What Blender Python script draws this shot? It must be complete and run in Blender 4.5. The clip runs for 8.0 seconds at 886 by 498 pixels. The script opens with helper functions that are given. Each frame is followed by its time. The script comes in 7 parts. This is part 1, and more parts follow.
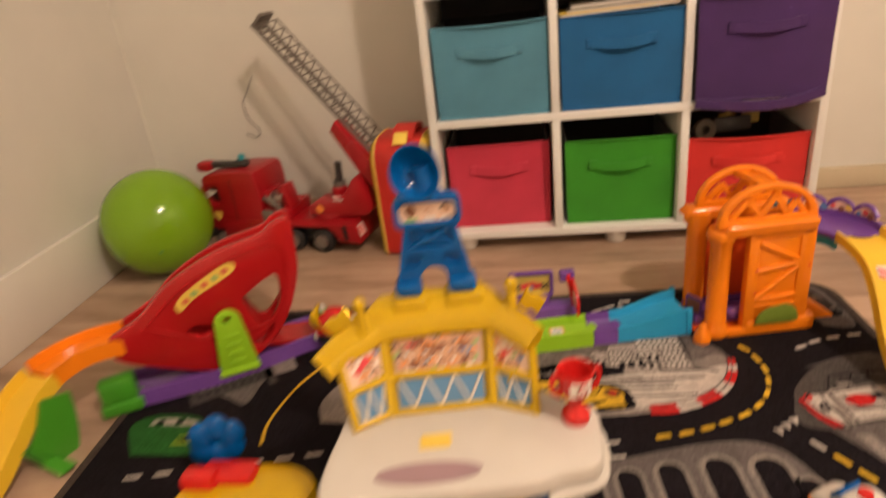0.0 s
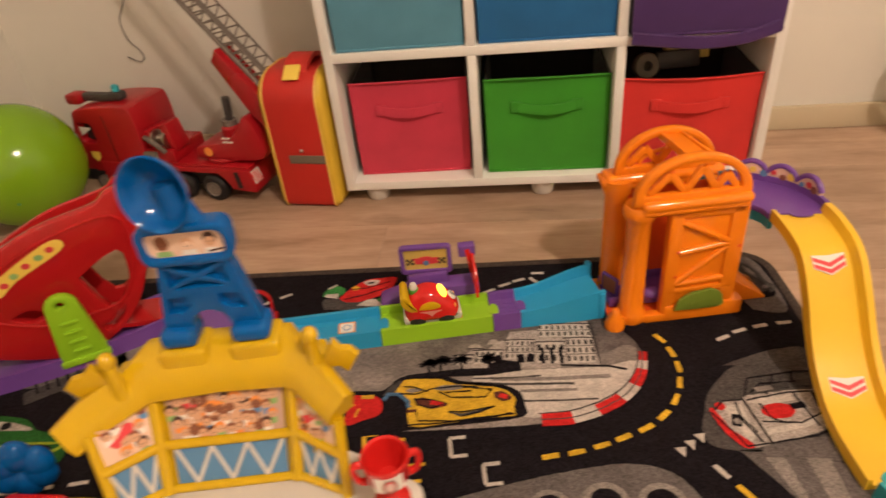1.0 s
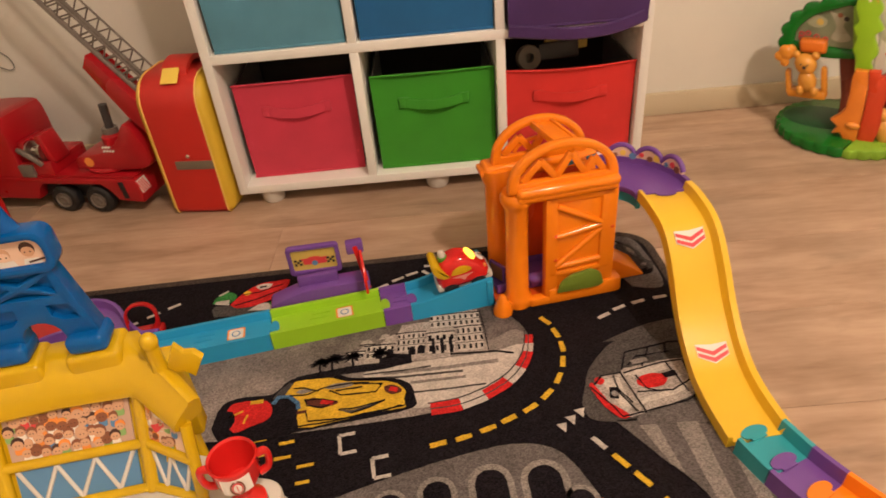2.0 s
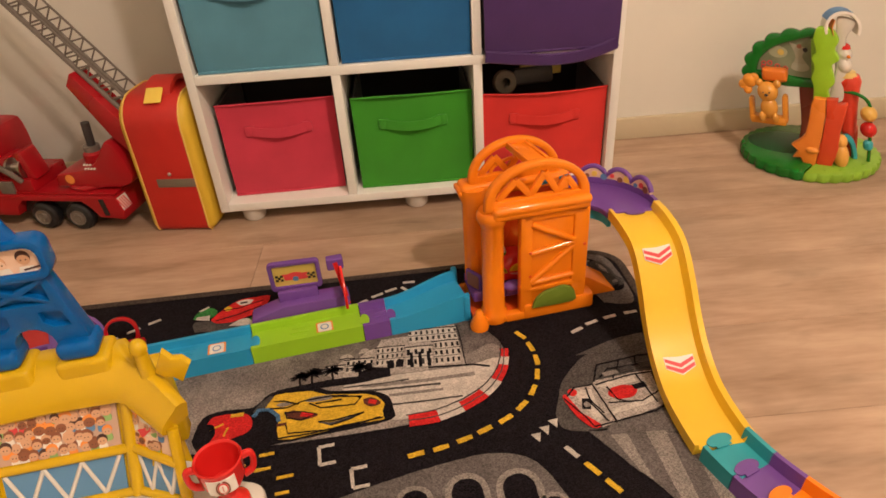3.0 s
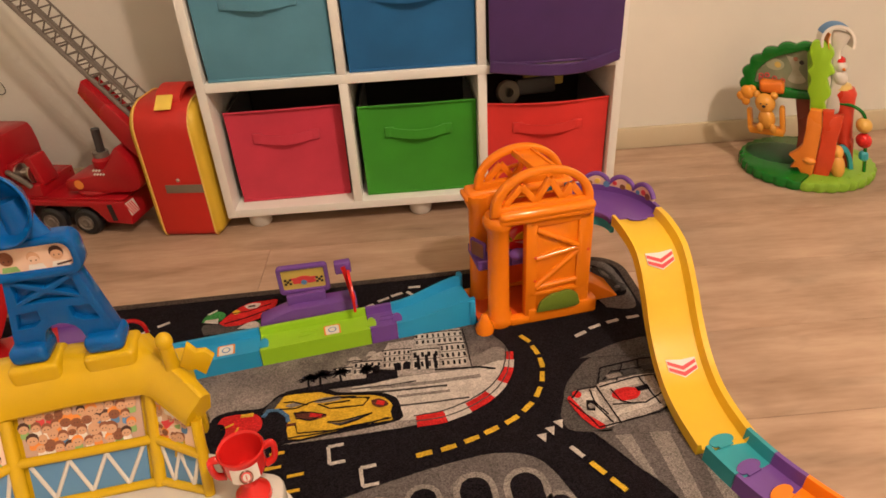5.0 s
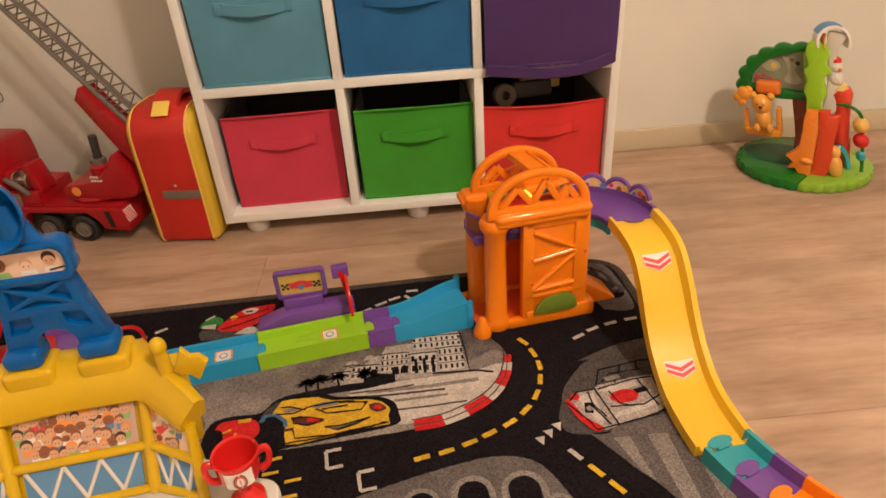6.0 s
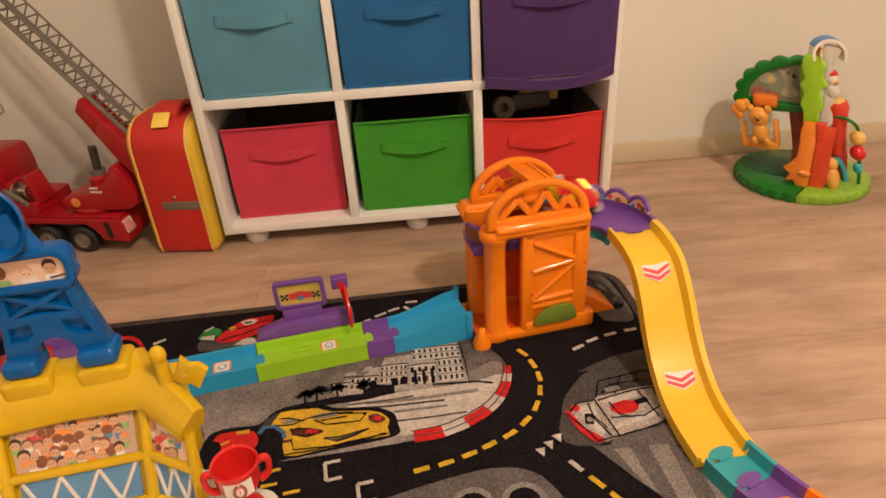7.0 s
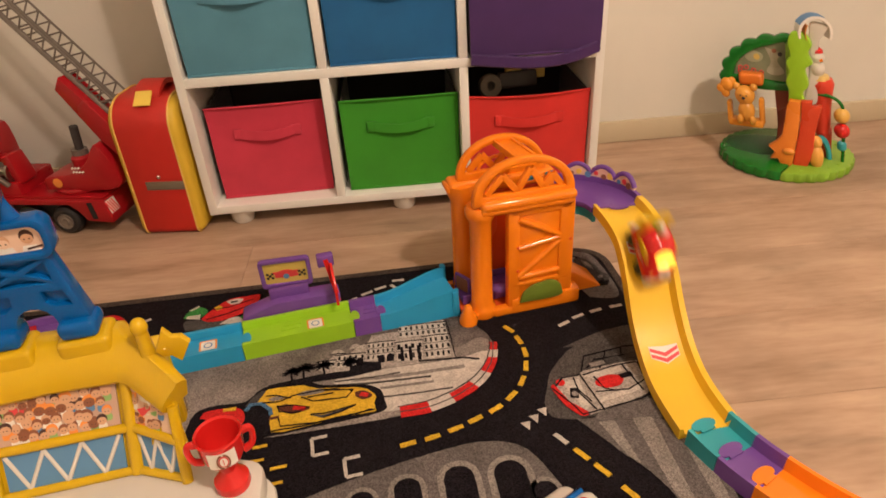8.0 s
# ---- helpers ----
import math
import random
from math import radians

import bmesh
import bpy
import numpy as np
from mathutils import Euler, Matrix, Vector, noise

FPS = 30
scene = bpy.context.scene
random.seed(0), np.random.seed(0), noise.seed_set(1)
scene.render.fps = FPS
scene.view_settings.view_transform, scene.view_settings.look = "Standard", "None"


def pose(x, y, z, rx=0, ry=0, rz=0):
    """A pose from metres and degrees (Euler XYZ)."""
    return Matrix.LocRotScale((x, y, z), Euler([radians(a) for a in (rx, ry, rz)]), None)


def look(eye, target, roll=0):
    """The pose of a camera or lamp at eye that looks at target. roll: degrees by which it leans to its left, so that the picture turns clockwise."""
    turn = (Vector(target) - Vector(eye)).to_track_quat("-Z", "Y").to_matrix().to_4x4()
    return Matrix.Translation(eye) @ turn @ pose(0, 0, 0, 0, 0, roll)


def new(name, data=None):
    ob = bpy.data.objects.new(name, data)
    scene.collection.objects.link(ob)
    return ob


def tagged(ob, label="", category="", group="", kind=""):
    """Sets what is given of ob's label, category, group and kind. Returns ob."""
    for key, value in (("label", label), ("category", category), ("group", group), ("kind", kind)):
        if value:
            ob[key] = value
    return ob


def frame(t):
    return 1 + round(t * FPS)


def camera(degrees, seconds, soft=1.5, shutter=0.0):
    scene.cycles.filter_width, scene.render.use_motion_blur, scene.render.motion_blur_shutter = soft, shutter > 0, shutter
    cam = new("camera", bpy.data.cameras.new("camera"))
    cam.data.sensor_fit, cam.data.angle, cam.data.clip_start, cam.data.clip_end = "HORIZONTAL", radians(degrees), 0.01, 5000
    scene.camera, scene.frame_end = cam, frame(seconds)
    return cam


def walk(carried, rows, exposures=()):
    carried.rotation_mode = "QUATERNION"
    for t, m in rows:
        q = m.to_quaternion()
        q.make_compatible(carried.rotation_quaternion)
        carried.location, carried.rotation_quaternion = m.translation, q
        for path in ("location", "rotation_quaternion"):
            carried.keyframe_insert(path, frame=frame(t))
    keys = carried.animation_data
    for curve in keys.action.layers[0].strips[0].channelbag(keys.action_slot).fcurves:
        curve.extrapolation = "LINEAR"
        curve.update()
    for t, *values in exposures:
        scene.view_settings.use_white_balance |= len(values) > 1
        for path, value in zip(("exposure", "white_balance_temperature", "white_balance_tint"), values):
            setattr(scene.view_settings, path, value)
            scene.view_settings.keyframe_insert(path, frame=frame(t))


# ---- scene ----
from mathutils.geometry import delaunay_2d_cdt

cam = camera(69.8, 8.0, soft=1.6, shutter=0.7)
PATH = [
    (0, (0.236, 0.555, 0.681), (-0.058, 2.35, -0.15), -6.7),
    (0.2, (0.27, 0.623, 0.702), (-0.002, 2.431, -0.109), -6.8),
    (0.5, (0.306, 0.704, 0.709), (0.056, 2.513, -0.105), -5.8),
    (0.8, (0.343, 0.763, 0.69), (0.094, 2.448, -0.358), -6.0),
    (1, (0.371, 0.78, 0.686), (0.138, 2.433, -0.416), -5.9),
    (1.2, (0.402, 0.79, 0.683), (0.197, 2.442, -0.426), -6.3),
    (1.5, (0.432, 0.797, 0.684), (0.295, 2.424, -0.472), -6.6),
    (2, (0.444, 0.774, 0.678), (0.421, 2.429, -0.445), -5.5),
    (3.5, (0.441, 0.738, 0.692), (0.497, 2.43, -0.373), -3.8),
    (4, (0.43, 0.729, 0.693), (0.491, 2.423, -0.368), -3.6),
    (4.5, (0.423, 0.723, 0.691), (0.489, 2.426, -0.355), -3.2),
    (6, (0.431, 0.722, 0.687), (0.496, 2.436, -0.341), -3.9),
    (6.5, (0.428, 0.72, 0.686), (0.496, 2.451, -0.314), -3.8),
    (7, (0.428, 0.72, 0.684), (0.503, 2.454, -0.309), -3.7),
    (7.5, (0.429, 0.715, 0.676), (0.525, 2.443, -0.326), -3.3),
    (8, (0.433, 0.714, 0.673), (0.536, 2.422, -0.364), -3.5),
]
walk(cam, [(t, look(eye, target, roll)) for t, eye, target, roll in PATH])

# ---- world and light ----
world = bpy.data.worlds.new("room_dark")
scene.world = world
world.use_nodes = True
world.node_tree.nodes["Background"].inputs[0].default_value = (1.0, 0.75, 0.5, 1)
world.node_tree.nodes["Background"].inputs[1].default_value = 0.02
lamp = bpy.data.lights.new("ceiling_lamp", "POINT")
lamp.shadow_soft_size, lamp.energy, lamp.color = 0.075, 137, (1.0, 0.775, 0.615)
lamp_ob = new("ceiling_lamp", lamp)
lamp_ob.matrix_basis = pose(1.36, 0.10, 2.42)
scene.view_settings.exposure = 0.0


# ---- materials ----
def mat(name, col, rough=0.4, var=0.08, scale=30.0, bump=0.0, bscale=200.0, metal=0.0, coat=0.0, emit=0.0, alpha=1.0, rvar=0.12, per_object=0.0, trans=0.0):
    m = bpy.data.materials.new(name)
    m.use_nodes = True
    nt = m.node_tree
    b = nt.nodes["Principled BSDF"]
    co = nt.nodes.new("ShaderNodeTexCoord")
    n1 = nt.nodes.new("ShaderNodeTexNoise")
    n1.inputs["Scale"].default_value, n1.inputs["Detail"].default_value = scale, 6
    nt.links.new(co.outputs["Object"], n1.inputs["Vector"])
    n2 = nt.nodes.new("ShaderNodeTexNoise")
    n2.inputs["Scale"].default_value, n2.inputs["Detail"].default_value = scale * 0.13, 3
    nt.links.new(co.outputs["Object"], n2.inputs["Vector"])
    add = nt.nodes.new("ShaderNodeMath")
    add.operation = "ADD"
    nt.links.new(n1.outputs["Fac"], add.inputs[0])
    nt.links.new(n2.outputs["Fac"], add.inputs[1])
    mr = nt.nodes.new("ShaderNodeMapRange")
    mr.inputs["From Min"].default_value, mr.inputs["From Max"].default_value = 0.6, 1.4
    mr.inputs["To Min"].default_value, mr.inputs["To Max"].default_value = 1 - var, 1 + var
    nt.links.new(add.outputs[0], mr.inputs["Value"])
    fac = mr.outputs["Result"]
    if per_object:
        oi = nt.nodes.new("ShaderNodeObjectInfo")
        m2 = nt.nodes.new("ShaderNodeMapRange")
        m2.inputs["To Min"].default_value, m2.inputs["To Max"].default_value = 1 - per_object, 1 + per_object
        nt.links.new(oi.outputs["Random"], m2.inputs["Value"])
        mu = nt.nodes.new("ShaderNodeMath")
        mu.operation = "MULTIPLY"
        nt.links.new(fac, mu.inputs[0])
        nt.links.new(m2.outputs["Result"], mu.inputs[1])
        fac = mu.outputs[0]
    hs = nt.nodes.new("ShaderNodeHueSaturation")
    hs.inputs["Color"].default_value = (*col, 1)
    nt.links.new(fac, hs.inputs["Value"])
    nt.links.new(hs.outputs["Color"], b.inputs["Base Color"])
    r = nt.nodes.new("ShaderNodeMapRange")
    r.inputs["From Min"].default_value, r.inputs["From Max"].default_value = 0.3, 0.7
    r.inputs["To Min"].default_value, r.inputs["To Max"].default_value = max(0.03, rough - rvar), min(1, rough + rvar)
    nt.links.new(n2.outputs["Fac"], r.inputs["Value"])
    nt.links.new(r.outputs["Result"], b.inputs["Roughness"])
    b.inputs["Metallic"].default_value = metal
    b.inputs["Coat Weight"].default_value = coat
    b.inputs["Transmission Weight"].default_value = trans
    if bump:
        n3 = nt.nodes.new("ShaderNodeTexNoise")
        n3.inputs["Scale"].default_value, n3.inputs["Detail"].default_value = bscale, 3
        nt.links.new(co.outputs["Object"], n3.inputs["Vector"])
        bp = nt.nodes.new("ShaderNodeBump")
        bp.inputs["Strength"].default_value, bp.inputs["Distance"].default_value = bump, 0.002
        nt.links.new(n3.outputs["Fac"], bp.inputs["Height"])
        nt.links.new(bp.outputs["Normal"], b.inputs["Normal"])
    if emit:
        b.inputs["Emission Color"].default_value = (*col, 1)
        b.inputs["Emission Strength"].default_value = emit
    return m


def plastic(name, col, rough=0.28):
    return mat(name, col, rough, 0.05, 25, 0.02, 60, rvar=0.05)


def rug_mat(name, col, var=0.45, scale=60, col2=None, y0=0.0, y1=1.0):
    """Woven pile: short tufts, each a little lighter or darker; col2 is the tone a printed sky fades to."""
    m = bpy.data.materials.new(name)
    m.use_nodes = True
    nt = m.node_tree
    b = nt.nodes["Principled BSDF"]
    co = nt.nodes.new("ShaderNodeTexCoord")
    vo = nt.nodes.new("ShaderNodeTexVoronoi")
    vo.inputs["Scale"].default_value = 620
    nt.links.new(co.outputs["Object"], vo.inputs["Vector"])
    sep = nt.nodes.new("ShaderNodeSeparateColor")
    nt.links.new(vo.outputs["Color"], sep.inputs["Color"])
    n = nt.nodes.new("ShaderNodeTexNoise")
    n.inputs["Scale"].default_value, n.inputs["Detail"].default_value = scale, 5
    nt.links.new(co.outputs["Object"], n.inputs["Vector"])
    tuft = nt.nodes.new("ShaderNodeMapRange")
    tuft.inputs["To Min"].default_value, tuft.inputs["To Max"].default_value = 1 - var, 1 + var
    nt.links.new(sep.outputs["Red"], tuft.inputs["Value"])
    wear = nt.nodes.new("ShaderNodeMapRange")
    wear.inputs["From Min"].default_value, wear.inputs["From Max"].default_value = 0.3, 0.7
    wear.inputs["To Min"].default_value, wear.inputs["To Max"].default_value = 0.86, 1.14
    nt.links.new(n.outputs["Fac"], wear.inputs["Value"])
    mu = nt.nodes.new("ShaderNodeMath")
    mu.operation = "MULTIPLY"
    nt.links.new(tuft.outputs["Result"], mu.inputs[0])
    nt.links.new(wear.outputs["Result"], mu.inputs[1])
    hs = nt.nodes.new("ShaderNodeHueSaturation")
    hs.inputs["Color"].default_value = (*col, 1)
    if col2:
        xyz = nt.nodes.new("ShaderNodeSeparateXYZ")
        nt.links.new(co.outputs["Object"], xyz.inputs[0])
        cl = nt.nodes.new("ShaderNodeTexNoise")
        cl.inputs["Scale"].default_value, cl.inputs["Detail"].default_value = 14, 6
        nt.links.new(co.outputs["Object"], cl.inputs["Vector"])
        gr = nt.nodes.new("ShaderNodeMapRange")
        gr.inputs["From Min"].default_value, gr.inputs["From Max"].default_value = y0, y1
        nt.links.new(xyz.outputs["Y"], gr.inputs["Value"])
        ad = nt.nodes.new("ShaderNodeMath")
        ad.operation = "MULTIPLY_ADD"
        ad.inputs[1].default_value = 1.6
        ad.inputs[2].default_value = -0.8
        nt.links.new(cl.outputs["Fac"], ad.inputs[0])
        fc = nt.nodes.new("ShaderNodeMath")
        fc.operation, fc.use_clamp = "ADD", True
        nt.links.new(gr.outputs["Result"], fc.inputs[0])
        nt.links.new(ad.outputs[0], fc.inputs[1])
        mx = nt.nodes.new("ShaderNodeMix")
        mx.data_type = "RGBA"
        for sock in mx.inputs:
            if sock.type == "RGBA" and sock.name == "A":
                sock.default_value = (*col, 1)
            if sock.type == "RGBA" and sock.name == "B":
                sock.default_value = (*col2, 1)
        nt.links.new(fc.outputs[0], mx.inputs[0])
        nt.links.new(mx.outputs[2], hs.inputs["Color"])
    nt.links.new(mu.outputs[0], hs.inputs["Value"])
    nt.links.new(hs.outputs["Color"], b.inputs["Base Color"])
    b.inputs["Roughness"].default_value = 0.95
    b.inputs["Specular IOR Level"].default_value = 0.12
    bp = nt.nodes.new("ShaderNodeBump")
    bp.inputs["Strength"].default_value, bp.inputs["Distance"].default_value = 0.6, 0.0012
    bp.invert = True
    nt.links.new(vo.outputs["Distance"], bp.inputs["Height"])
    nt.links.new(bp.outputs["Normal"], b.inputs["Normal"])
    return m


def wood_floor():
    m = bpy.data.materials.new("oak_laminate")
    m.use_nodes = True
    nt = m.node_tree
    b = nt.nodes["Principled BSDF"]
    co = nt.nodes.new("ShaderNodeTexCoord")
    oi = nt.nodes.new("ShaderNodeObjectInfo")
    mp = nt.nodes.new("ShaderNodeMapping")
    mp.inputs["Scale"].default_value = (1.5, 8, 1)
    off = nt.nodes.new("ShaderNodeVectorMath")
    off.operation = "MULTIPLY_ADD"
    off.inputs[1].default_value = (1, 1, 1)
    comb = nt.nodes.new("ShaderNodeCombineXYZ")
    sc = nt.nodes.new("ShaderNodeMath")
    sc.operation = "MULTIPLY"
    sc.inputs[1].default_value = 37.0
    nt.links.new(oi.outputs["Random"], sc.inputs[0])
    nt.links.new(sc.outputs[0], comb.inputs[0])
    nt.links.new(sc.outputs[0], comb.inputs[1])
    nt.links.new(co.outputs["Object"], off.inputs[0])
    nt.links.new(comb.outputs[0], off.inputs[2])
    nt.links.new(off.outputs[0], mp.inputs["Vector"])
    n = nt.nodes.new("ShaderNodeTexNoise")
    n.inputs["Scale"].default_value, n.inputs["Detail"].default_value, n.inputs["Distortion"].default_value = 2.2, 9, 0.7
    nt.links.new(mp.outputs[0], n.inputs["Vector"])
    g = nt.nodes.new("ShaderNodeTexNoise")
    g.inputs["Scale"].default_value, g.inputs["Detail"].default_value = 16, 6
    nt.links.new(mp.outputs[0], g.inputs["Vector"])
    mix = nt.nodes.new("ShaderNodeMath")
    mix.operation = "MULTIPLY_ADD"
    mix.inputs[1].default_value = 0.35
    nt.links.new(g.outputs["Fac"], mix.inputs[0])
    nt.links.new(n.outputs["Fac"], mix.inputs[2])
    cr = nt.nodes.new("ShaderNodeValToRGB")
    e = cr.color_ramp.elements
    e[0].position, e[0].color = 0.42, (0.315, 0.203, 0.133, 1)
    e[1].position, e[1].color = 0.84, (0.50, 0.355, 0.252, 1)
    mid = cr.color_ramp.elements.new(0.62)
    mid.color = (0.418, 0.284, 0.196, 1)
    nt.links.new(mix.outputs[0], cr.inputs[0])
    hs = nt.nodes.new("ShaderNodeHueSaturation")
    vr = nt.nodes.new("ShaderNodeMapRange")
    vr.inputs["To Min"].default_value, vr.inputs["To Max"].default_value = 0.95, 1.15
    nt.links.new(oi.outputs["Random"], vr.inputs["Value"])
    bl_ = nt.nodes.new("ShaderNodeTexNoise")
    bl_.inputs["Scale"].default_value, bl_.inputs["Detail"].default_value = 2.6, 5
    nt.links.new(off.outputs[0], bl_.inputs["Vector"])
    bv = nt.nodes.new("ShaderNodeMapRange")
    bv.inputs["From Min"].default_value, bv.inputs["From Max"].default_value = 0.34, 0.60
    bv.inputs["To Min"].default_value, bv.inputs["To Max"].default_value = 0.78, 1.08
    nt.links.new(bl_.outputs["Fac"], bv.inputs["Value"])
    vm = nt.nodes.new("ShaderNodeMath")
    vm.operation = "MULTIPLY"
    nt.links.new(vr.outputs["Result"], vm.inputs[0])
    nt.links.new(bv.outputs["Result"], vm.inputs[1])
    sm = nt.nodes.new("ShaderNodeMapping")
    sm.inputs["Scale"].default_value = (4.5, 15, 1)
    nt.links.new(off.outputs[0], sm.inputs["Vector"])
    sn = nt.nodes.new("ShaderNodeTexNoise")
    sn.inputs["Scale"].default_value, sn.inputs["Detail"].default_value, sn.inputs["Distortion"].default_value = 1.0, 7, 0.4
    nt.links.new(sm.outputs[0], sn.inputs["Vector"])
    sv = nt.nodes.new("ShaderNodeMapRange")
    sv.inputs["From Min"].default_value, sv.inputs["From Max"].default_value = 0.56, 0.72
    sv.inputs["To Min"].default_value, sv.inputs["To Max"].default_value = 1.0, 0.74
    nt.links.new(sn.outputs["Fac"], sv.inputs["Value"])
    vs = nt.nodes.new("ShaderNodeMath")
    vs.operation = "MULTIPLY"
    nt.links.new(vm.outputs[0], vs.inputs[0])
    nt.links.new(sv.outputs["Result"], vs.inputs[1])
    nt.links.new(vs.outputs[0], hs.inputs["Value"])
    nt.links.new(cr.outputs[0], hs.inputs["Color"])
    nt.links.new(hs.outputs["Color"], b.inputs["Base Color"])
    rr = nt.nodes.new("ShaderNodeMapRange")
    rr.inputs["To Min"].default_value, rr.inputs["To Max"].default_value = 0.42, 0.60
    b.inputs["Specular IOR Level"].default_value = 0.3
    nt.links.new(n.outputs["Fac"], rr.inputs["Value"])
    nt.links.new(rr.outputs["Result"], b.inputs["Roughness"])
    bp = nt.nodes.new("ShaderNodeBump")
    bp.inputs["Strength"].default_value, bp.inputs["Distance"].default_value = 0.12, 0.001
    nt.links.new(g.outputs["Fac"], bp.inputs["Height"])
    nt.links.new(bp.outputs["Normal"], b.inputs["Normal"])
    return m


OAK = wood_floor()
WALL = mat("cream_wall_paint", (0.70, 0.68, 0.61), 0.8, 0.04, 8, 0.12, 240)
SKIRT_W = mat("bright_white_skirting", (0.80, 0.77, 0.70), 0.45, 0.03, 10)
# north skirting: tan, darker and yellower than the west one
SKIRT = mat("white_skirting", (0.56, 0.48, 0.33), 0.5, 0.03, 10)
CEIL = mat("ceiling_paint", (0.8, 0.78, 0.74), 0.9, 0.03, 8)
MELAMINE = mat("white_melamine", (0.83, 0.83, 0.79), 0.42, 0.02, 12)
# near-black: subfloor below the planks, and painted shade for the shelf's back
SHADE_AND_SUBFLOOR = mat("shade_and_subfloor_board", (0.028, 0.022, 0.020), 0.7, 0.03, 12)
FIRE = plastic("fire_red_plastic", (0.36, 0.006, 0.012), 0.3)
SIGN_Y = plastic("dull_yellow_sticker", (0.62, 0.46, 0.11), 0.5)
CROWD = plastic("pinkish_sticker", (0.52, 0.35, 0.27), 0.45)
STICK_DARK = plastic("dark_brown_sticker", (0.06, 0.022, 0.015), 0.5)
BUSH = plastic("olive_green_plastic", (0.15, 0.22, 0.025), 0.35)
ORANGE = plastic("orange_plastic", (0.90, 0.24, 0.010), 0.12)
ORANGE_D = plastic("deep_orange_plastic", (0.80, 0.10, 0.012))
YELLOW = plastic("yellow_plastic", (0.60, 0.385, 0.007), 0.09)
RAMPY = plastic("ramp_yellow_plastic", (0.82, 0.52, 0.03), 0.35)
RED = plastic("red_plastic", (0.60, 0.016, 0.014), 0.13)
DEEP_RED = plastic("deep_red_plastic", (0.43, 0.011, 0.013), 0.15)
BLUE = plastic("blue_plastic", (0.001, 0.088, 0.32), 0.10)
BLUE.node_tree.nodes["Principled BSDF"].inputs["Specular IOR Level"].default_value = 0.3
SKYBLUE = plastic("sky_blue_plastic", (0.02, 0.31, 0.58), 0.35)
TEAL = plastic("teal_plastic", (0.03, 0.34, 0.40), 0.38)
GREEN = plastic("lime_plastic", (0.30, 0.58, 0.02), 0.38)
GREEN_D = plastic("grass_green_plastic", (0.06, 0.30, 0.02), 0.35)
DKGREEN = plastic("dark_green_plastic", (0.001, 0.15, 0.012), 0.22)
PURPLE = plastic("purple_plastic", (0.165, 0.068, 0.32), 0.2)
WHITE = plastic("white_plastic", (0.64, 0.61, 0.555), 0.25)
BLACK = plastic("black_plastic", (0.012, 0.012, 0.014), 0.45)
DARK = plastic("dark_grey_plastic", (0.045, 0.04, 0.038), 0.5)
LADDER = plastic("grey_ladder_plastic", (0.16, 0.135, 0.115), 0.45)
GREYP = plastic("grey_plastic", (0.17, 0.14, 0.10), 0.5)
STICK_W = plastic("white_sticker", (0.80, 0.76, 0.70), 0.5)
STICK_O = plastic("orange_sticker", (0.80, 0.28, 0.05), 0.5)
STICK_Y = plastic("yellow_sticker", (0.85, 0.62, 0.10), 0.5)
STICK_SKIN = plastic("peach_sticker", (0.78, 0.56, 0.42), 0.5)
STICK_BROWN = plastic("brown_sticker", (0.24, 0.085, 0.04), 0.5)
STICK_FACE = plastic("tan_sticker", (0.62, 0.36, 0.22), 0.5)
STICK_BLUE = plastic("blue_sticker", (0.10, 0.25, 0.48), 0.5)
STICK_RED = plastic("red_sticker", (0.68, 0.05, 0.06), 0.5)
STICK_G = plastic("green_sticker", (0.25, 0.45, 0.15), 0.5)
PANEB = plastic("blue_glazing", (0.10, 0.24, 0.42), 0.25)
BALLG = mat("green_rubber", (0.19, 0.39, 0.012), 0.13, 0.06, 14, 0.03, 90, rvar=0.04)
# glowing yellow of the toy car's windscreen
GLOW = mat("lit_windscreen", (1.0, 0.60, 0.06), 0.3, emit=2.4)
SUIT = mat("red_fibreboard", (0.50, 0.018, 0.012), 0.5, 0.06, 30, 0.15, 500)
SUITY = mat("yellow_fibreboard", (0.68, 0.45, 0.035), 0.5, 0.06, 30, 0.15, 500)
PIPING = mat("pale_yellow_piping", (0.78, 0.52, 0.12), 0.5, 0.06, 30)
STEEL = mat("brushed_steel", (0.50, 0.46, 0.42), 0.35, 0.05, 40, metal=1.0)


def fabric(name, col):
    m = mat(name, col, 0.92, 0.16, 14, 0.25, 700, rvar=0.03)
    m.node_tree.nodes["Principled BSDF"].inputs["Sheen Weight"].default_value = 0.15
    return m


R_BLACK = rug_mat("rug_black", (0.0078, 0.0060, 0.0085), 0.95, 40)
R_GREY = rug_mat("rug_grey", (0.118, 0.104, 0.100), 0.4, 24)
R_SKY = rug_mat("rug_sky", (0.27, 0.235, 0.215), 0.4, 24, (0.062, 0.054, 0.054), 1.39, 1.60)
R_PALE = rug_mat("rug_pale", (0.36, 0.32, 0.29), 0.4, 60)
R_MID = rug_mat("rug_mid_grey", (0.07, 0.063, 0.06))
R_DARKG = rug_mat("rug_dark_grey", (0.055, 0.05, 0.048))
R_WHITE = rug_mat("rug_white", (0.52, 0.475, 0.43), 0.24)
R_LIGHT = rug_mat("rug_light_grey", (0.22, 0.195, 0.18), 0.4, 30)
R_YELLOW = rug_mat("rug_yellow", (0.62, 0.385, 0.030), 0.22)
R_BROWN = rug_mat("rug_brown", (0.10, 0.03, 0.02))
R_RED = rug_mat("rug_red", (0.52, 0.02, 0.02), 0.3)
R_GREEN = rug_mat("rug_green", (0.04, 0.22, 0.05))
R_GREEN_D = rug_mat("rug_dark_green", (0.018, 0.095, 0.018), 0.4)
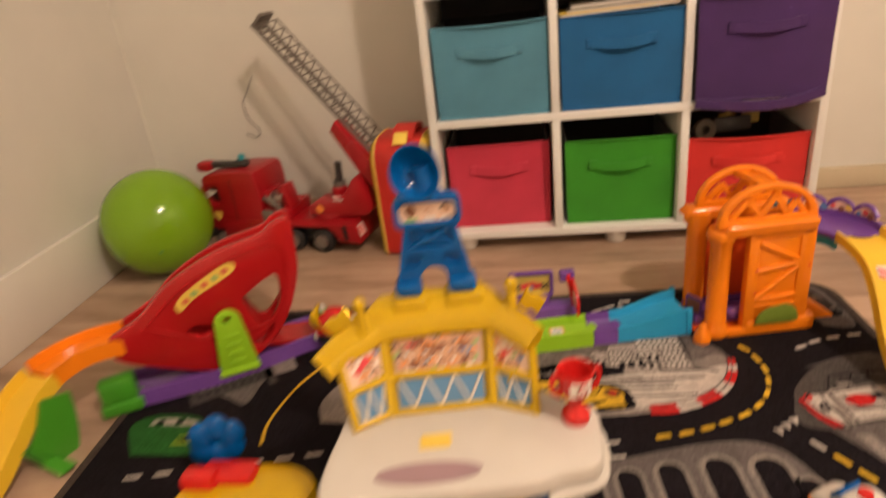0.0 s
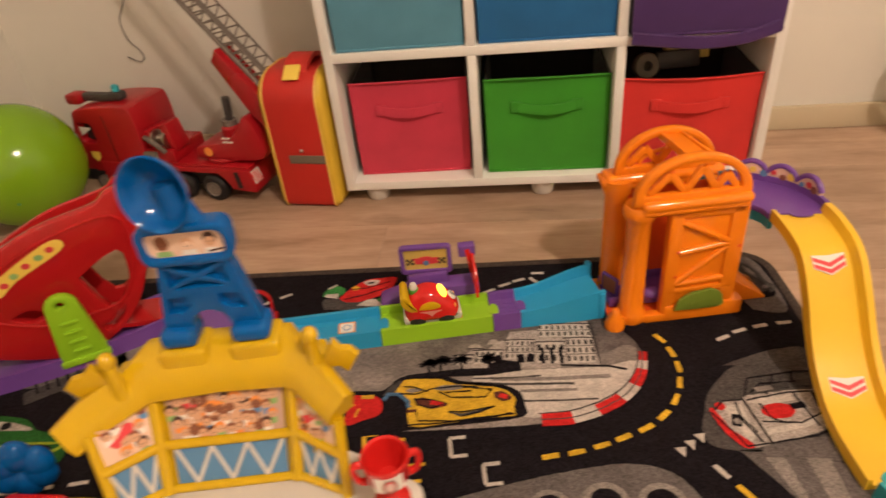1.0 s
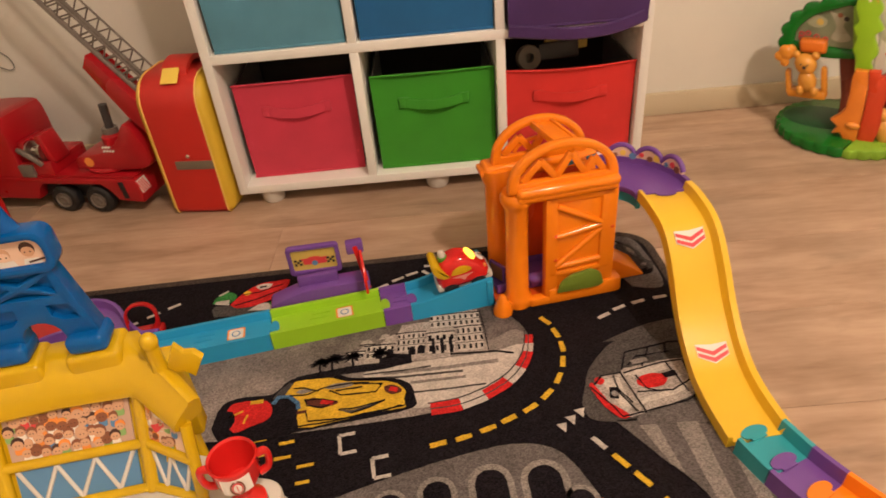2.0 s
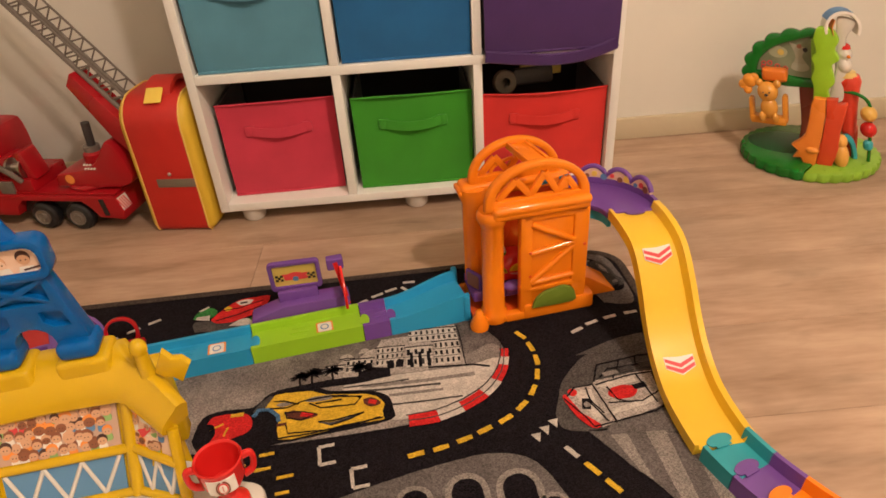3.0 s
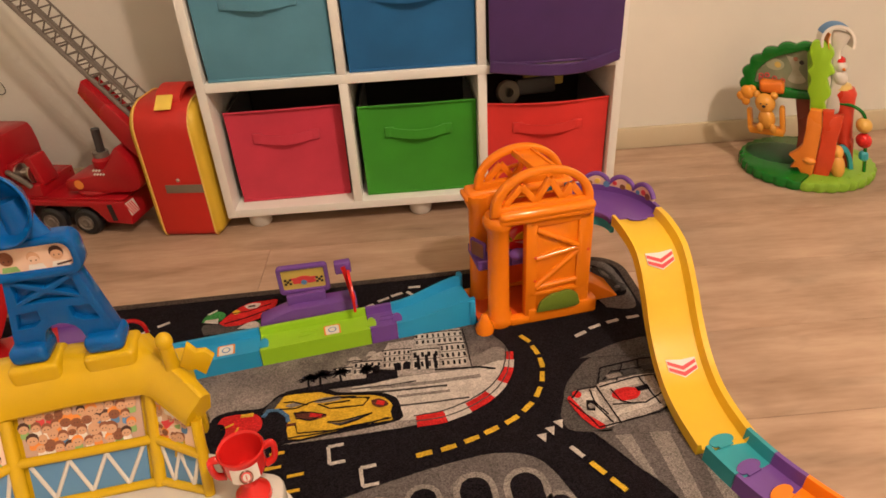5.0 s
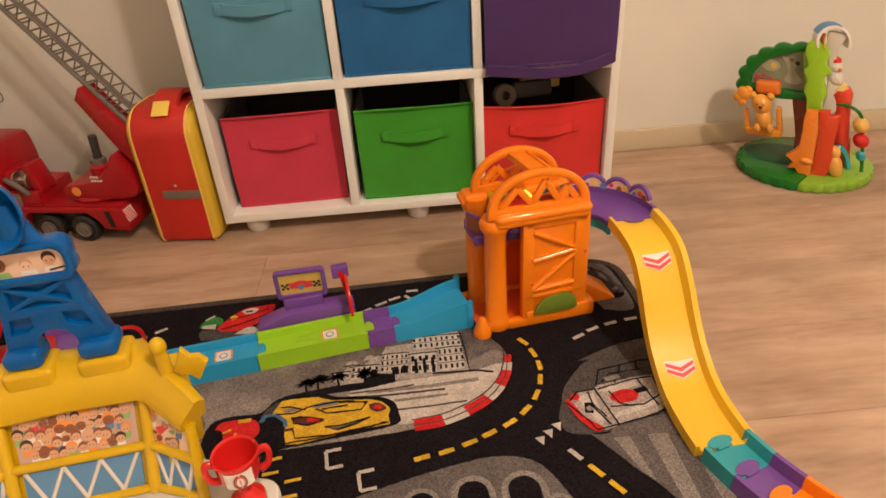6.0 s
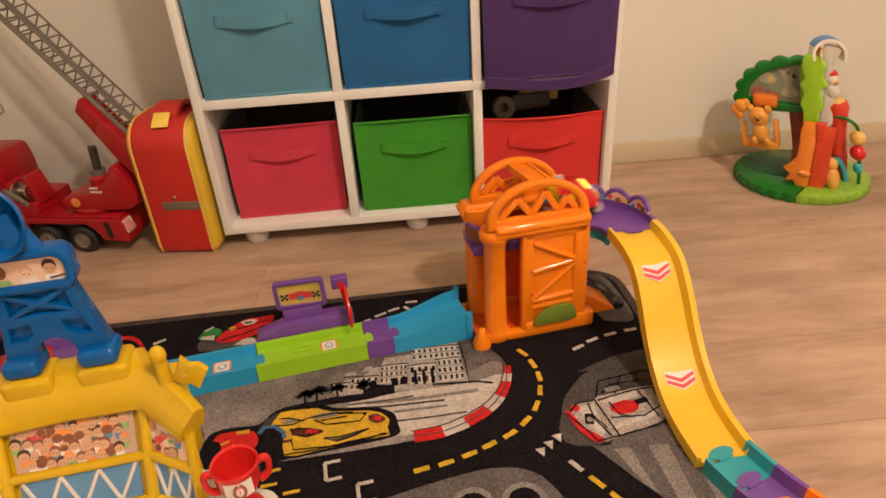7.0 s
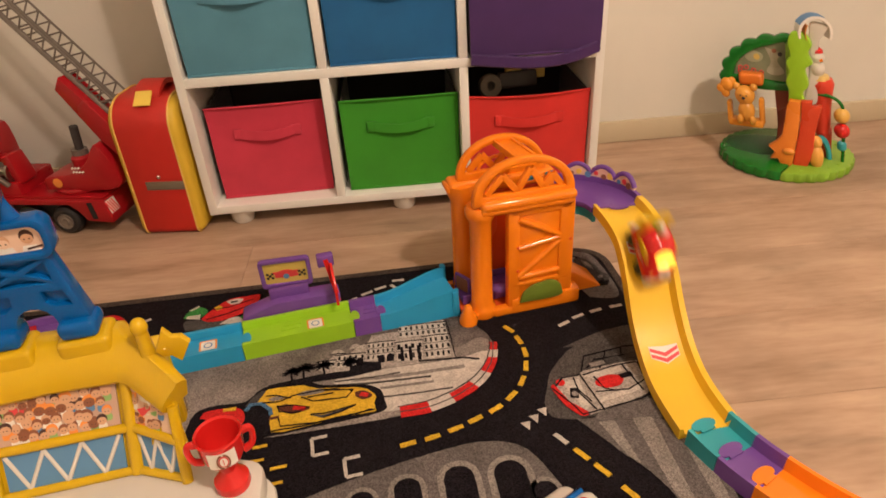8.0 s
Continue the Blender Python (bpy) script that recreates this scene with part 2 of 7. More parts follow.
R_LIME = rug_mat("rug_lime", (0.22, 0.30, 0.02), 0.3)
R_BLUE = rug_mat("rug_blue", (0.06, 0.14, 0.26))
R_EDGE = rug_mat("rug_binding", (0.060, 0.046, 0.038))


# ---- mesh helpers ----
def link(name, bm, material, smooth=True):
    bmesh.ops.recalc_face_normals(bm, faces=bm.faces)
    me = bpy.data.meshes.new(name)
    bm.to_mesh(me)
    bm.free()
    me.materials.append(material)
    if smooth:
        me.polygons.foreach_set("use_smooth", [True] * len(me.polygons))
        me.set_sharp_from_angle(angle=radians(38))
    return new(name, me)


def part(name, bm, material, parent, label=""):
    ob = link(name, bm, material)
    ob.parent = parent
    if label:
        ob["label"] = label
    return ob


def thing(name, m, label, category, group="", kind=""):
    ob = new(name)
    ob.empty_display_size = 0.02
    ob.matrix_basis = m
    return tagged(ob, label, category, group, kind)


def moved(bm, m):
    bm.transform(m)
    return bm


def join(*bms):
    out = bmesh.new()
    for b in bms:
        me = bpy.data.meshes.new("tmp")
        b.to_mesh(me)
        b.free()
        out.from_mesh(me)
        bpy.data.meshes.remove(me)
    return out


def box(x0, x1, y0, y1, z0, z1, bev=0.002, seg=2):
    bm = bmesh.new()
    bmesh.ops.create_cube(bm, size=1)
    bm.transform(Matrix.Translation(((x0 + x1) / 2, (y0 + y1) / 2, (z0 + z1) / 2)) @ Matrix.Diagonal((x1 - x0, y1 - y0, z1 - z0, 1)))
    if bev:
        bev = min(bev, 0.45 * min(x1 - x0, y1 - y0, z1 - z0))
        bmesh.ops.bevel(bm, geom=bm.edges[:], offset=bev, segments=seg, affect="EDGES", profile=0.5)
    return bm


def lathe(prof, seg=24):
    """Turned body round z from (radius, height) pairs."""
    bm = bmesh.new()
    rings = []
    for r, z in prof:
        if r < 1e-5:
            rings.append([bm.verts.new((0, 0, z))])
        else:
            rings.append([bm.verts.new((r * math.cos(2 * math.pi * i / seg), r * math.sin(2 * math.pi * i / seg), z)) for i in range(seg)])
    for a, b in zip(rings, rings[1:]):
        for i in range(seg):
            j = (i + 1) % seg
            if len(a) == 1 and len(b) == 1:
                continue
            if len(a) == 1:
                bm.faces.new((a[0], b[i], b[j]))
            elif len(b) == 1:
                bm.faces.new((a[i], a[j], b[0]))
            else:
                bm.faces.new((a[i], a[j], b[j], b[i]))
    for ring in (rings[0], rings[-1]):
        if len(ring) > 1:
            bm.faces.new(ring)
    return bm


def cyl(r, z0, z1, seg=20, bev=0.0015):
    bev = min(bev, r * 0.4, (z1 - z0) * 0.4)
    return lathe([(0, z0), (r - bev, z0), (r, z0 + bev), (r, z1 - bev), (r - bev, z1), (0, z1)], seg)


def ball(r, seg=20, rings=12, sx=1, sy=1, sz=1):
    bm = bmesh.new()
    bmesh.ops.create_uvsphere(bm, u_segments=seg, v_segments=rings, radius=r)
    bm.transform(Matrix.Diagonal((sx, sy, sz, 1)))
    return bm


def circle(r, n=20, cx=0.0, cy=0.0, a0=0.0, a1=360.0, ry=None):
    """Points of a circle or an arc, as pairs."""
    full = abs(a1 - a0) >= 360
    k = n if full else n + 1
    return [(cx + r * math.cos(radians(a0 + (a1 - a0) * i / n)), cy + (ry or r) * math.sin(radians(a0 + (a1 - a0) * i / n))) for i in range(k)]


def inside(p, loop):
    """Whether a point lies in a closed loop."""
    hit = False
    for (x0, y0), (x1, y1) in zip(loop, (*loop[1:], loop[0])):
        if (y0 > p.y) != (y1 > p.y) and p.x < (x1 - x0) * (p.y - y0) / (y1 - y0) + x0:
            hit = not hit
    return hit


def panel(outer, holes=(), depth=0.01, bev=0.0):
    """A plate in xy with holes, from z 0 to depth."""
    bm = bmesh.new()
    if holes:
        pts, edges = [], []
        for loop in (outer, *holes):
            s = len(pts)
            pts += [Vector(p) for p in loop]
            edges += [(s + i, s + (i + 1) % len(loop)) for i in range(len(loop))]
        vs, _, fs, *_ = delaunay_2d_cdt(pts, edges, [], 0, 1e-6)
        made = [bm.verts.new((v.x, v.y, 0)) for v in vs]
        for f in fs:
            c = sum((vs[i] for i in f), Vector((0, 0))) / len(f)
            if inside(c, outer) and not any(inside(c, h) for h in holes):
                bm.faces.new([made[i] for i in f])
        bmesh.ops.delete(bm, geom=[v for v in made if not v.link_faces], context="VERTS")
    else:
        bm.faces.new([bm.verts.new((x, y, 0)) for x, y in outer])
    ex = bmesh.ops.extrude_face_region(bm, geom=bm.faces[:])
    bmesh.ops.translate(bm, verts=[v for v in ex["geom"] if isinstance(v, bmesh.types.BMVert)], vec=(0, 0, depth))
    bmesh.ops.recalc_face_normals(bm, faces=bm.faces)
    if bev:
        sharp = [e for e in bm.edges if len(e.link_faces) == 2 and e.calc_face_angle(0) > 0.9 and abs(e.verts[0].co.z - e.verts[1].co.z) < 1e-6]
        bmesh.ops.bevel(bm, geom=sharp, offset=bev, segments=2, affect="EDGES", profile=0.5)
    return bm


def sweep(path, prof, up=(0, 0, 1), closed=False):
    """Carries a closed profile of (side, up) pairs along a path; side points to the left of the way."""
    bm = bmesh.new()
    pts = [Vector(p) for p in path]
    n = len(pts)
    rings = []
    for i, p in enumerate(pts):
        a = pts[i - 1] if (i or closed) else pts[0]
        b = pts[(i + 1) % n] if (i < n - 1 or closed) else pts[-1]
        t = (b - a).normalized()
        s = Vector(up).cross(t).normalized()
        u = t.cross(s)
        pr = prof(i / max(1, n - 1)) if callable(prof) else prof
        rings.append([bm.verts.new(p + s * q[0] + u * q[1]) for q in pr])
    k = len(rings[0])
    pairs = list(zip(rings, rings[1:])) + ([(rings[-1], rings[0])] if closed else [])
    for a, b in pairs:
        for i in range(k):
            j = (i + 1) % k
            bm.faces.new((a[i], a[j], b[j], b[i]))
    if not closed:
        bm.faces.new(rings[0])
        bm.faces.new(rings[-1])
    return bm


def tube(path, r, seg=10, up=(0, 0, 1), closed=False):
    return sweep(path, circle(r, seg), up, closed)


def rod(a, b, r, seg=8):
    d = Vector(b) - Vector(a)
    up = (0, 0, 1) if abs(d.normalized().z) < 0.9 else (0, 1, 0)
    return tube([a, b], r, seg, up)


def spline(pts, n=8):
    """A smooth line through the points."""
    p = [Vector(q) for q in pts]
    out = []
    for i in range(len(p) - 1):
        a, b, c, d = p[max(0, i - 1)], p[i], p[i + 1], p[min(len(p) - 1, i + 2)]
        for k in range(n):
            t = k / n
            out.append(0.5 * (2 * b + (c - a) * t + (2 * a - 5 * b + 4 * c - d) * t * t + (3 * b - a - 3 * c + d) * t ** 3))
    out.append(p[-1])
    return out


def smooth2(pts, n=6):
    q = spline([(x, y, 0) for x, y in (*pts, pts[0])], n)
    return [(v.x, v.y) for v in q[:-1]]


# ---- the room ----
XL, XR, YB, YF, ZC = -0.90, 2.90, 2.31, -1.70, 2.50
floor = tagged(link("floor", box(XL - 0.1, XR + 0.1, YF - 0.1, YB + 0.1, -0.06, -0.0035, 0), SHADE_AND_SUBFLOOR, False), "light oak laminate floor of long boards", "floor", kind="structure")
tagged(link("wall_north", box(XL - 0.12, XR + 0.12, YB, YB + 0.12, -0.06, ZC, 0), WALL, False), "cream painted plaster wall behind the toy shelf", "wall", kind="structure")
tagged(link("wall_west", box(XL - 0.12, XL, YF, YB, -0.06, ZC, 0), WALL, False), "cream painted plaster side wall", "wall", kind="structure")
tagged(link("wall_east", box(XR, XR + 0.12, YF, YB, -0.06, ZC, 0), WALL, False), "cream painted plaster side wall", "wall", kind="structure")
tagged(link("wall_south", box(XL - 0.12, XR + 0.12, YF - 0.12, YF, -0.06, ZC, 0), WALL, False), "cream painted plaster wall", "wall", kind="structure")
tagged(link("ceiling", box(XL - 0.12, XR + 0.12, YF - 0.12, YB + 0.12, ZC, ZC + 0.1, 0), CEIL, False), "plain white ceiling", "ceiling", kind="structure")
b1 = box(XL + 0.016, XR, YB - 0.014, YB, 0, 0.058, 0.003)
tagged(link("baseboard_north", b1, SKIRT), "low tan painted skirting board along the wall", "baseboard", kind="structure")
b2 = box(XL, XL + 0.016, YF, YB, 0, 0.165, 0.004)
tagged(link("baseboard_west", b2, SKIRT_W), "tall white painted skirting board along the side wall", "baseboard", kind="structure")
wire = thing("wall_cable", pose(0, 0, 0), "thin dark loose wire hanging on the cream wall", "cable")
part("wire", tube(spline([(-0.535, 2.303, 0.435), (-0.555, 2.304, 0.40), (-0.578, 2.304, 0.362), (-0.572, 2.303, 0.315), (-0.552, 2.303, 0.29), (-0.548, 2.303, 0.27), (-0.562, 2.303, 0.262), (-0.59, 2.304, 0.275)]), 0.0011, 6), DARK, wire)


# ---- toy shelf with fabric bins ----
SX, SY, T, CELL = 0.0, 2.0, 0.018, 0.265
SW = 4 * T + 3 * CELL
Z0 = 0.034
PITCH = 0.283
shelf = thing("cube_shelf", pose(0, 0, 0), "white melamine cube shelf with three columns on small round feet", "shelf")
SH = Z0 + 4 * PITCH + T
# the shade deep in the cells is put into this board's near-black colour
part("back_board", box(SX + 0.004, SX + SW - 0.004, SY + 0.288, SY + 0.294, Z0, SH, 0), SHADE_AND_SUBFLOOR, shelf)
for i in (0, 3):
    x = SX + i * (T + CELL)
    part("side_panel", box(x, x + T, SY, SY + 0.288, Z0, SH, 0.001), MELAMINE, shelf)
for i in range(5):
    z = Z0 + i * PITCH
    part("shelf_board", box(SX + T, SX + SW - T, SY + 0.0005, SY + 0.288, z, z + T, 0.001), MELAMINE, shelf)
for i in (1, 2):
    for k in range(4):
        x = SX + i * (T + CELL)
        part("divider", box(x, x + T, SY + 0.001, SY + 0.287, Z0 + k * PITCH + T, Z0 + (k + 1) * PITCH, 0.001), MELAMINE, shelf)
for x in (0.062, 0.43, 0.80):
    for y in (0.035, 0.25):
        part("foot", moved(lathe([(0, 0), (0.021, 0), (0.025, 0.006), (0.027, 0.026), (0.027, Z0), (0, Z0)], 20), pose(x, SY + y, 0)), WHITE, shelf)


# near-black felt for the bins' side and back panels
DARK_FELT = fabric("black_felt", (0.014, 0.010, 0.010))


def fabric_bin(x, z, w, h, m, dark, label, tilt=0.0, dy=0.012, handle=True, hx=0.0, sag=0.0):
    b = thing("storage_bin", pose(x, SY + dy, z, 0, 0, tilt), label, "storage bin", "fabric bins in the shelf")
    d, t, e = 0.25, 0.004, 0.0
    bm = bmesh.new()
    nx, nz = 10, 8
    grid = []
    for k in range(nz + 1):
        row = []
        for i in range(nx + 1):
            u, v = i / nx, k / nz
            bulge = 0.006 * math.sin(math.pi * u) * math.sin(math.pi * min(1, v * 1.1)) + 0.0045 * noise.noise(Vector((x * 9 + u * 2.6, z * 9 + v * 2.6, 1.0)))
            dz = -sag * math.sin(math.pi * u) * v * v
            row.append(bm.verts.new(((u - 0.5) * w * (1 + 0.02 * v), -bulge, v * h + dz)))
        grid.append(row)
    for k in range(nz):
        for i in range(nx):
            bm.faces.new((grid[k][i], grid[k][i + 1], grid[k + 1][i + 1], grid[k + 1][i]))
    ex = bmesh.ops.extrude_face_region(bm, geom=bm.faces[:])
    bmesh.ops.translate(bm, verts=[v for v in ex["geom"] if isinstance(v, bmesh.types.BMVert)], vec=(0, t, 0))
    part("front_panel", bm, m, b)
    # sides and back near-black; front and bottom keep the bin's colour
    part("side_panel", box(-w / 2, -w / 2 + t, t + 0.001, d, 0, h - 0.003, 0.001), DARK_FELT, b)
    part("side_panel", box(w / 2 - t, w / 2, t + 0.001, d, 0, h - 0.003, 0.001), DARK_FELT, b)
    part("back_panel", box(-w / 2 + t, w / 2 - t, d - t, d, 0, h - 0.003, 0.001), DARK_FELT, b)
    part("bottom_panel", box(-w / 2 + t, w / 2 - t, t + 0.001, d - t, 0, t, 0.001), m, b)
    part("rim", tube([(-w * 0.51, -0.001, h), (-w * 0.25, -0.004, h - sag * 0.7), (0, -0.005, h - sag), (w * 0.25, -0.004, h - sag * 0.7), (w * 0.51, -0.001, h)], 0.0022, 8), m, b)
    part("seam", tube([(-w * 0.5, -0.001, 0.003), (0, -0.002, 0.003), (w * 0.5, -0.001, 0.003)], 0.0028, 8), m, b)
    hw, hz = w * 0.25, h * 0.72
    path = [(-hw, -0.006, hz), (-hw * 0.6, -0.0125, hz - 0.003), (-hw * 0.3, -0.0165, hz - 0.004), (0, -0.0180, hz - 0.005), (hw * 0.3, -0.0165, hz - 0.004), (hw * 0.6, -0.0120, hz - 0.003), (hw, -0.006, hz + 0.001)]
    prof = [(-0.0008, -0.010), (0.0008, -0.010), (0.0012, 0.010), (-0.0004, 0.010)]
    h1 = moved(sweep(spline(path, 4), prof), pose(hx, 0, 0))
    part("handle", h1, m, b)
    for s in (-1, 1):
        part("handle_patch", moved(box(-0.010, 0.010, -0.0075, -0.003, -0.011, 0.011, 0.001), pose(hx + s * hw, 0, hz)), m, b)
    return b


def cellx(i):
    return SX + T + CELL / 2 + i * (T + CELL)


R0, R1, R2 = Z0 + T, Z0 + PITCH + T, Z0 + 2 * PITCH + T
F_PINK = fabric("raspberry_felt", (0.56, 0.036, 0.072))
F_GREEN = fabric("green_felt", (0.034, 0.265, 0.010))
F_RED = fabric("red_felt", (0.62, 0.026, 0.020))
F_LBLUE = fabric("light_blue_felt", (0.080, 0.245, 0.345))
F_BLUE = fabric("blue_felt", (0.006, 0.105, 0.285))
F_PURPLE = fabric("purple_felt", (0.050, 0.016, 0.105))
F_ROSE = fabric("rose_felt", (0.62, 0.12, 0.16))
F_ORANGE = fabric("orange_felt", (0.70, 0.13, 0.02))
F_LIME = fabric("yellow_felt", (0.66, 0.42, 0.04))
fabric_bin(cellx(0) + 0.002, R0, 0.242, 0.208, F_PINK, 0, "raspberry pink felt storage bin with a strap handle", 1.5, 0.045)
fabric_bin(cellx(1) + 0.004, R0, 0.248, 0.205, F_GREEN, 0, "grass green felt storage bin with a strap handle", 0.0, 0.03)
fabric_bin(cellx(2) - 0.001, R0, 0.258, 0.195, F_RED, 0, "bright red felt storage bin filled with toys", -1.0, 0.02, sag=0.006)
fabric_bin(cellx(0) + 0.002, R1, 0.252, 0.205, F_LBLUE, 0, "light blue felt storage bin with a strap handle", 0.8, 0.012, sag=0.004)
fabric_bin(cellx(1) + 0.002, R1, 0.256, 0.200, F_BLUE, 0, "dark blue felt storage bin under magazines", 0.0, 0.014)
fabric_bin(cellx(2) + 0.004, R1, 0.262, 0.212, F_PURPLE, 0, "dark purple felt storage bin filled with toys", -0.5, -0.012, sag=0.004)
fabric_bin(cellx(0), R2, 0.25, 0.205, F_ROSE, 0, "rose pink felt storage bin with a strap handle", 0.0, 0.012)
fabric_bin(cellx(1), R2, 0.25, 0.205, F_ORANGE, 0, "orange felt storage bin with a strap handle", 0.0, 0.012)
fabric_bin(cellx(2), R2, 0.25, 0.205, F_LIME, 0, "yellow felt storage bin with a strap handle", 0.0, 0.012)

fold = thing("bin_liner_fold", pose(cellx(2), SY, R1), "loose purple cloth fold hanging from the purple bin", "cloth")
part("cloth", sweep(spline([(-0.128, -0.016, -0.004), (-0.06, -0.020, -0.012), (0.0, -0.022, -0.017), (0.07, -0.021, -0.013), (0.132, -0.015, 0.004)], 5), [(-0.004, 0.014), (0.002, 0.016), (0.004, 0.0), (0.001, -0.008), (-0.003, -0.005)]), F_PURPLE, fold)

# magazines on the dark blue bin, toys in the bins
for k, (m, x0, x1, rz, th, nm) in enumerate(((STICK_Y, -0.125, 0.12, 1.0, 0.006, "yellow"), (DARK, -0.11, 0.122, -1.5, 0.006, "dark"), (STICK_W, -0.1, 0.125, -2.5, 0.005, "white"))):
    g = thing("magazine", pose(cellx(1), SY + 0.045, R1 + 0.2045 + 0.0066 * k, -1.0, -1.5, rz), nm + " covered magazine lying flat on the blue bin", "magazine", "magazines on the blue bin")
    part("page_block", box(x0, x1, -0.035, 0.14, 0, th - 0.0012, 0.0006), STICK_W, g)
    part("cover", box(x0 - 0.002, x1 + 0.002, -0.037, 0.142, th - 0.0012, th, 0.0004), m, g)
toy = thing("toy_animal", pose(cellx(2) + 0.03, SY + 0.09, R1 + 0.19), "white and green plush toy lying on top of the purple bin", "toy")
part("body", moved(ball(0.05, 16, 10, 1.3, 0.9, 0.7), pose(-0.04, 0.03, 0.012)), fabric("green_plush", (0.05, 0.10, 0.02)), toy)
part("head", moved(ball(0.03, 16, 10, 1.2, 0.9, 0.8), pose(0.045, -0.005, 0.022)), fabric("white_plush", (0.7, 0.68, 0.62)), toy)
wh = thing("toy_vehicle", pose(cellx(2) - 0.070, SY + 0.120, R0 + 0.186, 78, 0, 8), "grey toy vehicle with a round pale wheel in the red bin", "toy", "toys in the red bin")
part("wheel", lathe([(0.010, -0.010), (0.024, -0.010), (0.027, -0.006), (0.027, 0.006), (0.024, 0.010), (0.010, 0.010), (0.010, -0.010)], 24), GREYP, wh)
part("vehicle_body", box(0.020, 0.110, -0.010, 0.026, -0.012, 0.010, 0.005), DARK, wh)
for x in (-0.012, 0.042):
    v = thing("toy_brick", pose(cellx(2) + x, SY + 0.150, R0 + 0.190, 0, 0, 6), "dull yellow toy brick lying in the red bin", "toy", "toys in the red bin")
    part("brick_body", box(-0.018, 0.018, -0.010, 0.010, 0, 0.024, 0.003), SIGN_Y, v)
    part("stud", moved(cyl(0.006, 0.024, 0.029, 12, 0.001), pose(0, 0, 0)), SIGN_Y, v)


# ---- play rug with a printed race track ----
rug = thing("play_rug", pose(0, 0, 0), "black and grey children's play rug printed with a race track", "rug")
RZ = 0.008


def rounded(x0, x1, y0, y1, r, n=6):
    pts = []
    for cx, cy, a in ((x1 - r, y1 - r, 0), (x0 + r, y1 - r, 90), (x0 + r, y0 + r, 180), (x1 - r, y0 + r, 270)):
        pts += circle(r, n, cx, cy, a, a + 90)
    return pts


RUGM = pose(0.806, 1.768, 0, 0, 0, 2.5)
rp = [tuple((RUGM @ Vector((x, y, 0)))[:2]) for x, y in rounded(-1.33, 0, -0.95, 0, 0.06)]
part("carpet", panel(rp, (), RZ, 0.002), R_BLACK, rug)
edge = [(*p, RZ) for p in [tuple((RUGM @ Vector((x, y, 0)))[:2]) for x, y in rounded(-1.328, -0.002, -0.948, -0.002, 0.058)]]
part("binding", sweep(edge, [(-0.003, -0.005), (0.011, -0.005), (0.011, 0.0008), (0.004, 0.0022), (-0.003, 0.0006)], closed=True), R_EDGE, rug)


def wobble(p, step=0.005, amp=0.0011):
    """Uneven woven outline of a printed shape."""
    out = []
    for a, b in zip(p, (*p[1:], p[0])):
        a, b = Vector(a), Vector(b)
        k = max(1, int((b - a).length / step))
        for i in range(k):
            q = a.lerp(b, i / k)
            out.append((q.x + amp * noise.noise(Vector((q.x * 170, q.y * 170, 3.0))), q.y + amp * noise.noise(Vector((q.x * 170, q.y * 170, 9.0)))))
    return out


def prints(name, m, polys, layer=0):
    for p in polys:
        p = wobble(p)
        part(name, moved(panel(p, (), 0.0006), pose(0, 0, RZ + 0.0004 + 0.0004 * layer)), m, rug)


def dash(x, y, ang, l, w):
    c, s = math.cos(radians(ang)), math.sin(radians(ang))
    return [(x + c * a - s * b, y + s * a + c * b) for a, b in ((-l / 2, -w / 2), (l / 2, -w / 2), (l / 2, w / 2), (-l / 2, w / 2))]


def line(pts, w):
    """A ribbon of width w along the points."""
    p = [Vector((x, y)) for x, y in pts]
    left, right = [], []
    for i in range(len(p)):
        d = (p[min(i + 1, len(p) - 1)] - p[max(i - 1, 0)]).normalized()
        n = Vector((-d.y, d.x)) * w / 2
        left.append(tuple(p[i] + n))
        right.append(tuple(p[i] - n))
    return left + right[::-1]


isl = smooth2([(-0.13, 1.35), (0.05, 1.348), (0.22, 1.352), (0.395, 1.366), (0.47, 1.386), (0.52, 1.418), (0.548, 1.46), (0.553, 1.50), (0.535, 1.545), (0.49, 1.585), (0.30, 1.575), (0.10, 1.55), (-0.05, 1.535), (-0.12, 1.46), (-0.145, 1.40)])
prints("infield", R_SKY, [isl])
prints("sand_shade", R_LIGHT, [smooth2([(0.36, 1.44), (0.45, 1.47), (0.545, 1.478), (0.549, 1.505), (0.53, 1.520), (0.49, 1.50), (0.40, 1.485)])], 0.5)
prints("sand", R_WHITE, [smooth2([(0.36, 1.379), (0.40, 1.378), (0.48, 1.402), (0.525, 1.44), (0.540, 1.485), (0.49, 1.474), (0.40, 1.468), (0.32, 1.462), (0.30, 1.445), (0.34, 1.425)])], 1)
prints("speed_streak", R_LIGHT, [line([(0.33, 1.448), (0.42, 1.449), (0.50, 1.455)], 0.007), line([(0.37, 1.425), (0.45, 1.428)], 0.005)], 2)
prints("speed_streak", R_DARKG, [line([(0.285, 1.441), (0.36, 1.438), (0.447, 1.440)], 0.004), line([(0.37, 1.406), (0.42, 1.407), (0.478, 1.411)], 0.003), line([(0.30, 1.449), (0.36, 1.451), (0.40, 1.455)], 0.0028)], 2)
# the kerb round the bend
kc = spline([(0.398, 1.372, 0), (0.44, 1.377, 0), (0.482, 1.394, 0), (0.515, 1.418, 0), (0.538, 1.45, 0), (0.548, 1.48, 0), (0.552, 1.505, 0)], 5)
kc = [(v.x, v.y) for v in kc]
reds, whites = [], []
kn = [0, 5, 9, 14, 18, 23, 26, 30]
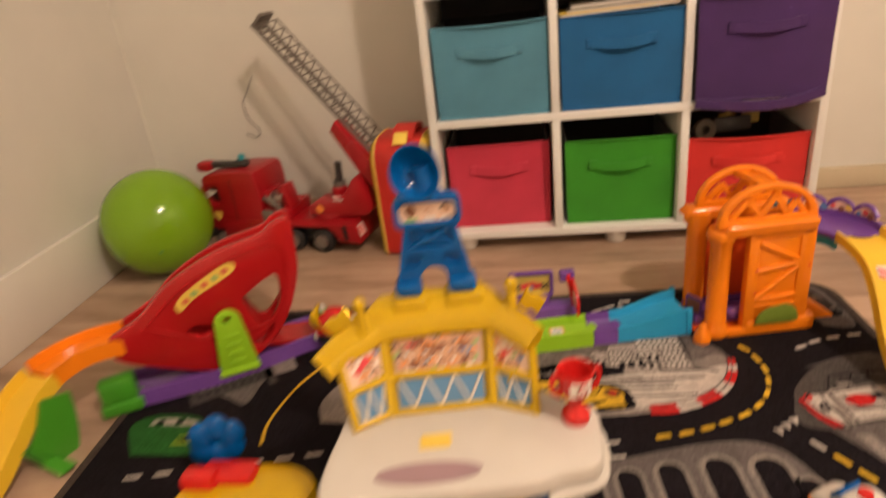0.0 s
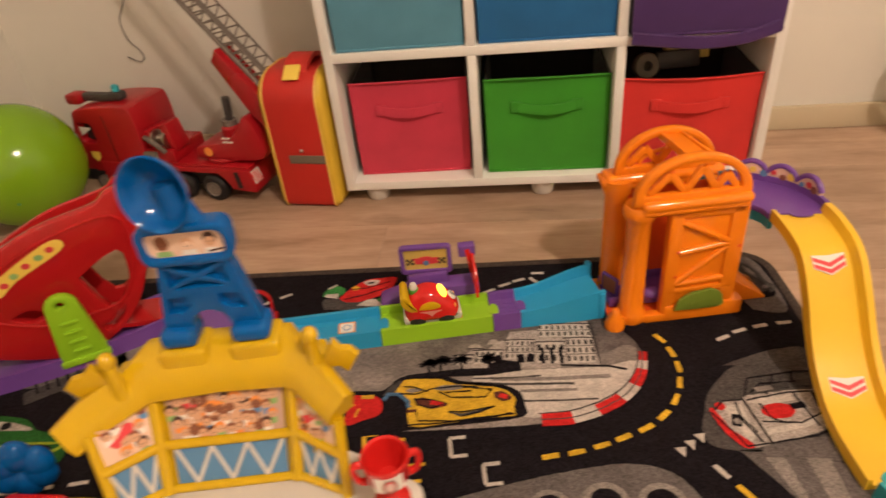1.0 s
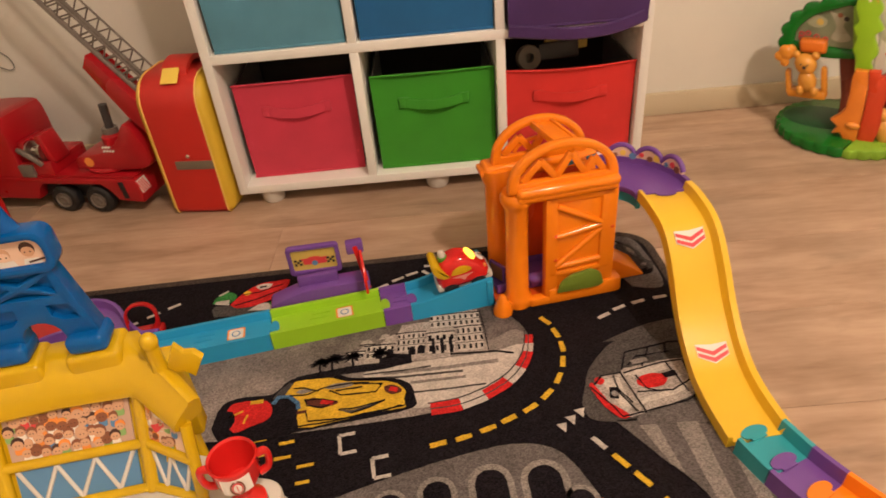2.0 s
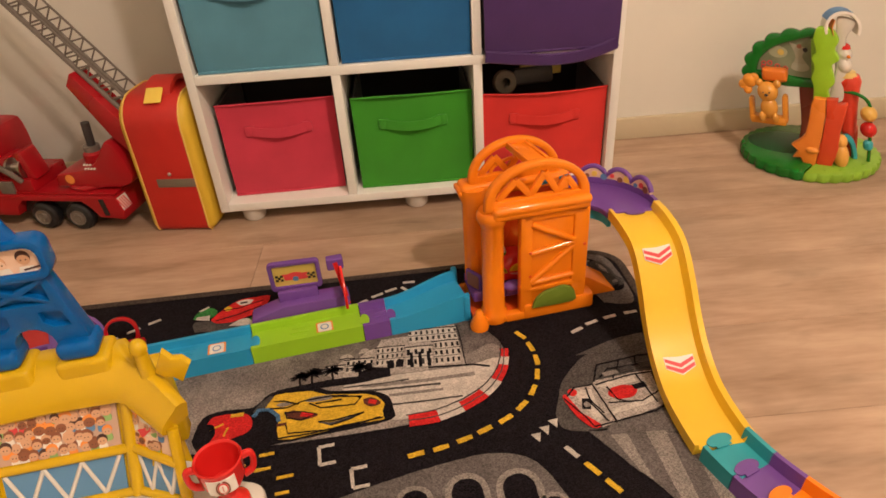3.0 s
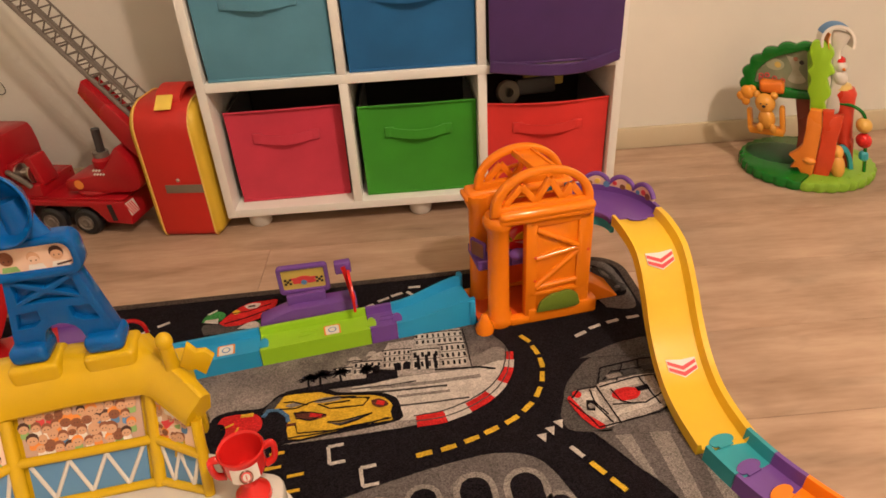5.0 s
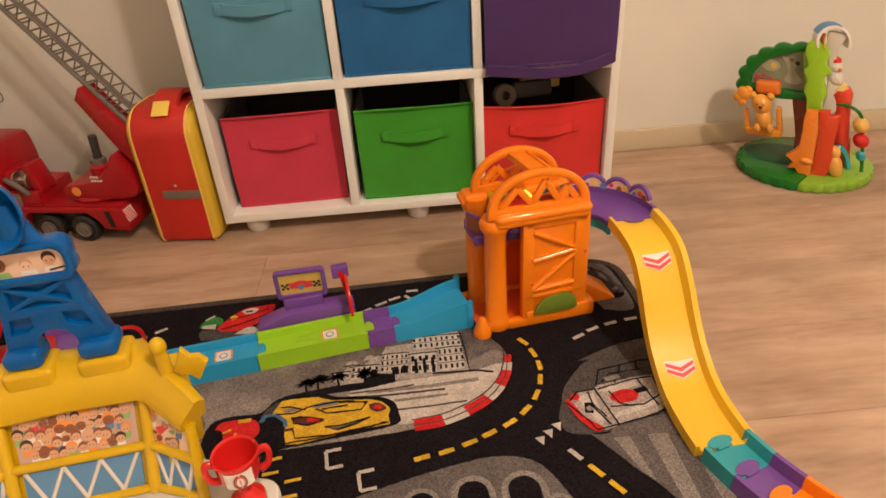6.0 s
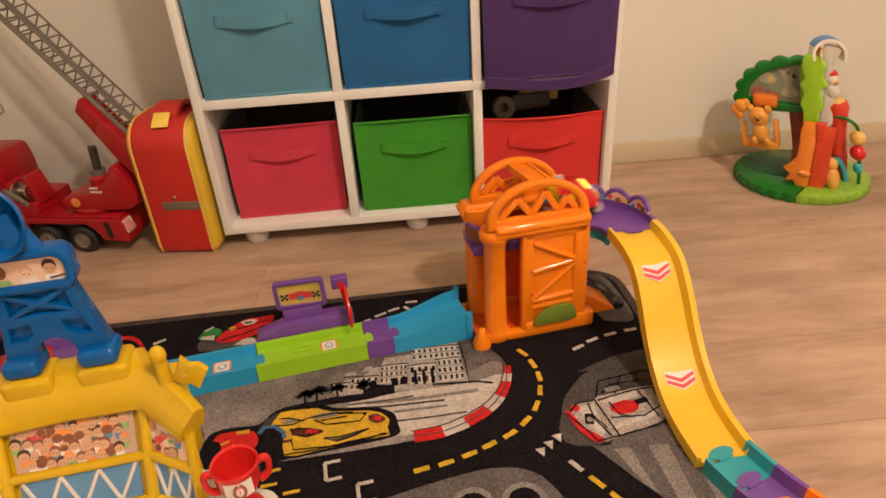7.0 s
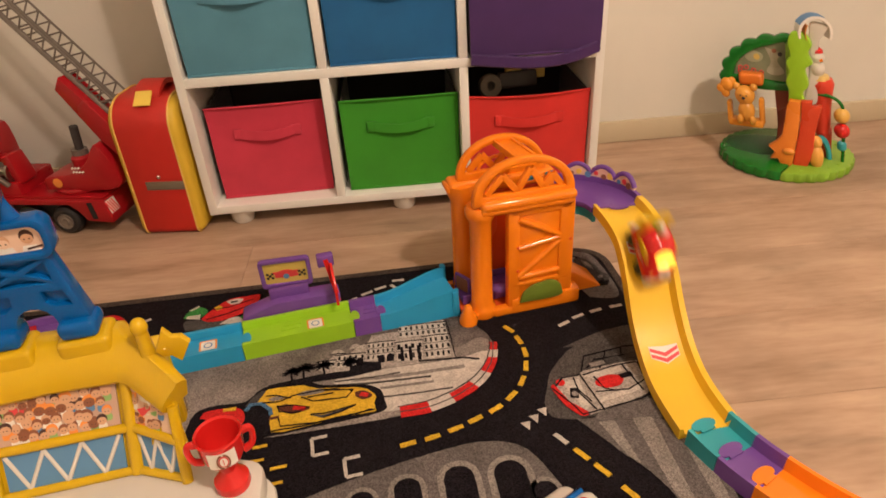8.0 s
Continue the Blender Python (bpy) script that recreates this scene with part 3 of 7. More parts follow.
for i in range(7):
    (reds if i % 2 == 0 else whites).append(line(kc[kn[i]:kn[i + 1] + 1], 0.022 - 0.0014 * i))
prints("kerb_stripe", R_RED, reds, 2)
prints("kerb_stripe", R_WHITE, whites, 2)
prints("kerb_line", R_MID, [line([(x, y) for x, y in kc], 0.0018)], 3)
prints("kerb_line", R_DARKG, [line([(x - 0.004, y + 0.011) for x, y in kc], 0.002)], 3)
# road markings
ydash = [(0.583, 1.534, -55), (0.594, 1.504, -75), (0.598, 1.473, -88), (0.593, 1.442, 78), (0.581, 1.41, 62), (0.56, 1.382, 45), (0.533, 1.36, 32), (0.502, 1.344, 25), (0.473, 1.331, 20), (0.44, 1.32, 16), (0.406, 1.313, 12)]
prints("road_dash", R_YELLOW, [dash(x, y, a, 0.022, 0.0075) for x, y, a in ydash], 1)
prints("road_dash", R_WHITE, [dash(x, y, a, 0.022, 0.0065) for x, y, a in ((0.676, 1.534, 27), (0.704, 1.55, 22), (0.738, 1.561, 14), (0.775, 1.568, 8), (0.610, 1.294, -55))], 1)
prints("road_dash", R_YELLOW, [dash(0.630, 1.265, -56, 0.024, 0.0075), dash(0.649, 1.237, -57, 0.024, 0.0075), dash(0.672, 1.20, -58, 0.024, 0.0075), dash(0.695, 1.165, -58, 0.024, 0.0075)], 1)
prints("give_way_mark", R_WHITE, [[(x - 0.006, y + 0.005), (x + 0.008, y + 0.007), (x + 0.004, y - 0.009)] for x, y in ((0.596, 1.345), (0.582, 1.334), (0.568, 1.323))], 1)


def bracket(x, y, a, s=0.026):
    c, n = math.cos(radians(a)), math.sin(radians(a))
    out = []
    for cx, cy, l, w in ((0, 0, 0.005, s), (s * 0.35, s / 2, s * 0.7, 0.005), (s * 0.35, -s / 2, s * 0.7, 0.005)):
        out.append([(x + c * (cx + i * l / 2) - n * (cy + j * w / 2), y + n * (cx + i * l / 2) + c * (cy + j * w / 2)) for i, j in ((-1, -1), (1, -1), (1, 1), (-1, 1))])
    return out


prints("grid_box", R_WHITE, bracket(0.277, 1.325, 8, 0.03) + bracket(0.323, 1.284, 8, 0.03), 1)
prints("grid_box", R_YELLOW, [dash(0.205, 1.336, 8, 0.02, 0.0045), dash(0.203, 1.312, 8, 0.022, 0.005), dash(0.235, 1.297, 8, 0.022, 0.005), dash(0.235, 1.272, 8, 0.018, 0.005)] + bracket(0.16, 1.33, 8, 0.026) + bracket(0.19, 1.25, 8, 0.026), 1)
# bend at the other end of the rug
lb = [(v.x, v.y) for v in spline([(-0.215, 1.30, 0), (-0.222, 1.345, 0), (-0.215, 1.40, 0), (-0.198, 1.46, 0), (-0.165, 1.52, 0), (-0.12, 1.57, 0)], 5)]
prints("road_line", R_YELLOW, [line(lb, 0.005)], 1)
prints("outfield", R_GREY, [smooth2([(-0.52, 1.42), (-0.36, 1.43), (-0.285, 1.40), (-0.275, 1.46), (-0.25, 1.53), (-0.20, 1.60), (-0.33, 1.64), (-0.5, 1.6)])])
prints("pit_stand", R_DARKG, [dash(-0.33, 1.45, 35, 0.15, 0.03), dash(-0.28, 1.50, -55, 0.10, 0.016)], 1)
prints("pit_stand", R_LIGHT, [dash(-0.255, 1.51, 30, 0.05, 0.04), dash(-0.36, 1.50, 30, 0.06, 0.03)], 1)
prints("pit_line", R_BLACK, [dash(-0.385 + 0.013 * i, 1.43 + 0.008 * i, -50, 0.03, 0.004) for i in range(8)], 2)
prints("road_dash", R_WHITE, [dash(-0.258 + 0.046 * i, 1.252 + 0.0082 * i, 10, 0.026, 0.006) for i in range(-3, 6)], 1)
prints("road_dash", R_WHITE, [dash(x, y, a, 0.022, 0.006) for x, y, a in ((-0.105, 1.612, 40), (-0.075, 1.635, 36), (-0.045, 1.655, 30), (0.32, 1.66, 30), (0.347, 1.677, 26), (0.372, 1.690, 20), (0.398, 1.688, -50), (0.405, 1.71, 0))], 1)
prints("road_dash", R_YELLOW, [dash(0.462, 1.706, -50, 0.02, 0.006)], 1)
# white facade with dark windows and palms
prints("palace", R_PALE, [[(0.285, 1.469), (0.268, 1.486), (0.290, 1.503), (0.302, 1.518), (0.318, 1.508), (0.335, 1.528), (0.350, 1.534), (0.356, 1.552), (0.40, 1.556), (0.405, 1.570), (0.478, 1.576), (0.488, 1.478), (0.40, 1.470)]], 1)
rp2 = random.Random(8)
blocks = ((0.440, 0.484, 0.004, 0.058, 3, 5), (0.395, 0.440, 0.004, 0.050, 2, 4), (0.348, 0.394, 0.014, 0.056, 3, 6), (0.300, 0.346, 0.006, 0.034, 2, 5), (0.272, 0.300, 0.008, 0.024, 1, 3), (0.400, 0.482, 0.062, 0.092, 2, 9))
pw, pd, pk = [], [], []
for x0, x1, a, b, rows_, cols in blocks:
    base = 1.474 + 0.02 * (x0 - 0.28)
    pw.append([(x0 + 0.002, base + a), (x1 - 0.002, base + a + 0.001), (x1 - 0.002, base + b + 0.001), (x0 + 0.002, base + b)])
    pk.append(line([(x0 - 0.002, base + b), ((x0 + x1) / 2, base + b + 0.0015), (x1 + 0.001, base + b + 0.001)], 0.0019))
    for r in range(rows_):
        for c in range(cols):
            x = x0 + (x1 - x0) * (c + 0.5 + rp2.uniform(-0.08, 0.08)) / cols
            y = base + a + (b - a) * (r + 0.5) / rows_
            h = (b - a) / rows_ * rp2.uniform(0.42, 0.62)
            (pk if rp2.random() < 0.6 else pd).append(dash(x, y, 91 + rp2.uniform(-3, 3), h, min(0.0046, (x1 - x0) / cols * 0.42)))
        if r:
            pd.append(line([(x0, base + a + (b - a) * r / rows_), (x1, base + a + (b - a) * r / rows_ + 0.001)], 0.0012))
prints("palace_wall", R_WHITE, pw, 2)
prints("palace_detail", R_DARKG, pd, 3)
prints("palace_window", R_BLACK, pk + [dash(0.405 + 0.0135 * i, 1.497, 92, 0.034, 0.0052) for i in range(3)], 3.5)
prints("palace_arch", R_BLACK, [circle(0.0055, 8, x, y, 0, 180, ry=0.008) + [(x - 0.0055, y - 0.010), (x + 0.0055, y - 0.010)] for x, y in ((0.322, 1.490), (0.338, 1.491), (0.372, 1.492), (0.386, 1.493))], 4)
prints("palace_dome", R_PALE, [circle(0.011, 10, 0.302, 1.512, 0, 180, ry=0.012), circle(0.009, 10, 0.330, 1.522, 0, 180, ry=0.012)], 2)
prints("palace_cornice", R_BLACK, [line([(0.290, 1.512), (0.302, 1.5135), (0.315, 1.512)], 0.0018), line([(0.43, 1.476), (0.50, 1.474), (0.525, 1.467)], 0.0034), line([(0.488, 1.478), (0.486, 1.53), (0.482, 1.572)], 0.0016)], 4)
rq = random.Random(21)
palm = []
for px, py, k in ((0.232, 1.482, 0.9), (0.250, 1.486, 1.1), (0.281, 1.489, 0.95), (0.322, 1.492, 0.9)):
    palm.append(line([(px + 0.003, py - 0.024 * k), (px + 0.001, py - 0.010), (px, py)], 0.0035))
    for a in range(-40, 230, 24):
        q = a + rq.uniform(-8, 8)
        l = k * rq.uniform(0.013, 0.020)
        c, n = math.cos(radians(q)), math.sin(radians(q))
        palm.append([(px - 0.003 * n, py + 0.003 * c), (px + l * 0.6 * c - 0.003 * n, py + l * 0.6 * n + 0.003 * c), (px + l * c, py + l * n * 0.85 - 0.003), (px + 0.003 * n, py - 0.003 * c)])
hedge = [[(0.198, 1.446), (0.25, 1.452), (0.327, 1.456), (0.372, 1.465), (0.371, 1.484), (0.345, 1.487), (0.326, 1.480), (0.322, 1.470), (0.275, 1.468), (0.245, 1.463), (0.20, 1.455)]]
prints("palm", R_BLACK, palm + hedge, 4)


# printed race cars, plain shapes
def car_print(o, ang, l, w, body, trim, flip=1):
    m = pose(o[0], o[1], 0, 0, 0, ang)

    def put(pts):
        return [tuple((m @ Vector((x * l, y * w * flip, 0)))[:2]) for x, y in pts]
    prints("car_shadow", R_BLACK, [put(smooth2([(-0.54, -0.1), (-0.4, -0.5), (0.2, -0.55), (0.53, -0.3), (0.54, 0.12), (0.2, 0.3), (-0.1, 0.42), (-0.4, 0.3)]))], 2)
    prints("car_body", body, [put(smooth2([(-0.22, -0.50), (-0.05, -0.49), (0.20, -0.42), (0.46, -0.28), (0.495, -0.10), (0.49, 0.20), (0.42, 0.33), (0.22, 0.32), (0.10, 0.42), (-0.10, 0.46), (-0.22, 0.42), (-0.30, 0.20), (-0.26, -0.10)]))], 3)
    prints("car_tail", trim, [put(smooth2([(-0.50, -0.25), (-0.36, -0.38), (-0.30, 0.0), (-0.32, 0.26), (-0.44, 0.16), (-0.51, -0.05)]))], 3)
    prints("car_wheel", R_BLACK, [put(circle(0.072, 14, -0.29, -0.26, ry=0.26)), put(circle(0.05, 14, -0.47, -0.28, ry=0.18)), put(circle(0.035, 14, 0.47, -0.18, ry=0.22))], 4)
    prints("car_line", R_DARKG, [put(line(q, 0.018)) for q in (
        [(-0.22, 0.34), (-0.05, 0.20), (0.2, 0.18), (0.32, 0.2)], [(0.0, 0.38), (0.12, 0.22)], [(-0.2, -0.05), (0.0, -0.1), (0.25, -0.02), (0.46, 0.05)],
        [(0.0, -0.3), (0.15, -0.32), (0.3, -0.2)], [(-0.22, -0.4), (-0.15, -0.2), (-0.2, 0.0)], [(0.3, -0.1), (0.36, -0.26)], [(-0.26, 0.30), (-0.1, 0.14), (0.1, 0.12), (0.24, 0.30)], [(-0.05, -0.24), (0.12, -0.22), (0.28, -0.08)], [(-0.1, -0.20), (-0.06, -0.30), (0.05, -0.32)], [(0.1, 0.40), (0.22, 0.10), (0.45, 0.16)])], 5)
    prints("car_mouth", R_DARKG, [put([(-0.05, -0.22), (0.12, -0.21), (0.28, -0.08), (0.14, -0.28)])], 5)
    prints("car_arch", R_BLUE, [put(line(circle(0.085, 10, -0.29, -0.22, 20, 170, ry=0.30), 0.03))], 5)
    prints("car_lamp", trim, [put(circle(0.05, 12, -0.13, -0.08, ry=0.1)), put(circle(0.035, 12, 0.37, 0.06, ry=0.1))], 5)
    prints("car_glass", R_LIGHT, [put([(-0.20, 0.30), (-0.06, 0.17), (0.16, 0.17), (0.08, 0.30), (-0.1, 0.35)])], 4)


# the large yellow race car, with a red one behind it
prints("car_shadow", R_BLACK, [smooth2([(0.095, 1.37), (0.10, 1.412), (0.13, 1.424), (0.17, 1.425), (0.193, 1.452), (0.236, 1.454), (0.262, 1.454), (0.285, 1.444), (0.34, 1.438), (0.368, 1.424), (0.376, 1.40), (0.374, 1.378), (0.31, 1.366), (0.214, 1.352), (0.18, 1.345), (0.12, 1.34)], 3)], 2)
prints("car_body", R_YELLOW, [smooth2([(0.186, 1.420), (0.190, 1.432), (0.200, 1.446), (0.234, 1.448), (0.255, 1.447), (0.277, 1.438), (0.332, 1.432), (0.355, 1.422), (0.365, 1.401), (0.364, 1.381), (0.354, 1.378), (0.306, 1.372), (0.260, 1.363), (0.217, 1.359), (0.212, 1.395), (0.200, 1.410)], 2)], 3)
prints("car_tail", R_RED, [smooth2([(0.109, 1.386), (0.112, 1.407), (0.123, 1.414), (0.155, 1.415), (0.168, 1.409), (0.175, 1.395), (0.172, 1.379), (0.150, 1.368), (0.128, 1.360)], 3)], 3)
prints("car_tail_detail", R_YELLOW, [dash(0.150, 1.412, 4, 0.018, 0.007), dash(0.125, 1.392, 30, 0.020, 0.003), dash(0.140, 1.382, 80, 0.016, 0.003)], 4)
prints("car_wheel", R_BLACK, [smooth2([(0.176, 1.404), (0.184, 1.412), (0.199, 1.409), (0.208, 1.394), (0.213, 1.366), (0.205, 1.352), (0.187, 1.372)], 3), circle(0.013, 12, 0.112, 1.380, ry=0.019), circle(0.007, 10, 0.368, 1.394, ry=0.017)], 4)
prints("car_arch", R_BLUE, [line([(0.174, 1.405), (0.180, 1.417), (0.196, 1.417), (0.210, 1.403), (0.213, 1.392)], 0.0065)], 5)
prints("car_window", R_DARKG, [[(0.172, 1.414), (0.180, 1.432), (0.192, 1.444), (0.198, 1.443), (0.190, 1.424), (0.186, 1.415)]], 4)
prints("car_glass", R_LIGHT, [smooth2([(0.243, 1.428), (0.259, 1.435), (0.284, 1.436), (0.284, 1.428), (0.255, 1.425)], 3), smooth2([(0.204, 1.424), (0.214, 1.429), (0.228, 1.425), (0.214, 1.420)], 3)], 4)
prints("car_lamp", R_BROWN, [smooth2([(0.219, 1.408), (0.230, 1.411), (0.243, 1.407), (0.264, 1.402), (0.266, 1.396), (0.245, 1.391), (0.228, 1.396)], 3), smooth2([(0.332, 1.420), (0.341, 1.424), (0.352, 1.419), (0.358, 1.410), (0.346, 1.405), (0.335, 1.411)], 3), dash(0.218, 1.386, 4, 0.014, 0.005)], 4)
prints("car_lamp_glass", R_RED, [dash(0.252, 1.400, -14, 0.018, 0.008), dash(0.346, 1.414, -20, 0.012, 0.008)], 5)
prints("car_mouth", R_MID, [[(0.270, 1.384), (0.290, 1.382), (0.334, 1.395), (0.310, 1.383), (0.288, 1.376)]], 4)
prints("car_line", R_BLACK, [line(q, 0.0022) for q in ([(0.270, 1.385), (0.290, 1.384), (0.334, 1.395)], [(0.224, 1.384), (0.229, 1.368), (0.291, 1.368), (0.335, 1.376), (0.358, 1.384)], [(0.196, 1.418), (0.221, 1.417), (0.244, 1.428), (0.286, 1.433), (0.310, 1.431)], [(0.286, 1.431), (0.330, 1.427), (0.320, 1.412), (0.271, 1.411), (0.253, 1.422)], [(0.200, 1.432), (0.215, 1.431), (0.238, 1.422)], [(0.262, 1.420), (0.300, 1.424)], [(0.288, 1.376), (0.312, 1.384), (0.334, 1.395)], [(0.219, 1.408), (0.243, 1.407), (0.266, 1.400), (0.245, 1.391), (0.224, 1.397), (0.219, 1.408)], [(0.214, 1.360), (0.260, 1.364), (0.306, 1.373), (0.362, 1.382)])], 6)
# the red race car behind the toy road
prints("car_shadow", R_MID, [smooth2([(0.035, 1.615), (0.030, 1.643), (0.10, 1.634), (0.13, 1.612)], 3)], 2)
prints("car_fin", R_GREEN, [smooth2([(0.024, 1.651), (0.027, 1.667), (0.042, 1.681), (0.062, 1.670), (0.055, 1.651)], 3), smooth2([(0.121, 1.637), (0.139, 1.651), (0.152, 1.630), (0.136, 1.622)], 3)], 3)
prints("car_trim", R_WHITE, [[(0.028, 1.649), (0.029, 1.656), (0.051, 1.658), (0.054, 1.643)], smooth2([(0.092, 1.624), (0.106, 1.638), (0.122, 1.640), (0.134, 1.622)], 3), line([(0.030, 1.672), (0.044, 1.684)], 0.004)], 4)
prints("car_body", R_RED, [smooth2([(0.056, 1.643), (0.070, 1.669), (0.095, 1.696), (0.125, 1.702), (0.151, 1.702), (0.142, 1.662), (0.120, 1.646), (0.098, 1.635), (0.071, 1.633)], 3)], 5)
prints("car_eye", R_WHITE, [smooth2([(0.091, 1.690), (0.105, 1.696), (0.121, 1.694), (0.115, 1.682), (0.101, 1.680)], 3)], 6)
prints("car_badge", R_YELLOW, [smooth2([(0.073, 1.674), (0.079, 1.679), (0.088, 1.673), (0.080, 1.665)], 3)], 6)
prints("car_line", R_BLACK, [line([(0.100, 1.686), (0.112, 1.688)], 0.005), line([(0.066, 1.640), (0.10, 1.652), (0.140, 1.674)], 0.0022), line([(0.072, 1.668), (0.100, 1.672), (0.140, 1.690)], 0.0018)], 7)
# the green race car
prints("car_body", R_GREEN_D, [smooth2([(-0.427, 1.274), (-0.467, 1.337), (-0.446, 1.367), (-0.398, 1.372), (-0.356, 1.365), (-0.328, 1.346), (-0.288, 1.34), (-0.261, 1.31), (-0.267, 1.287), (-0.325, 1.275)], 3)], 3)
prints("car_windscreen", R_PALE, [smooth2([(-0.434, 1.347), (-0.432, 1.358), (-0.407, 1.362), (-0.367, 1.358), (-0.336, 1.347), (-0.38, 1.345)], 3)], 4)
prints("car_mouth", R_BLACK, [smooth2([(-0.362, 1.305), (-0.346, 1.318), (-0.294, 1.32), (-0.288, 1.309), (-0.324, 1.307)], 3)], 5)
prints("car_line", R_LIME, [line([(-0.37, 1.301), (-0.32, 1.302), (-0.279, 1.311), (-0.271, 1.321)], 0.006), line([(-0.368, 1.315), (-0.343, 1.322), (-0.282, 1.324)], 0.004)], 4)
prints("car_eye", R_BLACK, [circle(0.008, 10, -0.416, 1.351, ry=0.007), circle(0.008, 10, -0.382, 1.353, ry=0.007)], 5)
prints("outfield", R_MID, [smooth2([(0.665, 1.468), (0.628, 1.425), (0.612, 1.385), (0.603, 1.352), (0.62, 1.328), (0.70, 1.322), (0.792, 1.32), (0.792, 1.50), (0.73, 1.50)])])
prints("car_shadow", R_MID, [smooth2([(0.66, 1.475), (0.79, 1.475), (0.79, 1.51), (0.73, 1.505)])], 1)
WC = pose(0.705, 1.388, 0, 0, 0, 8)


def wc(pts):
    return [tuple((WC @ Vector((x, y, 0)))[:2]) for x, y in pts]


prints("car_body", R_PALE, [wc([(-0.078, 0.012), (-0.066, 0.026), (-0.035, 0.024), (-0.030, 0.032), (0.03, 0.034), (0.088, 0.030), (0.088, -0.020), (0.03, -0.040), (-0.05, -0.052), (-0.062, -0.046)])], 3)
prints("car_panel", R_WHITE, [wc([(-0.066, 0.020), (-0.040, 0.018), (-0.044, -0.036), (-0.056, -0.044)]), wc([(-0.028, 0.022), (0.0, 0.027), (0.03, 0.026), (0.03, 0.016), (-0.02, 0.012)]), wc([(-0.03, -0.036), (0.03, -0.028), (0.075, -0.012), (0.075, -0.004), (0.03, -0.018), (-0.028, -0.026)])], 4)
prints("car_badge", R_RED, [wc(circle(0.022, 18, 0.002, 0.001, ry=0.013))], 5)
prints("car_nose", R_RED, [wc(smooth2([(-0.085, 0.012), (-0.078, 0.016), (-0.070, -0.02), (-0.052, -0.048), (-0.066, -0.050), (-0.080, -0.022)], 3)), wc(circle(0.007, 10, -0.068, 0.018))], 5)
prints("car_line", R_BLACK, [wc(line(q, 0.0022)) for q in ([(-0.078, 0.012), (-0.062, 0.026), (-0.034, 0.026), (-0.03, -0.05)], [(-0.03, 0.030), (-0.012, 0.062), (0.06, 0.066), (0.088, 0.062)], [(-0.018, 0.036), (0.0, 0.050), (0.088, 0.046)], [(-0.062, -0.050), (0.03, -0.044), (0.088, -0.024)], [(-0.026, -0.014), (0.02, -0.022), (0.06, -0.008)], [(-0.016, 0.016), (-0.012, -0.010), (0.0, -0.018)], [(0.0, 0.030), (0.02, 0.056), (0.024, 0.064)], [(-0.084, 0.010), (-0.068, -0.028), (-0.062, -0.050)], [(-0.046, 0.022), (-0.050, -0.010), (-0.040, -0.046)], [(0.045, 0.05), (0.05, 0.064)], [(-0.03, 0.024), (0.03, 0.030), (0.088, 0.026)], [(0.035, 0.03), (0.04, -0.03)], [(-0.05, 0.0), (-0.04, -0.03)])] + [wc(dash(-0.057, -0.008, 70, 0.02, 0.012)), wc(dash(0.03, 0.006, 5, 0.02, 0.010)), wc(dash(0.062, 0.012, 80, 0.026, 0.012))], 6)
prints("car_hole", R_LIGHT, [wc(circle(0.005, 10, -0.057, -0.010)), wc(dash(0.0, 0.040, 4, 0.024, 0.008))], 7)
prints("car_window", R_DARKG, [wc(dash(0.026, 0.042, 4, 0.022, 0.010)), wc(dash(0.06, 0.043, 2, 0.022, 0.010))], 7)
prints("outfield", R_GREY, [smooth2([(0.64, 1.326), (0.72, 1.330), (0.792, 1.330), (0.788, 1.05), (0.765, 1.04), (0.72, 1.20), (0.68, 1.265)])])
prints("light_beam", R_LIGHT, [[(0.668, 1.315), (0.69, 1.315), (0.70, 1.24), (0.688, 1.255)], [(0.715, 1.315), (0.742, 1.315), (0.745, 1.15), (0.725, 1.19)], [(0.765, 1.312), (0.787, 1.312), (0.785, 1.09), (0.772, 1.10)]], 1)
prints("outfield", R_GREY, [smooth2([(0.74, 1.60), (0.792, 1.60), (0.785, 1.72), (0.76, 1.75), (0.70, 1.755), (0.715, 1.68)])])
prints("outfield", R_GREY, [[(0.66, 1.316), (0.794, 1.310), (0.794, 1.352), (0.68, 1.342)]], 0.3)
car_print((0.752, 1.69), -60, 0.11, 0.06, R_DARKG, R_LIGHT)
# arcade of the grandstand
prints("grandstand", R_GREY, [smooth2([(0.12, 1.185), (0.22, 1.225), (0.35, 1.270), (0.45, 1.296), (0.51, 1.303), (0.556, 1.288), (0.585, 1.24), (0.60, 1.18), (0.58, 1.10), (0.40, 1.06), (0.2, 1.08)])])
arch_o, arch_i = [], []
for ax, ay, s in ((0.20, 1.185, 0.75), (0.245, 1.205, 0.8), (0.293, 1.226, 0.85), (0.345, 1.24, 0.95), (0.402, 1.252, 1.05), (0.468, 1.262, 1.2), (0.533, 1.262, 1.25), (0.572, 1.226, 0.9)):
    for lst, r in ((arch_o, 0.0235 * s), (arch_i, 0.0165 * s)):
        lst.append(circle(r, 10, ax, ay - 0.012 * s, 0, 180) + [(ax - r + 0.004, ay - 0.065 * s), (ax + r + 0.004, ay - 0.065 * s)])
prints("arch_frame", R_LIGHT, arch_o, 1)
prints("arch_opening", R_BLACK, arch_i, 2)


# ---- toy road ----
TW, TH = 0.064, 0.031
ROADM = pose(0.154, 1.523, RZ, 0, 0, 10.5)


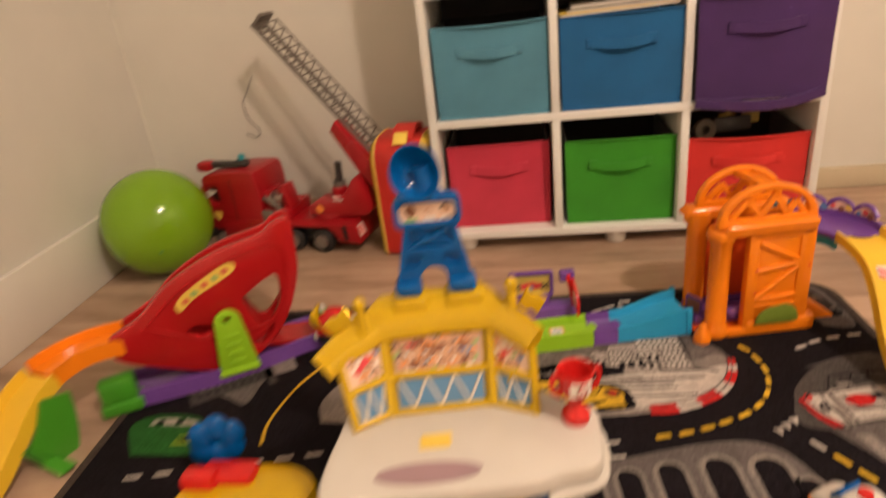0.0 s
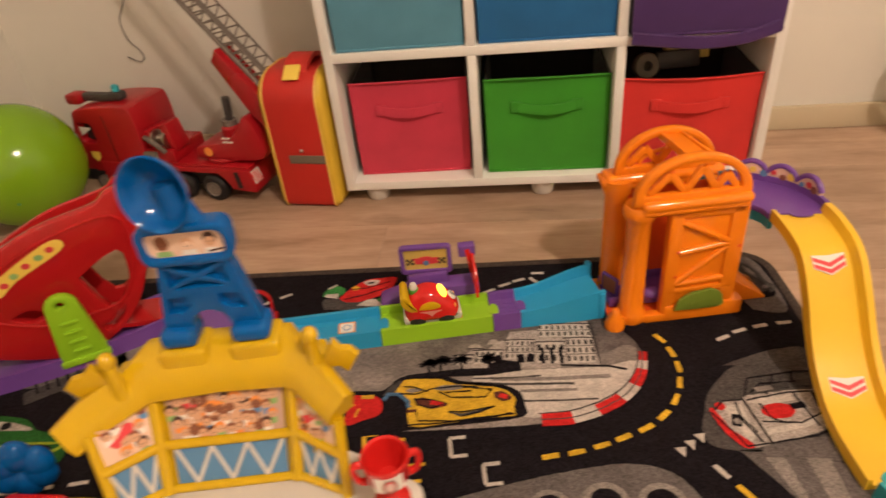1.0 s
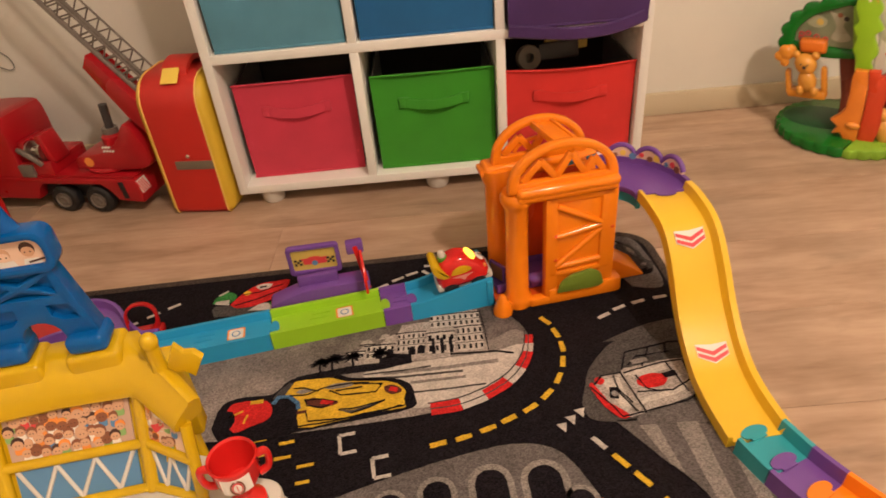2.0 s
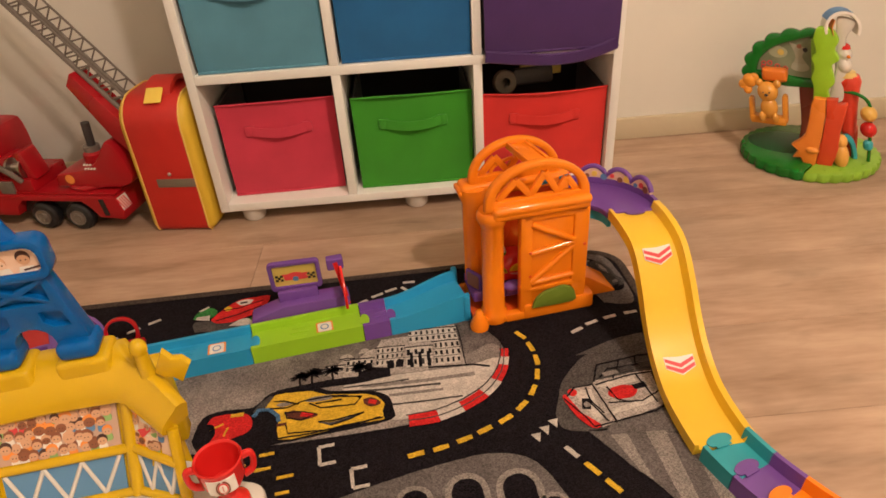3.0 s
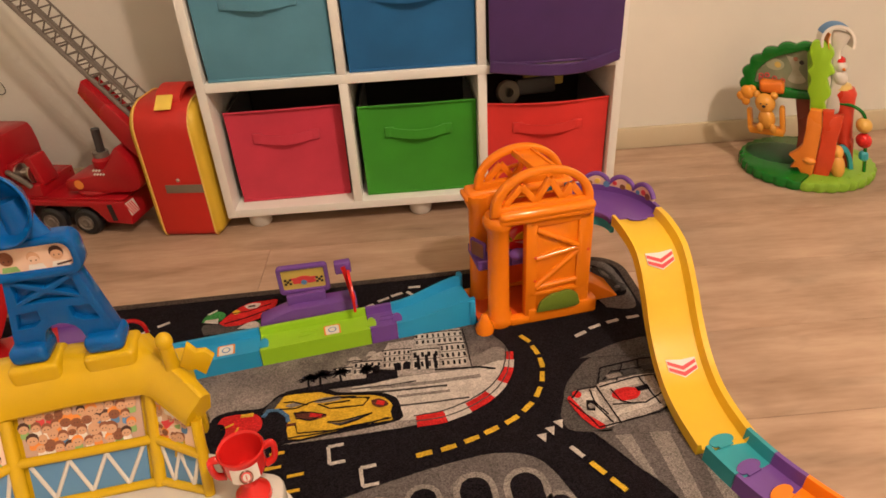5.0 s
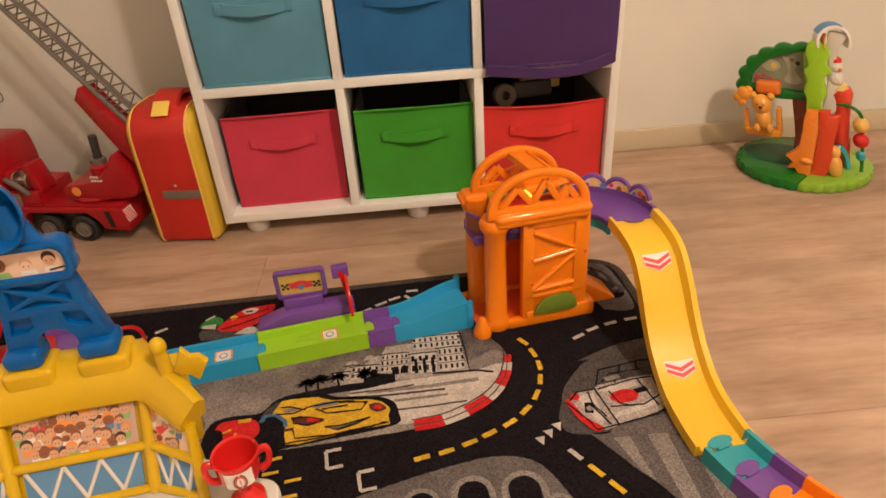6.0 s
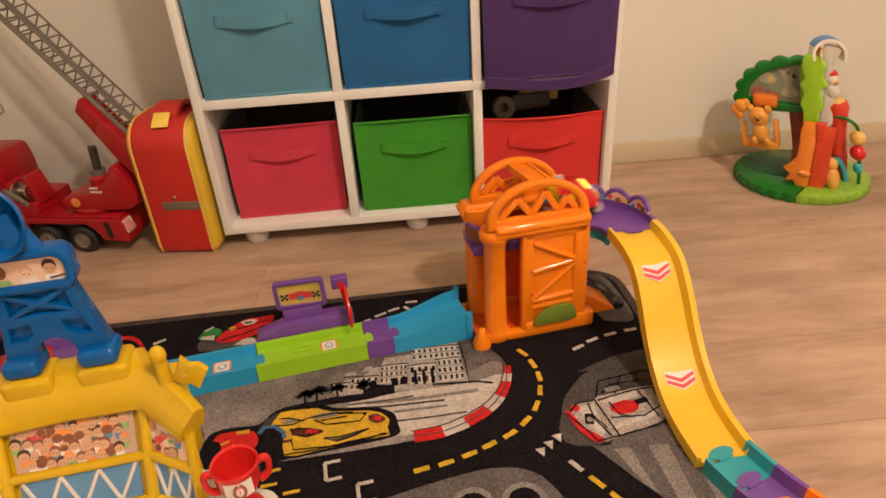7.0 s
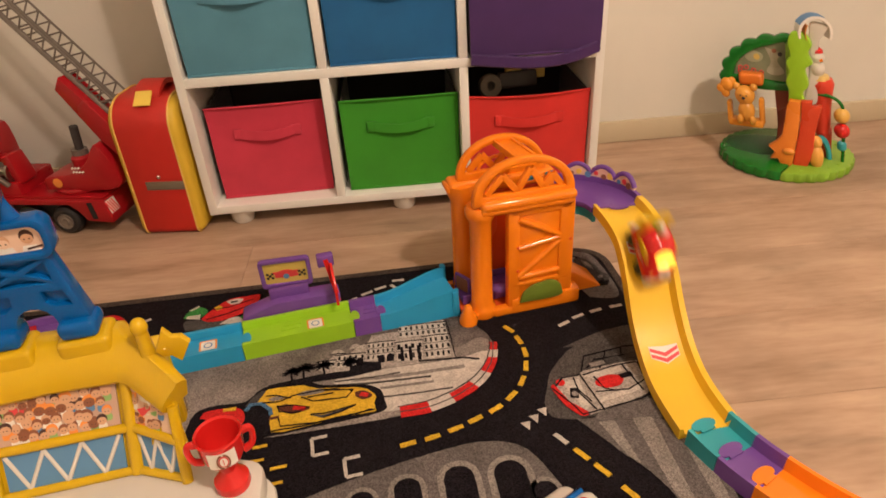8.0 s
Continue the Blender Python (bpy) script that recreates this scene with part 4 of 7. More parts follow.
def road_prof(w=TW, h=TH, f=0.019):
    return [(-w / 2 - 0.002, 0), (-w / 2, h), (-w / 2 + 0.006, h), (-w / 2 + 0.009, f), (w / 2 - 0.009, f), (w / 2 - 0.006, h), (w / 2, h), (w / 2 + 0.002, 0)]


def tab(x, y, z, ang, r=0.0115):
    """The round jigsaw tongue of a road piece, pointing along ang."""
    k = r / 0.016
    pts = [(-0.002, -0.011 * k), (0.002 * k, -0.0105 * k)] + circle(0.0095 * k, 16, 0.0085 * k, 0, -125, 125, ry=0.0185 * k) + [(0.002 * k, 0.0105 * k), (-0.002, 0.011 * k)]
    return moved(panel(pts, (), 0.0022), pose(x, y, z, 0, 0, ang))


def sticker(parent, x, y, z, s=0.011, rz=0.0):
    """A small square sticker with a round picture."""
    part("sticker_edge", moved(panel(rounded(-s, s, -s, s, s * 0.2, 3), (), 0.0006), pose(x, y, z, 0, 0, rz)), STICK_O, parent, "square orange sticker")
    part("sticker_field", moved(panel(rounded(-s * 0.8, s * 0.8, -s * 0.8, s * 0.8, s * 0.2, 3), (), 0.0004), pose(x, y, z + 0.0006, 0, 0, rz)), STICK_W, parent)
    part("sticker_picture", moved(panel(circle(s * 0.5, 14), (), 0.0003), pose(x, y, z + 0.001, 0, 0, rz)), STICK_BLUE, parent)
    part("sticker_picture", moved(panel(circle(s * 0.36, 14), (), 0.0003), pose(x, y, z + 0.0013, 0, 0, rz)), STICK_W, parent)


def straight(name_col, m, u0, u1, label, stick=None, tabs=True):
    r = thing("road_piece", ROADM, label, "toy road", "pieces of the toy road")
    part("deck", sweep([(u0 + 0.0006, TW / 2, 0), (u1 - 0.0006, TW / 2, 0)], road_prof()), m, r)
    if tabs:
        part("tongue", tab(u1 - 0.001, TW / 2 - 0.002, 0.0185, 0, 0.0125), m, r)
    for k in range(3):
        x = u0 + (u1 - u0) * 0.32 + 0.004 * k
        part("rib", box(x, x + 0.03, TW / 2 - 0.012 + 0.011 * k, TW / 2 - 0.010 + 0.011 * k, 0.0185, 0.0202, 0.0006), m, r)
    if stick is not None:
        sticker(r, stick, TW / 2, 0.0193, 0.0140)
    return r


straight("blue", SKYBLUE, -0.185, 0.0, "sky blue plastic straight road piece on the rug", -0.055)
straight("green", GREEN, 0.0, 0.179, "lime green plastic straight road piece on the rug", 0.118)
straight("purple", PURPLE, 0.179, 0.224, "short purple plastic road connector on the rug")
feed = thing("road_piece", ROADM, "sky blue plastic road piece rising and widening to the lift tower", "toy road", "pieces of the toy road")
n = 14
path = [(0.224 + 0.132 * i / n, TW / 2 + 0.006 * (i / n) ** 2, 0) for i in range(n + 1)]


def feed_prof(t):
    s = t * t * (3 - 2 * t)
    w, h, f = TW + 0.014 * s, TH + 0.021 * s, 0.019 + 0.017 * s
    return road_prof(w, h, f)


part("deck", sweep(path, feed_prof), SKYBLUE, feed)
part("collar", moved(box(-0.006, 0.004, -0.004, 0.008, 0, 0.050, 0.003), pose(0.354, -0.002, 0)), SKYBLUE, feed)
part("collar", moved(box(-0.006, 0.004, -0.006, 0.006, 0, 0.056, 0.003), pose(0.354, 0.078, 0)), SKYBLUE, feed)

# ---- sign post with a red lever ----
gate = thing("toy_sign", ROADM, "purple plastic toy sign board with a red lever beside the road", "toy sign")
part("base", moved(panel([(0.002, 0), (0.168, 0), (0.168, 0.044), (0.158, 0.048), (0.062, 0.050), (0.050, 0.047), (0.006, 0.034), (0.002, 0.028)], (), 0.034, 0.003), pose(0, TW + 0.038, 0, 90)), PURPLE, gate)
part("neck", box(0.052, 0.118, TW + 0.02, TW + 0.029, 0.045, 0.066, 0.002), PURPLE, gate)
SG = pose(0.086, TW + 0.042, 0.060, 94, 0, -6) @ Matrix.Scale(1.02, 4)
fr = part("sign_frame", moved(panel(rounded(-0.042, 0.042, 0, 0.056, 0.007, 4), [rounded(-0.035, 0.035, 0.008, 0.049, 0.003, 3)], 0.009, 0.0015), SG), PURPLE, gate)
part("sign_back", moved(panel(rounded(-0.038, 0.038, 0.004, 0.052, 0.004, 3), (), 0.003), SG @ pose(0, 0, 0.001)), PURPLE, gate)
pic = part("picture", moved(panel(rounded(-0.035, 0.035, 0.008, 0.049, 0.003, 3), (), 0.001), SG @ pose(0, 0, 0.0042)), SIGN_Y, gate, "yellow picture of a red racing car and checkered flags")
part("picture_car", moved(join(panel(smooth2([(-0.017, 0.019), (0.017, 0.019), (0.018, 0.026), (0.007, 0.033), (-0.007, 0.033), (-0.018, 0.026)]), (), 0.0006), panel(dash(0, 0.029, 0, 0.042, 0.004), (), 0.0005)), SG @ pose(0, 0, 0.0053)), STICK_RED, pic)
for s in (-1, 1):
    part("picture_flag", moved(join(*[panel(dash(s * 0.026 + 0.004 * (i - 1), 0.020 + 0.004 * j, 10 * s, 0.0042, 0.0042), (), 0.0006) for i in range(3) for j in range(3) if (i + j) % 2 == 0]), SG @ pose(0, 0, 0.0053)), BLACK, pic)
part("picture_wheel", moved(panel(circle(0.005, 12, 0, 0.021), (), 0.0006), SG @ pose(0, 0, 0.006)), STICK_BLUE, pic)
part("post", moved(sweep(spline([(0.004, -0.008, 0.0), (0.001, -0.003, 0.028), (-0.003, 0.002, 0.055), (-0.007, 0.006, 0.078)], 4), [(-0.004, -0.004), (0.004, -0.004), (0.004, 0.004), (-0.004, 0.004)], up=(0, 1, 0)), pose(0.160, TW + 0.016, 0.030)), RED, gate)
part("cap", moved(box(-0.014, 0.014, -0.002, 0.014, 0.093, 0.115, 0.003), pose(0.153, TW + 0.020, 0)), PURPLE, gate)
lever = new("gate_flap")
lever.parent = gate
HINGE = pose(0.158, TW + 0.012, 0.074)
lever.matrix_basis = HINGE
lever["label"] = "red hinged flap with a clear pane"
FLM = Matrix(((0, 0, 1, 0), (-1.2, 0, 0, 0), (0, 1.15, 0, 0), (0, 0, 0, 1)))
part("flap_frame", moved(panel([(0.0, -0.012), (0.034, -0.026), (0.036, -0.004), (0.030, 0.010), (0.0, 0.026)], [[(0.006, -0.008), (0.029, -0.018), (0.029, -0.004), (0.024, 0.006), (0.006, 0.016)]], 0.005, 0.001), FLM), RED, lever)
part("flap_pane", moved(panel([(0.006, -0.008), (0.029, -0.018), (0.029, -0.004), (0.024, 0.006), (0.006, 0.016)], (), 0.002), FLM @ pose(0, 0, 0.0015)), STICK_SKIN, lever)

# ---- lift tower ----
TWM = pose(0.511, 1.561, RZ, 0, 0, 9.5)
tower = thing("lift_tower", TWM, "orange plastic toy lift tower with arched truss top", "toy tower")
LX, DY = 0.206, 0.112
part("base_rim", join(box(0, 0.060, 0, 0.016, 0, 0.016, 0.004), box(0.055, LX, -0.002, 0.014, 0, 0.016, 0.004), box(0.085, LX + 0.004, -0.004, 0.026, 0, 0.030, 0.006), box(0, LX, DY - 0.014, DY, 0, 0.016, 0.004)), ORANGE, tower)
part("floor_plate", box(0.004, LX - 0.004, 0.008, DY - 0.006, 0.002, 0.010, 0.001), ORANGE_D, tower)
# front column with its flared foot and top
part("front_column", moved(lathe([(0, 0), (0.022, 0), (0.024, 0.010), (0.022, 0.018), (0.0185, 0.024), (0.0175, 0.12), (0.0180, 0.180), (0.022, 0.188), (0.0245, 0.194), (0.0245, 0.203), (0.021, 0.209), (0, 0.210)], 28), pose(0.040, 0.020, 0)), ORANGE, tower)
cone = part("traffic_cone", moved(lathe([(0, 0), (0.013, 0), (0.014, 0.010), (0.012, 0.016), (0.012, 0.020), (0.009, 0.026), (0.009, 0.030), (0.006, 0.036), (0.0055, 0.043), (0.003, 0.047), (0, 0.047)], 16), pose(0.009, 0.000, 0) @ Matrix.Diagonal((1.15, 1.15, 0.78, 1))), ORANGE, tower)
# door panel with raised truss
door = part("front_panel", box(0.0825, 0.190, 0.004, 0.012, 0.01, 0.206, 0.002), ORANGE, tower)
for x0, x1 in ((0.080, 0.100), (0.168, 0.194)):
    part("stile", box(x0, x1, 0.000, 0.018, 0.01, 0.206, 0.003), ORANGE, door)
for z0, z1 in ((0.186, 0.204), (0.052, 0.062)):
    part("rail", box(0.084, 0.190, 0.000, 0.014, z0, z1, 0.003), ORANGE, door)
for a, b in (((0.098, 0.180), (0.170, 0.140)), ((0.098, 0.126), (0.170, 0.136)), ((0.098, 0.072), (0.170, 0.130)), ((0.098, 0.070), (0.170, 0.074))):
    part("truss_bar", rod((a[0], 0.003, a[1]), (b[0], 0.003, b[1]), 0.0052, 10), ORANGE, door)
# bolt holes: solid discs, the hollow's shade painted as deeper orange
for x, z in ((0.096, 0.20), (0.187, 0.20), (0.096, 0.13), (0.187, 0.13), (0.096, 0.085), (0.142, 0.205), (0.042, 0.008), (0.105, 0.014), (0.155, 0.014)):
    part("bolt_hole", moved(cyl(0.0026, -0.0005, 0.0012, 10, 0.0005), pose(x, -0.0005, z, 90)), ORANGE_D, door)
part("bush", moved(panel(smooth2([(-0.034, -0.004), (0.036, -0.004), (0.040, 0.012), (0.034, 0.024), (0.020, 0.031), (0.004, 0.029), (-0.012, 0.026), (-0.028, 0.014)], 4), (), 0.006, 0.002), pose(0.132, -0.004, 0.030, 90)), BUSH, tower, "raised green bush relief")
# inner and back walls, a deeper orange than the outer parts
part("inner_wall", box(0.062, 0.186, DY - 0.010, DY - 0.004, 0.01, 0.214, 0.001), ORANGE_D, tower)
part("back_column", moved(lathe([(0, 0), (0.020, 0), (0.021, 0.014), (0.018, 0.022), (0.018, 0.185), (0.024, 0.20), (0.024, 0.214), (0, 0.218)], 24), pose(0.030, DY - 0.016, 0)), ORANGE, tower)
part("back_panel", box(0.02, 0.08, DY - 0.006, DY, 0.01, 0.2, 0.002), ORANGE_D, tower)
part("side_post", box(0.178, 0.196, DY - 0.022, DY - 0.002, 0.01, 0.214, 0.003), ORANGE, tower)
# collars that carry the arches
for y0, y1, x0, x1, nm in ((-0.006, 0.028, 0.034, 0.192, "front_collar"), (DY - 0.030, DY + 0.006, 0.008, 0.190, "back_collar")):
    part(nm, join(box(x0, x1, y0, y1, 0.196, 0.214, 0.007, 3), box(x0 + 0.001, x1 + 0.002, y0 - 0.002, y1 + 0.002, 0.204, 0.221, 0.008, 3)), ORANGE, tower)
part("back_fin", join(box(0.012, 0.05, DY - 0.026, DY + 0.006, 0.186, 0.194, 0.002), box(0.004, 0.03, DY - 0.028, DY + 0.008, 0.203, 0.213, 0.003)), ORANGE, tower)


def arch(cx, y, z, r, nm):
    h = 0.0635
    ring = panel(circle(r, 28, 0, 0, 0, 180, ry=h) + [(-r, -0.010), (r, -0.010)], [circle(r * 0.80, 24, 0, 0.006, 0, 180, ry=h * 0.72)], 0.015, 0.004)
    ring = moved(ring, pose(cx, y, z, 90))
    a = part(nm, ring, ORANGE, tower)
    rr = r * 0.82
    pts = [(-rr * 0.90, 0.006), (-rr * 0.50, rr * 0.52), (-rr * 0.16, 0.006), (rr * 0.16, rr * 0.60), (rr * 0.47, 0.006), (rr * 0.68, rr * 0.40), (rr * 0.90, 0.006)]
    for p, q in zip(pts, pts[1:]):
        part("truss_bar", moved(panel(line([p, q], 0.0105), (), 0.008, 0.0012), pose(cx, y - 0.003, z, 90)), ORANGE, a)
    if nm == "back_arch":
        part("inner_ring", moved(tube([(x, 0, w) for x, w in circle(rr * 0.62, 16, 0, 0.004, 8, 172, ry=rr * 0.36)], 0.0032, 8, up=(0, 1, 0)), pose(cx, y - 0.006, z)), ORANGE, a)


arch(0.108, 0.016, 0.222, 0.084, "front_arch")
arch(0.100, DY - 0.010, 0.226, 0.077, "back_arch")
part("ridge_beam", moved(join(box(-0.015, 0.015, 0, DY - 0.026, -0.003, 0.004, 0.002), box(-0.017, -0.012, 0, DY - 0.026, -0.004, 0.007, 0.001), box(0.012, 0.017, 0, DY - 0.026, -0.004, 0.007, 0.001)), pose(0.112, 0.008, 0.277, 0, 0, 7)), ORANGE, tower)
# exit slope at ground level
part("exit_slope", moved(panel([(0, 0), (0.076, 0), (0.072, 0.006), (0.022, 0.042), (0, 0.046)], (), 0.056, 0.003), pose(0.190, 0.082, 0, 90)), ORANGE, tower)
part("lamp_badge", moved(box(-0.010, 0.010, -0.003, 0.003, 0.0, 0.005, 0.001), pose(0.128, 0.024, 0.236, 0, -8, 0)), SKYBLUE, tower)
part("lamp_badge", moved(box(-0.008, 0.008, -0.003, 0.003, 0.0, 0.005, 0.001), pose(0.158, 0.024, 0.239, 0, -8, 0)), SKYBLUE, tower)

# the lift car inside the tower
lift = thing("lift_platform", TWM, "purple plastic lift platform inside the orange tower", "toy lift")
part("tray", join(box(0.010, 0.178, 0.036, 0.098, 0.012, 0.018, 0.002), box(0.010, 0.178, 0.034, 0.039, 0.012, 0.030, 0.002), box(0.010, 0.178, 0.096, 0.100, 0.012, 0.030, 0.002)), PURPLE, lift)
part("knob", moved(ball(0.013, 16, 10, 1.3, 0.9, 0.75), pose(0.077, 0.030, 0.036)), PURPLE, lift)
part("knob_stem", box(0.066, 0.088, 0.030, 0.040, 0.014, 0.034, 0.003), PURPLE, lift)
part("sign_plate", moved(panel(rounded(-0.018, 0.018, 0, 0.034, 0.004, 3), (), 0.004, 0.001), pose(0.020, 0.062, 0.022, 90, 0, -62)), PURPLE, lift)
part("sign_picture", moved(panel(rounded(-0.014, 0.014, 0.004, 0.030, 0.003, 3), (), 0.0008), pose(0.020, 0.062, 0.022, 90, 0, -62) @ pose(0, 0, 0.0042)), STICK_BROWN, lift)

# ---- balcony and slide ----
balc = thing("road_piece", pose(0, 0, 0), "purple curved plastic road piece high on the tower with a scalloped fence", "toy road", "pieces of the toy road")
BZ = 0.190
cen = (0.694, 1.597)


def arc_pts(r, a0, a1, n):
    return [(cen[0] + r * math.cos(radians(a0 + (a1 - a0) * i / n)), cen[1] + r * math.sin(radians(a0 + (a1 - a0) * i / n))) for i in range(n + 1)]


deckp = arc_pts(0.118, 0, 100, 14) + arc_pts(0.034, 100, 0, 8)
part("deck", moved(panel(deckp, (), 0.010, 0.002), pose(0, 0, BZ - 0.012)), PURPLE, balc)
part("skirt", sweep([(*p, BZ - 0.022) for p in arc_pts(0.117, 0, 100, 14)], [(-0.003, 0), (0.003, 0), (0.003, 0.030), (-0.003, 0.030)]), PURPLE, balc)
part("under_ring", sweep([(*p, BZ - 0.028) for p in arc_pts(0.040, 100, 0, 8)], [(-0.003, 0), (0.003, 0), (0.003, 0.022), (-0.003, 0.022)]), TEAL, balc)
fence = []
for i in range(31):
    a = 14 + 66 * i / 30
    hgt = 0.014 + 0.016 * abs(math.sin(math.pi * i / 10)) ** 0.7
    fence.append((a, hgt))
bm = bmesh.new()
prev = None
for a, hgt in fence:
    ring = []
    for r, z in ((0.115, 0), (0.120, 0), (0.120, hgt), (0.115, hgt)):
        ring.append(bm.verts.new((cen[0] + r * math.cos(radians(a)), cen[1] + r * math.sin(radians(a)), BZ - 0.002 + z)))
    if prev:
        for i in range(4):
            bm.faces.new((prev[i], prev[(i + 1) % 4], ring[(i + 1) % 4], ring[i]))
    else:
        bm.faces.new(ring)
    prev = ring
bm.faces.new(prev)
fn = part("fence", bm, STICK_SKIN, balc, "scalloped fence with pale picture stickers")
part("fence_rim", tube([(cen[0] + 0.1175 * math.cos(radians(a)), cen[1] + 0.1175 * math.sin(radians(a)), BZ - 0.002 + h) for a, h in fence], 0.0042, 8), PURPLE, fn)
for i, a in enumerate((20, 25, 31, 40, 46, 53, 60, 68, 74)):
    m = (STICK_BROWN, STICK_RED, STICK_BLUE, STICK_Y)[i % 4]
    part("sticker_dot", moved(cyl(0.006 - 0.001 * (i % 3), 0, 0.0012, 10, 0.0003), pose(cen[0] + 0.1147 * math.cos(radians(a)), cen[1] + 0.1147 * math.sin(radians(a)), BZ + 0.011 + 0.004 * (i % 2), 90, 0, a - 90)), m, fn)

part("tongue", tab(0.773, 1.602, BZ - 0.0035, -88, 0.014), PURPLE, balc)
slide = thing("slide_ramp", pose(0, 0, 0), "long yellow plastic slide road with red and white chevron stickers", "toy road", "pieces of the toy road")
s0, s1 = Vector((0.772, 1.600, 0)), Vector((0.806, 1.262, 0))
sd = (s1 - s0).normalized()
sp = spline([(0.772, 1.600, 0.181), (0.776, 1.562, 0.180), (0.783, 1.522, 0.164), (0.788, 1.489, 0.124), (0.791, 1.460, 0.083), (0.793, 1.424, 0.048), (0.795, 1.380, 0.023), (0.797, 1.332, 0.0145), (0.802, 1.275, 0.0128)], 5)
SLW = 0.082
sprof = [(-SLW / 2, -0.004), (-SLW / 2, 0.014), (-SLW / 2 + 0.005, 0.014), (-SLW / 2 + 0.008, 0.004), (SLW / 2 - 0.013, 0.004), (SLW / 2 - 0.009, 0.018), (SLW / 2, 0.018), (SLW / 2, -0.004)]
part("chute", sweep(sp, sprof), RAMPY, slide)


def on_slide(d):
    """Place and frame on the chute's floor at d metres along its plan."""
    k = min(range(1, len(sp) - 1), key=lambda i: abs((sp[i] - s0).dot(sd) - d))
    t = (sp[k + 1] - sp[k - 1]).normalized()
    s = Vector((0, 0, 1)).cross(t).normalized()
    u = t.cross(s)
    return Matrix.Translation(sp[k] + u * 0.0045) @ Matrix((t, s, u)).transposed().to_4x4()


for d in (0.084, 0.196):
    m = on_slide(d)
    ch = part("sticker", moved(panel([(-0.014, -0.022), (0.004, -0.022), (0.015, 0), (0.004, 0.022), (-0.014, 0.022), (-0.012, 0)], (), 0.0006), m @ pose(0.002, -0.002, 0)), STICK_W, slide, "white sticker with red chevrons")
    for k in (-0.006, 0.003):
        part("chevron", moved(panel([(k - 0.006, -0.021), (k - 0.001, -0.021), (k + 0.009, 0), (k - 0.001, 0.021), (k - 0.006, 0.021), (k + 0.003, 0)], (), 0.0006), m @ pose(0.003, -0.002, 0.0007)), STICK_RED, ch)
# pieces after the slide
ex = spline([(0.8022, 1.2752, 0), (0.818, 1.231, 0), (0.839, 1.189, 0), (0.870, 1.140, 0), (0.912, 1.09, 0), (0.965, 1.045, 0), (1.03, 1.01, 0)], 6)
for m, a, b, nm in ((TEAL, 0, 6, "teal"), (PURPLE, 6, 12, "purple"), (ORANGE, 12, 24, "orange"), (SKYBLUE, 24, 36, "sky blue")):
    r = thing("road_piece", pose(0, 0, 0), nm + " plastic road piece at the foot of the slide", "toy road", "pieces of the toy road")
    part("deck", sweep(ex[a:b + 1], road_prof(0.074, 0.034, 0.016)), m, r)
    d = (ex[a] - ex[min(a + 1, len(ex) - 1)])
    part("tongue", tab(ex[a].x, ex[a].y, 0.0165, math.degrees(math.atan2(d.y, d.x)), 0.016), m, r)

# ---- grandstand house on a raised deck ----
stand = thing("grandstand_house", pose(0, 0, 0), "yellow plastic toy grandstand house with crowd stickers on a white deck", "toy building")
DZ = 0.235
part("deck", moved(panel(smooth2([(0.022, 0.972), (0.06, 0.974), (0.12, 0.982), (0.20, 0.994), (0.232, 1.002), (0.25, 1.012), (0.276, 1.018), (0.289, 1.035), (0.291, 1.085), (0.284, 1.108), (0.255, 1.118), (0.22, 1.14), (0.12, 1.155), (0.03, 1.12), (0.018, 1.06), (0.016, 1.0)], 4), (), 0.022, 0.004), pose(0, 0, DZ - 0.022)), WHITE, stand, "white plastic deck")
part("deck_edge", moved(panel(smooth2([(0.235, 1.000), (0.284, 1.020), (0.297, 1.045), (0.295, 1.10), (0.26, 1.118), (0.235, 1.06)], 4), (), 0.010, 0.004), pose(0, 0, DZ - 0.034)), WHITE, stand)
part("plaque", moved(panel(rounded(-0.016, 0.016, -0.010, 0.010, 0.003, 3), (), 0.001), pose(0.124, 1.052, DZ + 0.0005, 0, 0, 9)), STICK_Y, stand, "small pale sticker on the deck")
part("plaque", moved(panel(circle(0.052, 24, 0, 0, ry=0.014), (), 0.001), pose(0.122, 1.008, DZ + 0.0005, 0, 0, 7)), plastic("mauve_print", (0.36, 0.24, 0.27), 0.45), stand, "oval mauve print on the deck")
for x, y, m in ((0.055, 1.06, BLUE), (0.225, 1.045, BLUE), (0.06, 1.13, YELLOW), (0.19, 1.135, YELLOW)):
    part("pillar", moved(lathe([(0, 0), (0.024, 0), (0.024, 0.006), (0.014, 0.012), (0.013, DZ - RZ - 0.04), (0.018, DZ - RZ - 0.026), (0, DZ - RZ - 0.022)], 16), pose(x, y, RZ)), m, stand)
# front faces lean back; four corners bottom and top
HM = pose(0.120, 1.142, 0, 0, 0, 9)
FB = [tuple((HM @ Vector((x, y, 0)))[:2]) for x, y in ((-0.092, -0.060), (-0.055, -0.042), (0.055, -0.042), (0.098, -0.064))]
FT = [tuple((HM @ Vector((x, y, 0)))[:2]) for x, y in ((-0.104, -0.030), (-0.058, 0.0), (0.060, -0.003), (0.100, -0.042))]
ZB, ZM, ZT = DZ, 0.272, 0.312


def face_pt(i, j, s, z):
    """A point on face i to j at share s across and height z."""
    k = (z - ZB) / (ZT - ZB)
    a = Vector((*FB[i], 0)).lerp(Vector((*FT[i], 0)), k)
    b = Vector((*FB[j], 0)).lerp(Vector((*FT[j], 0)), k)
    p = a.lerp(b, s)
    return Vector((p.x, p.y, z))


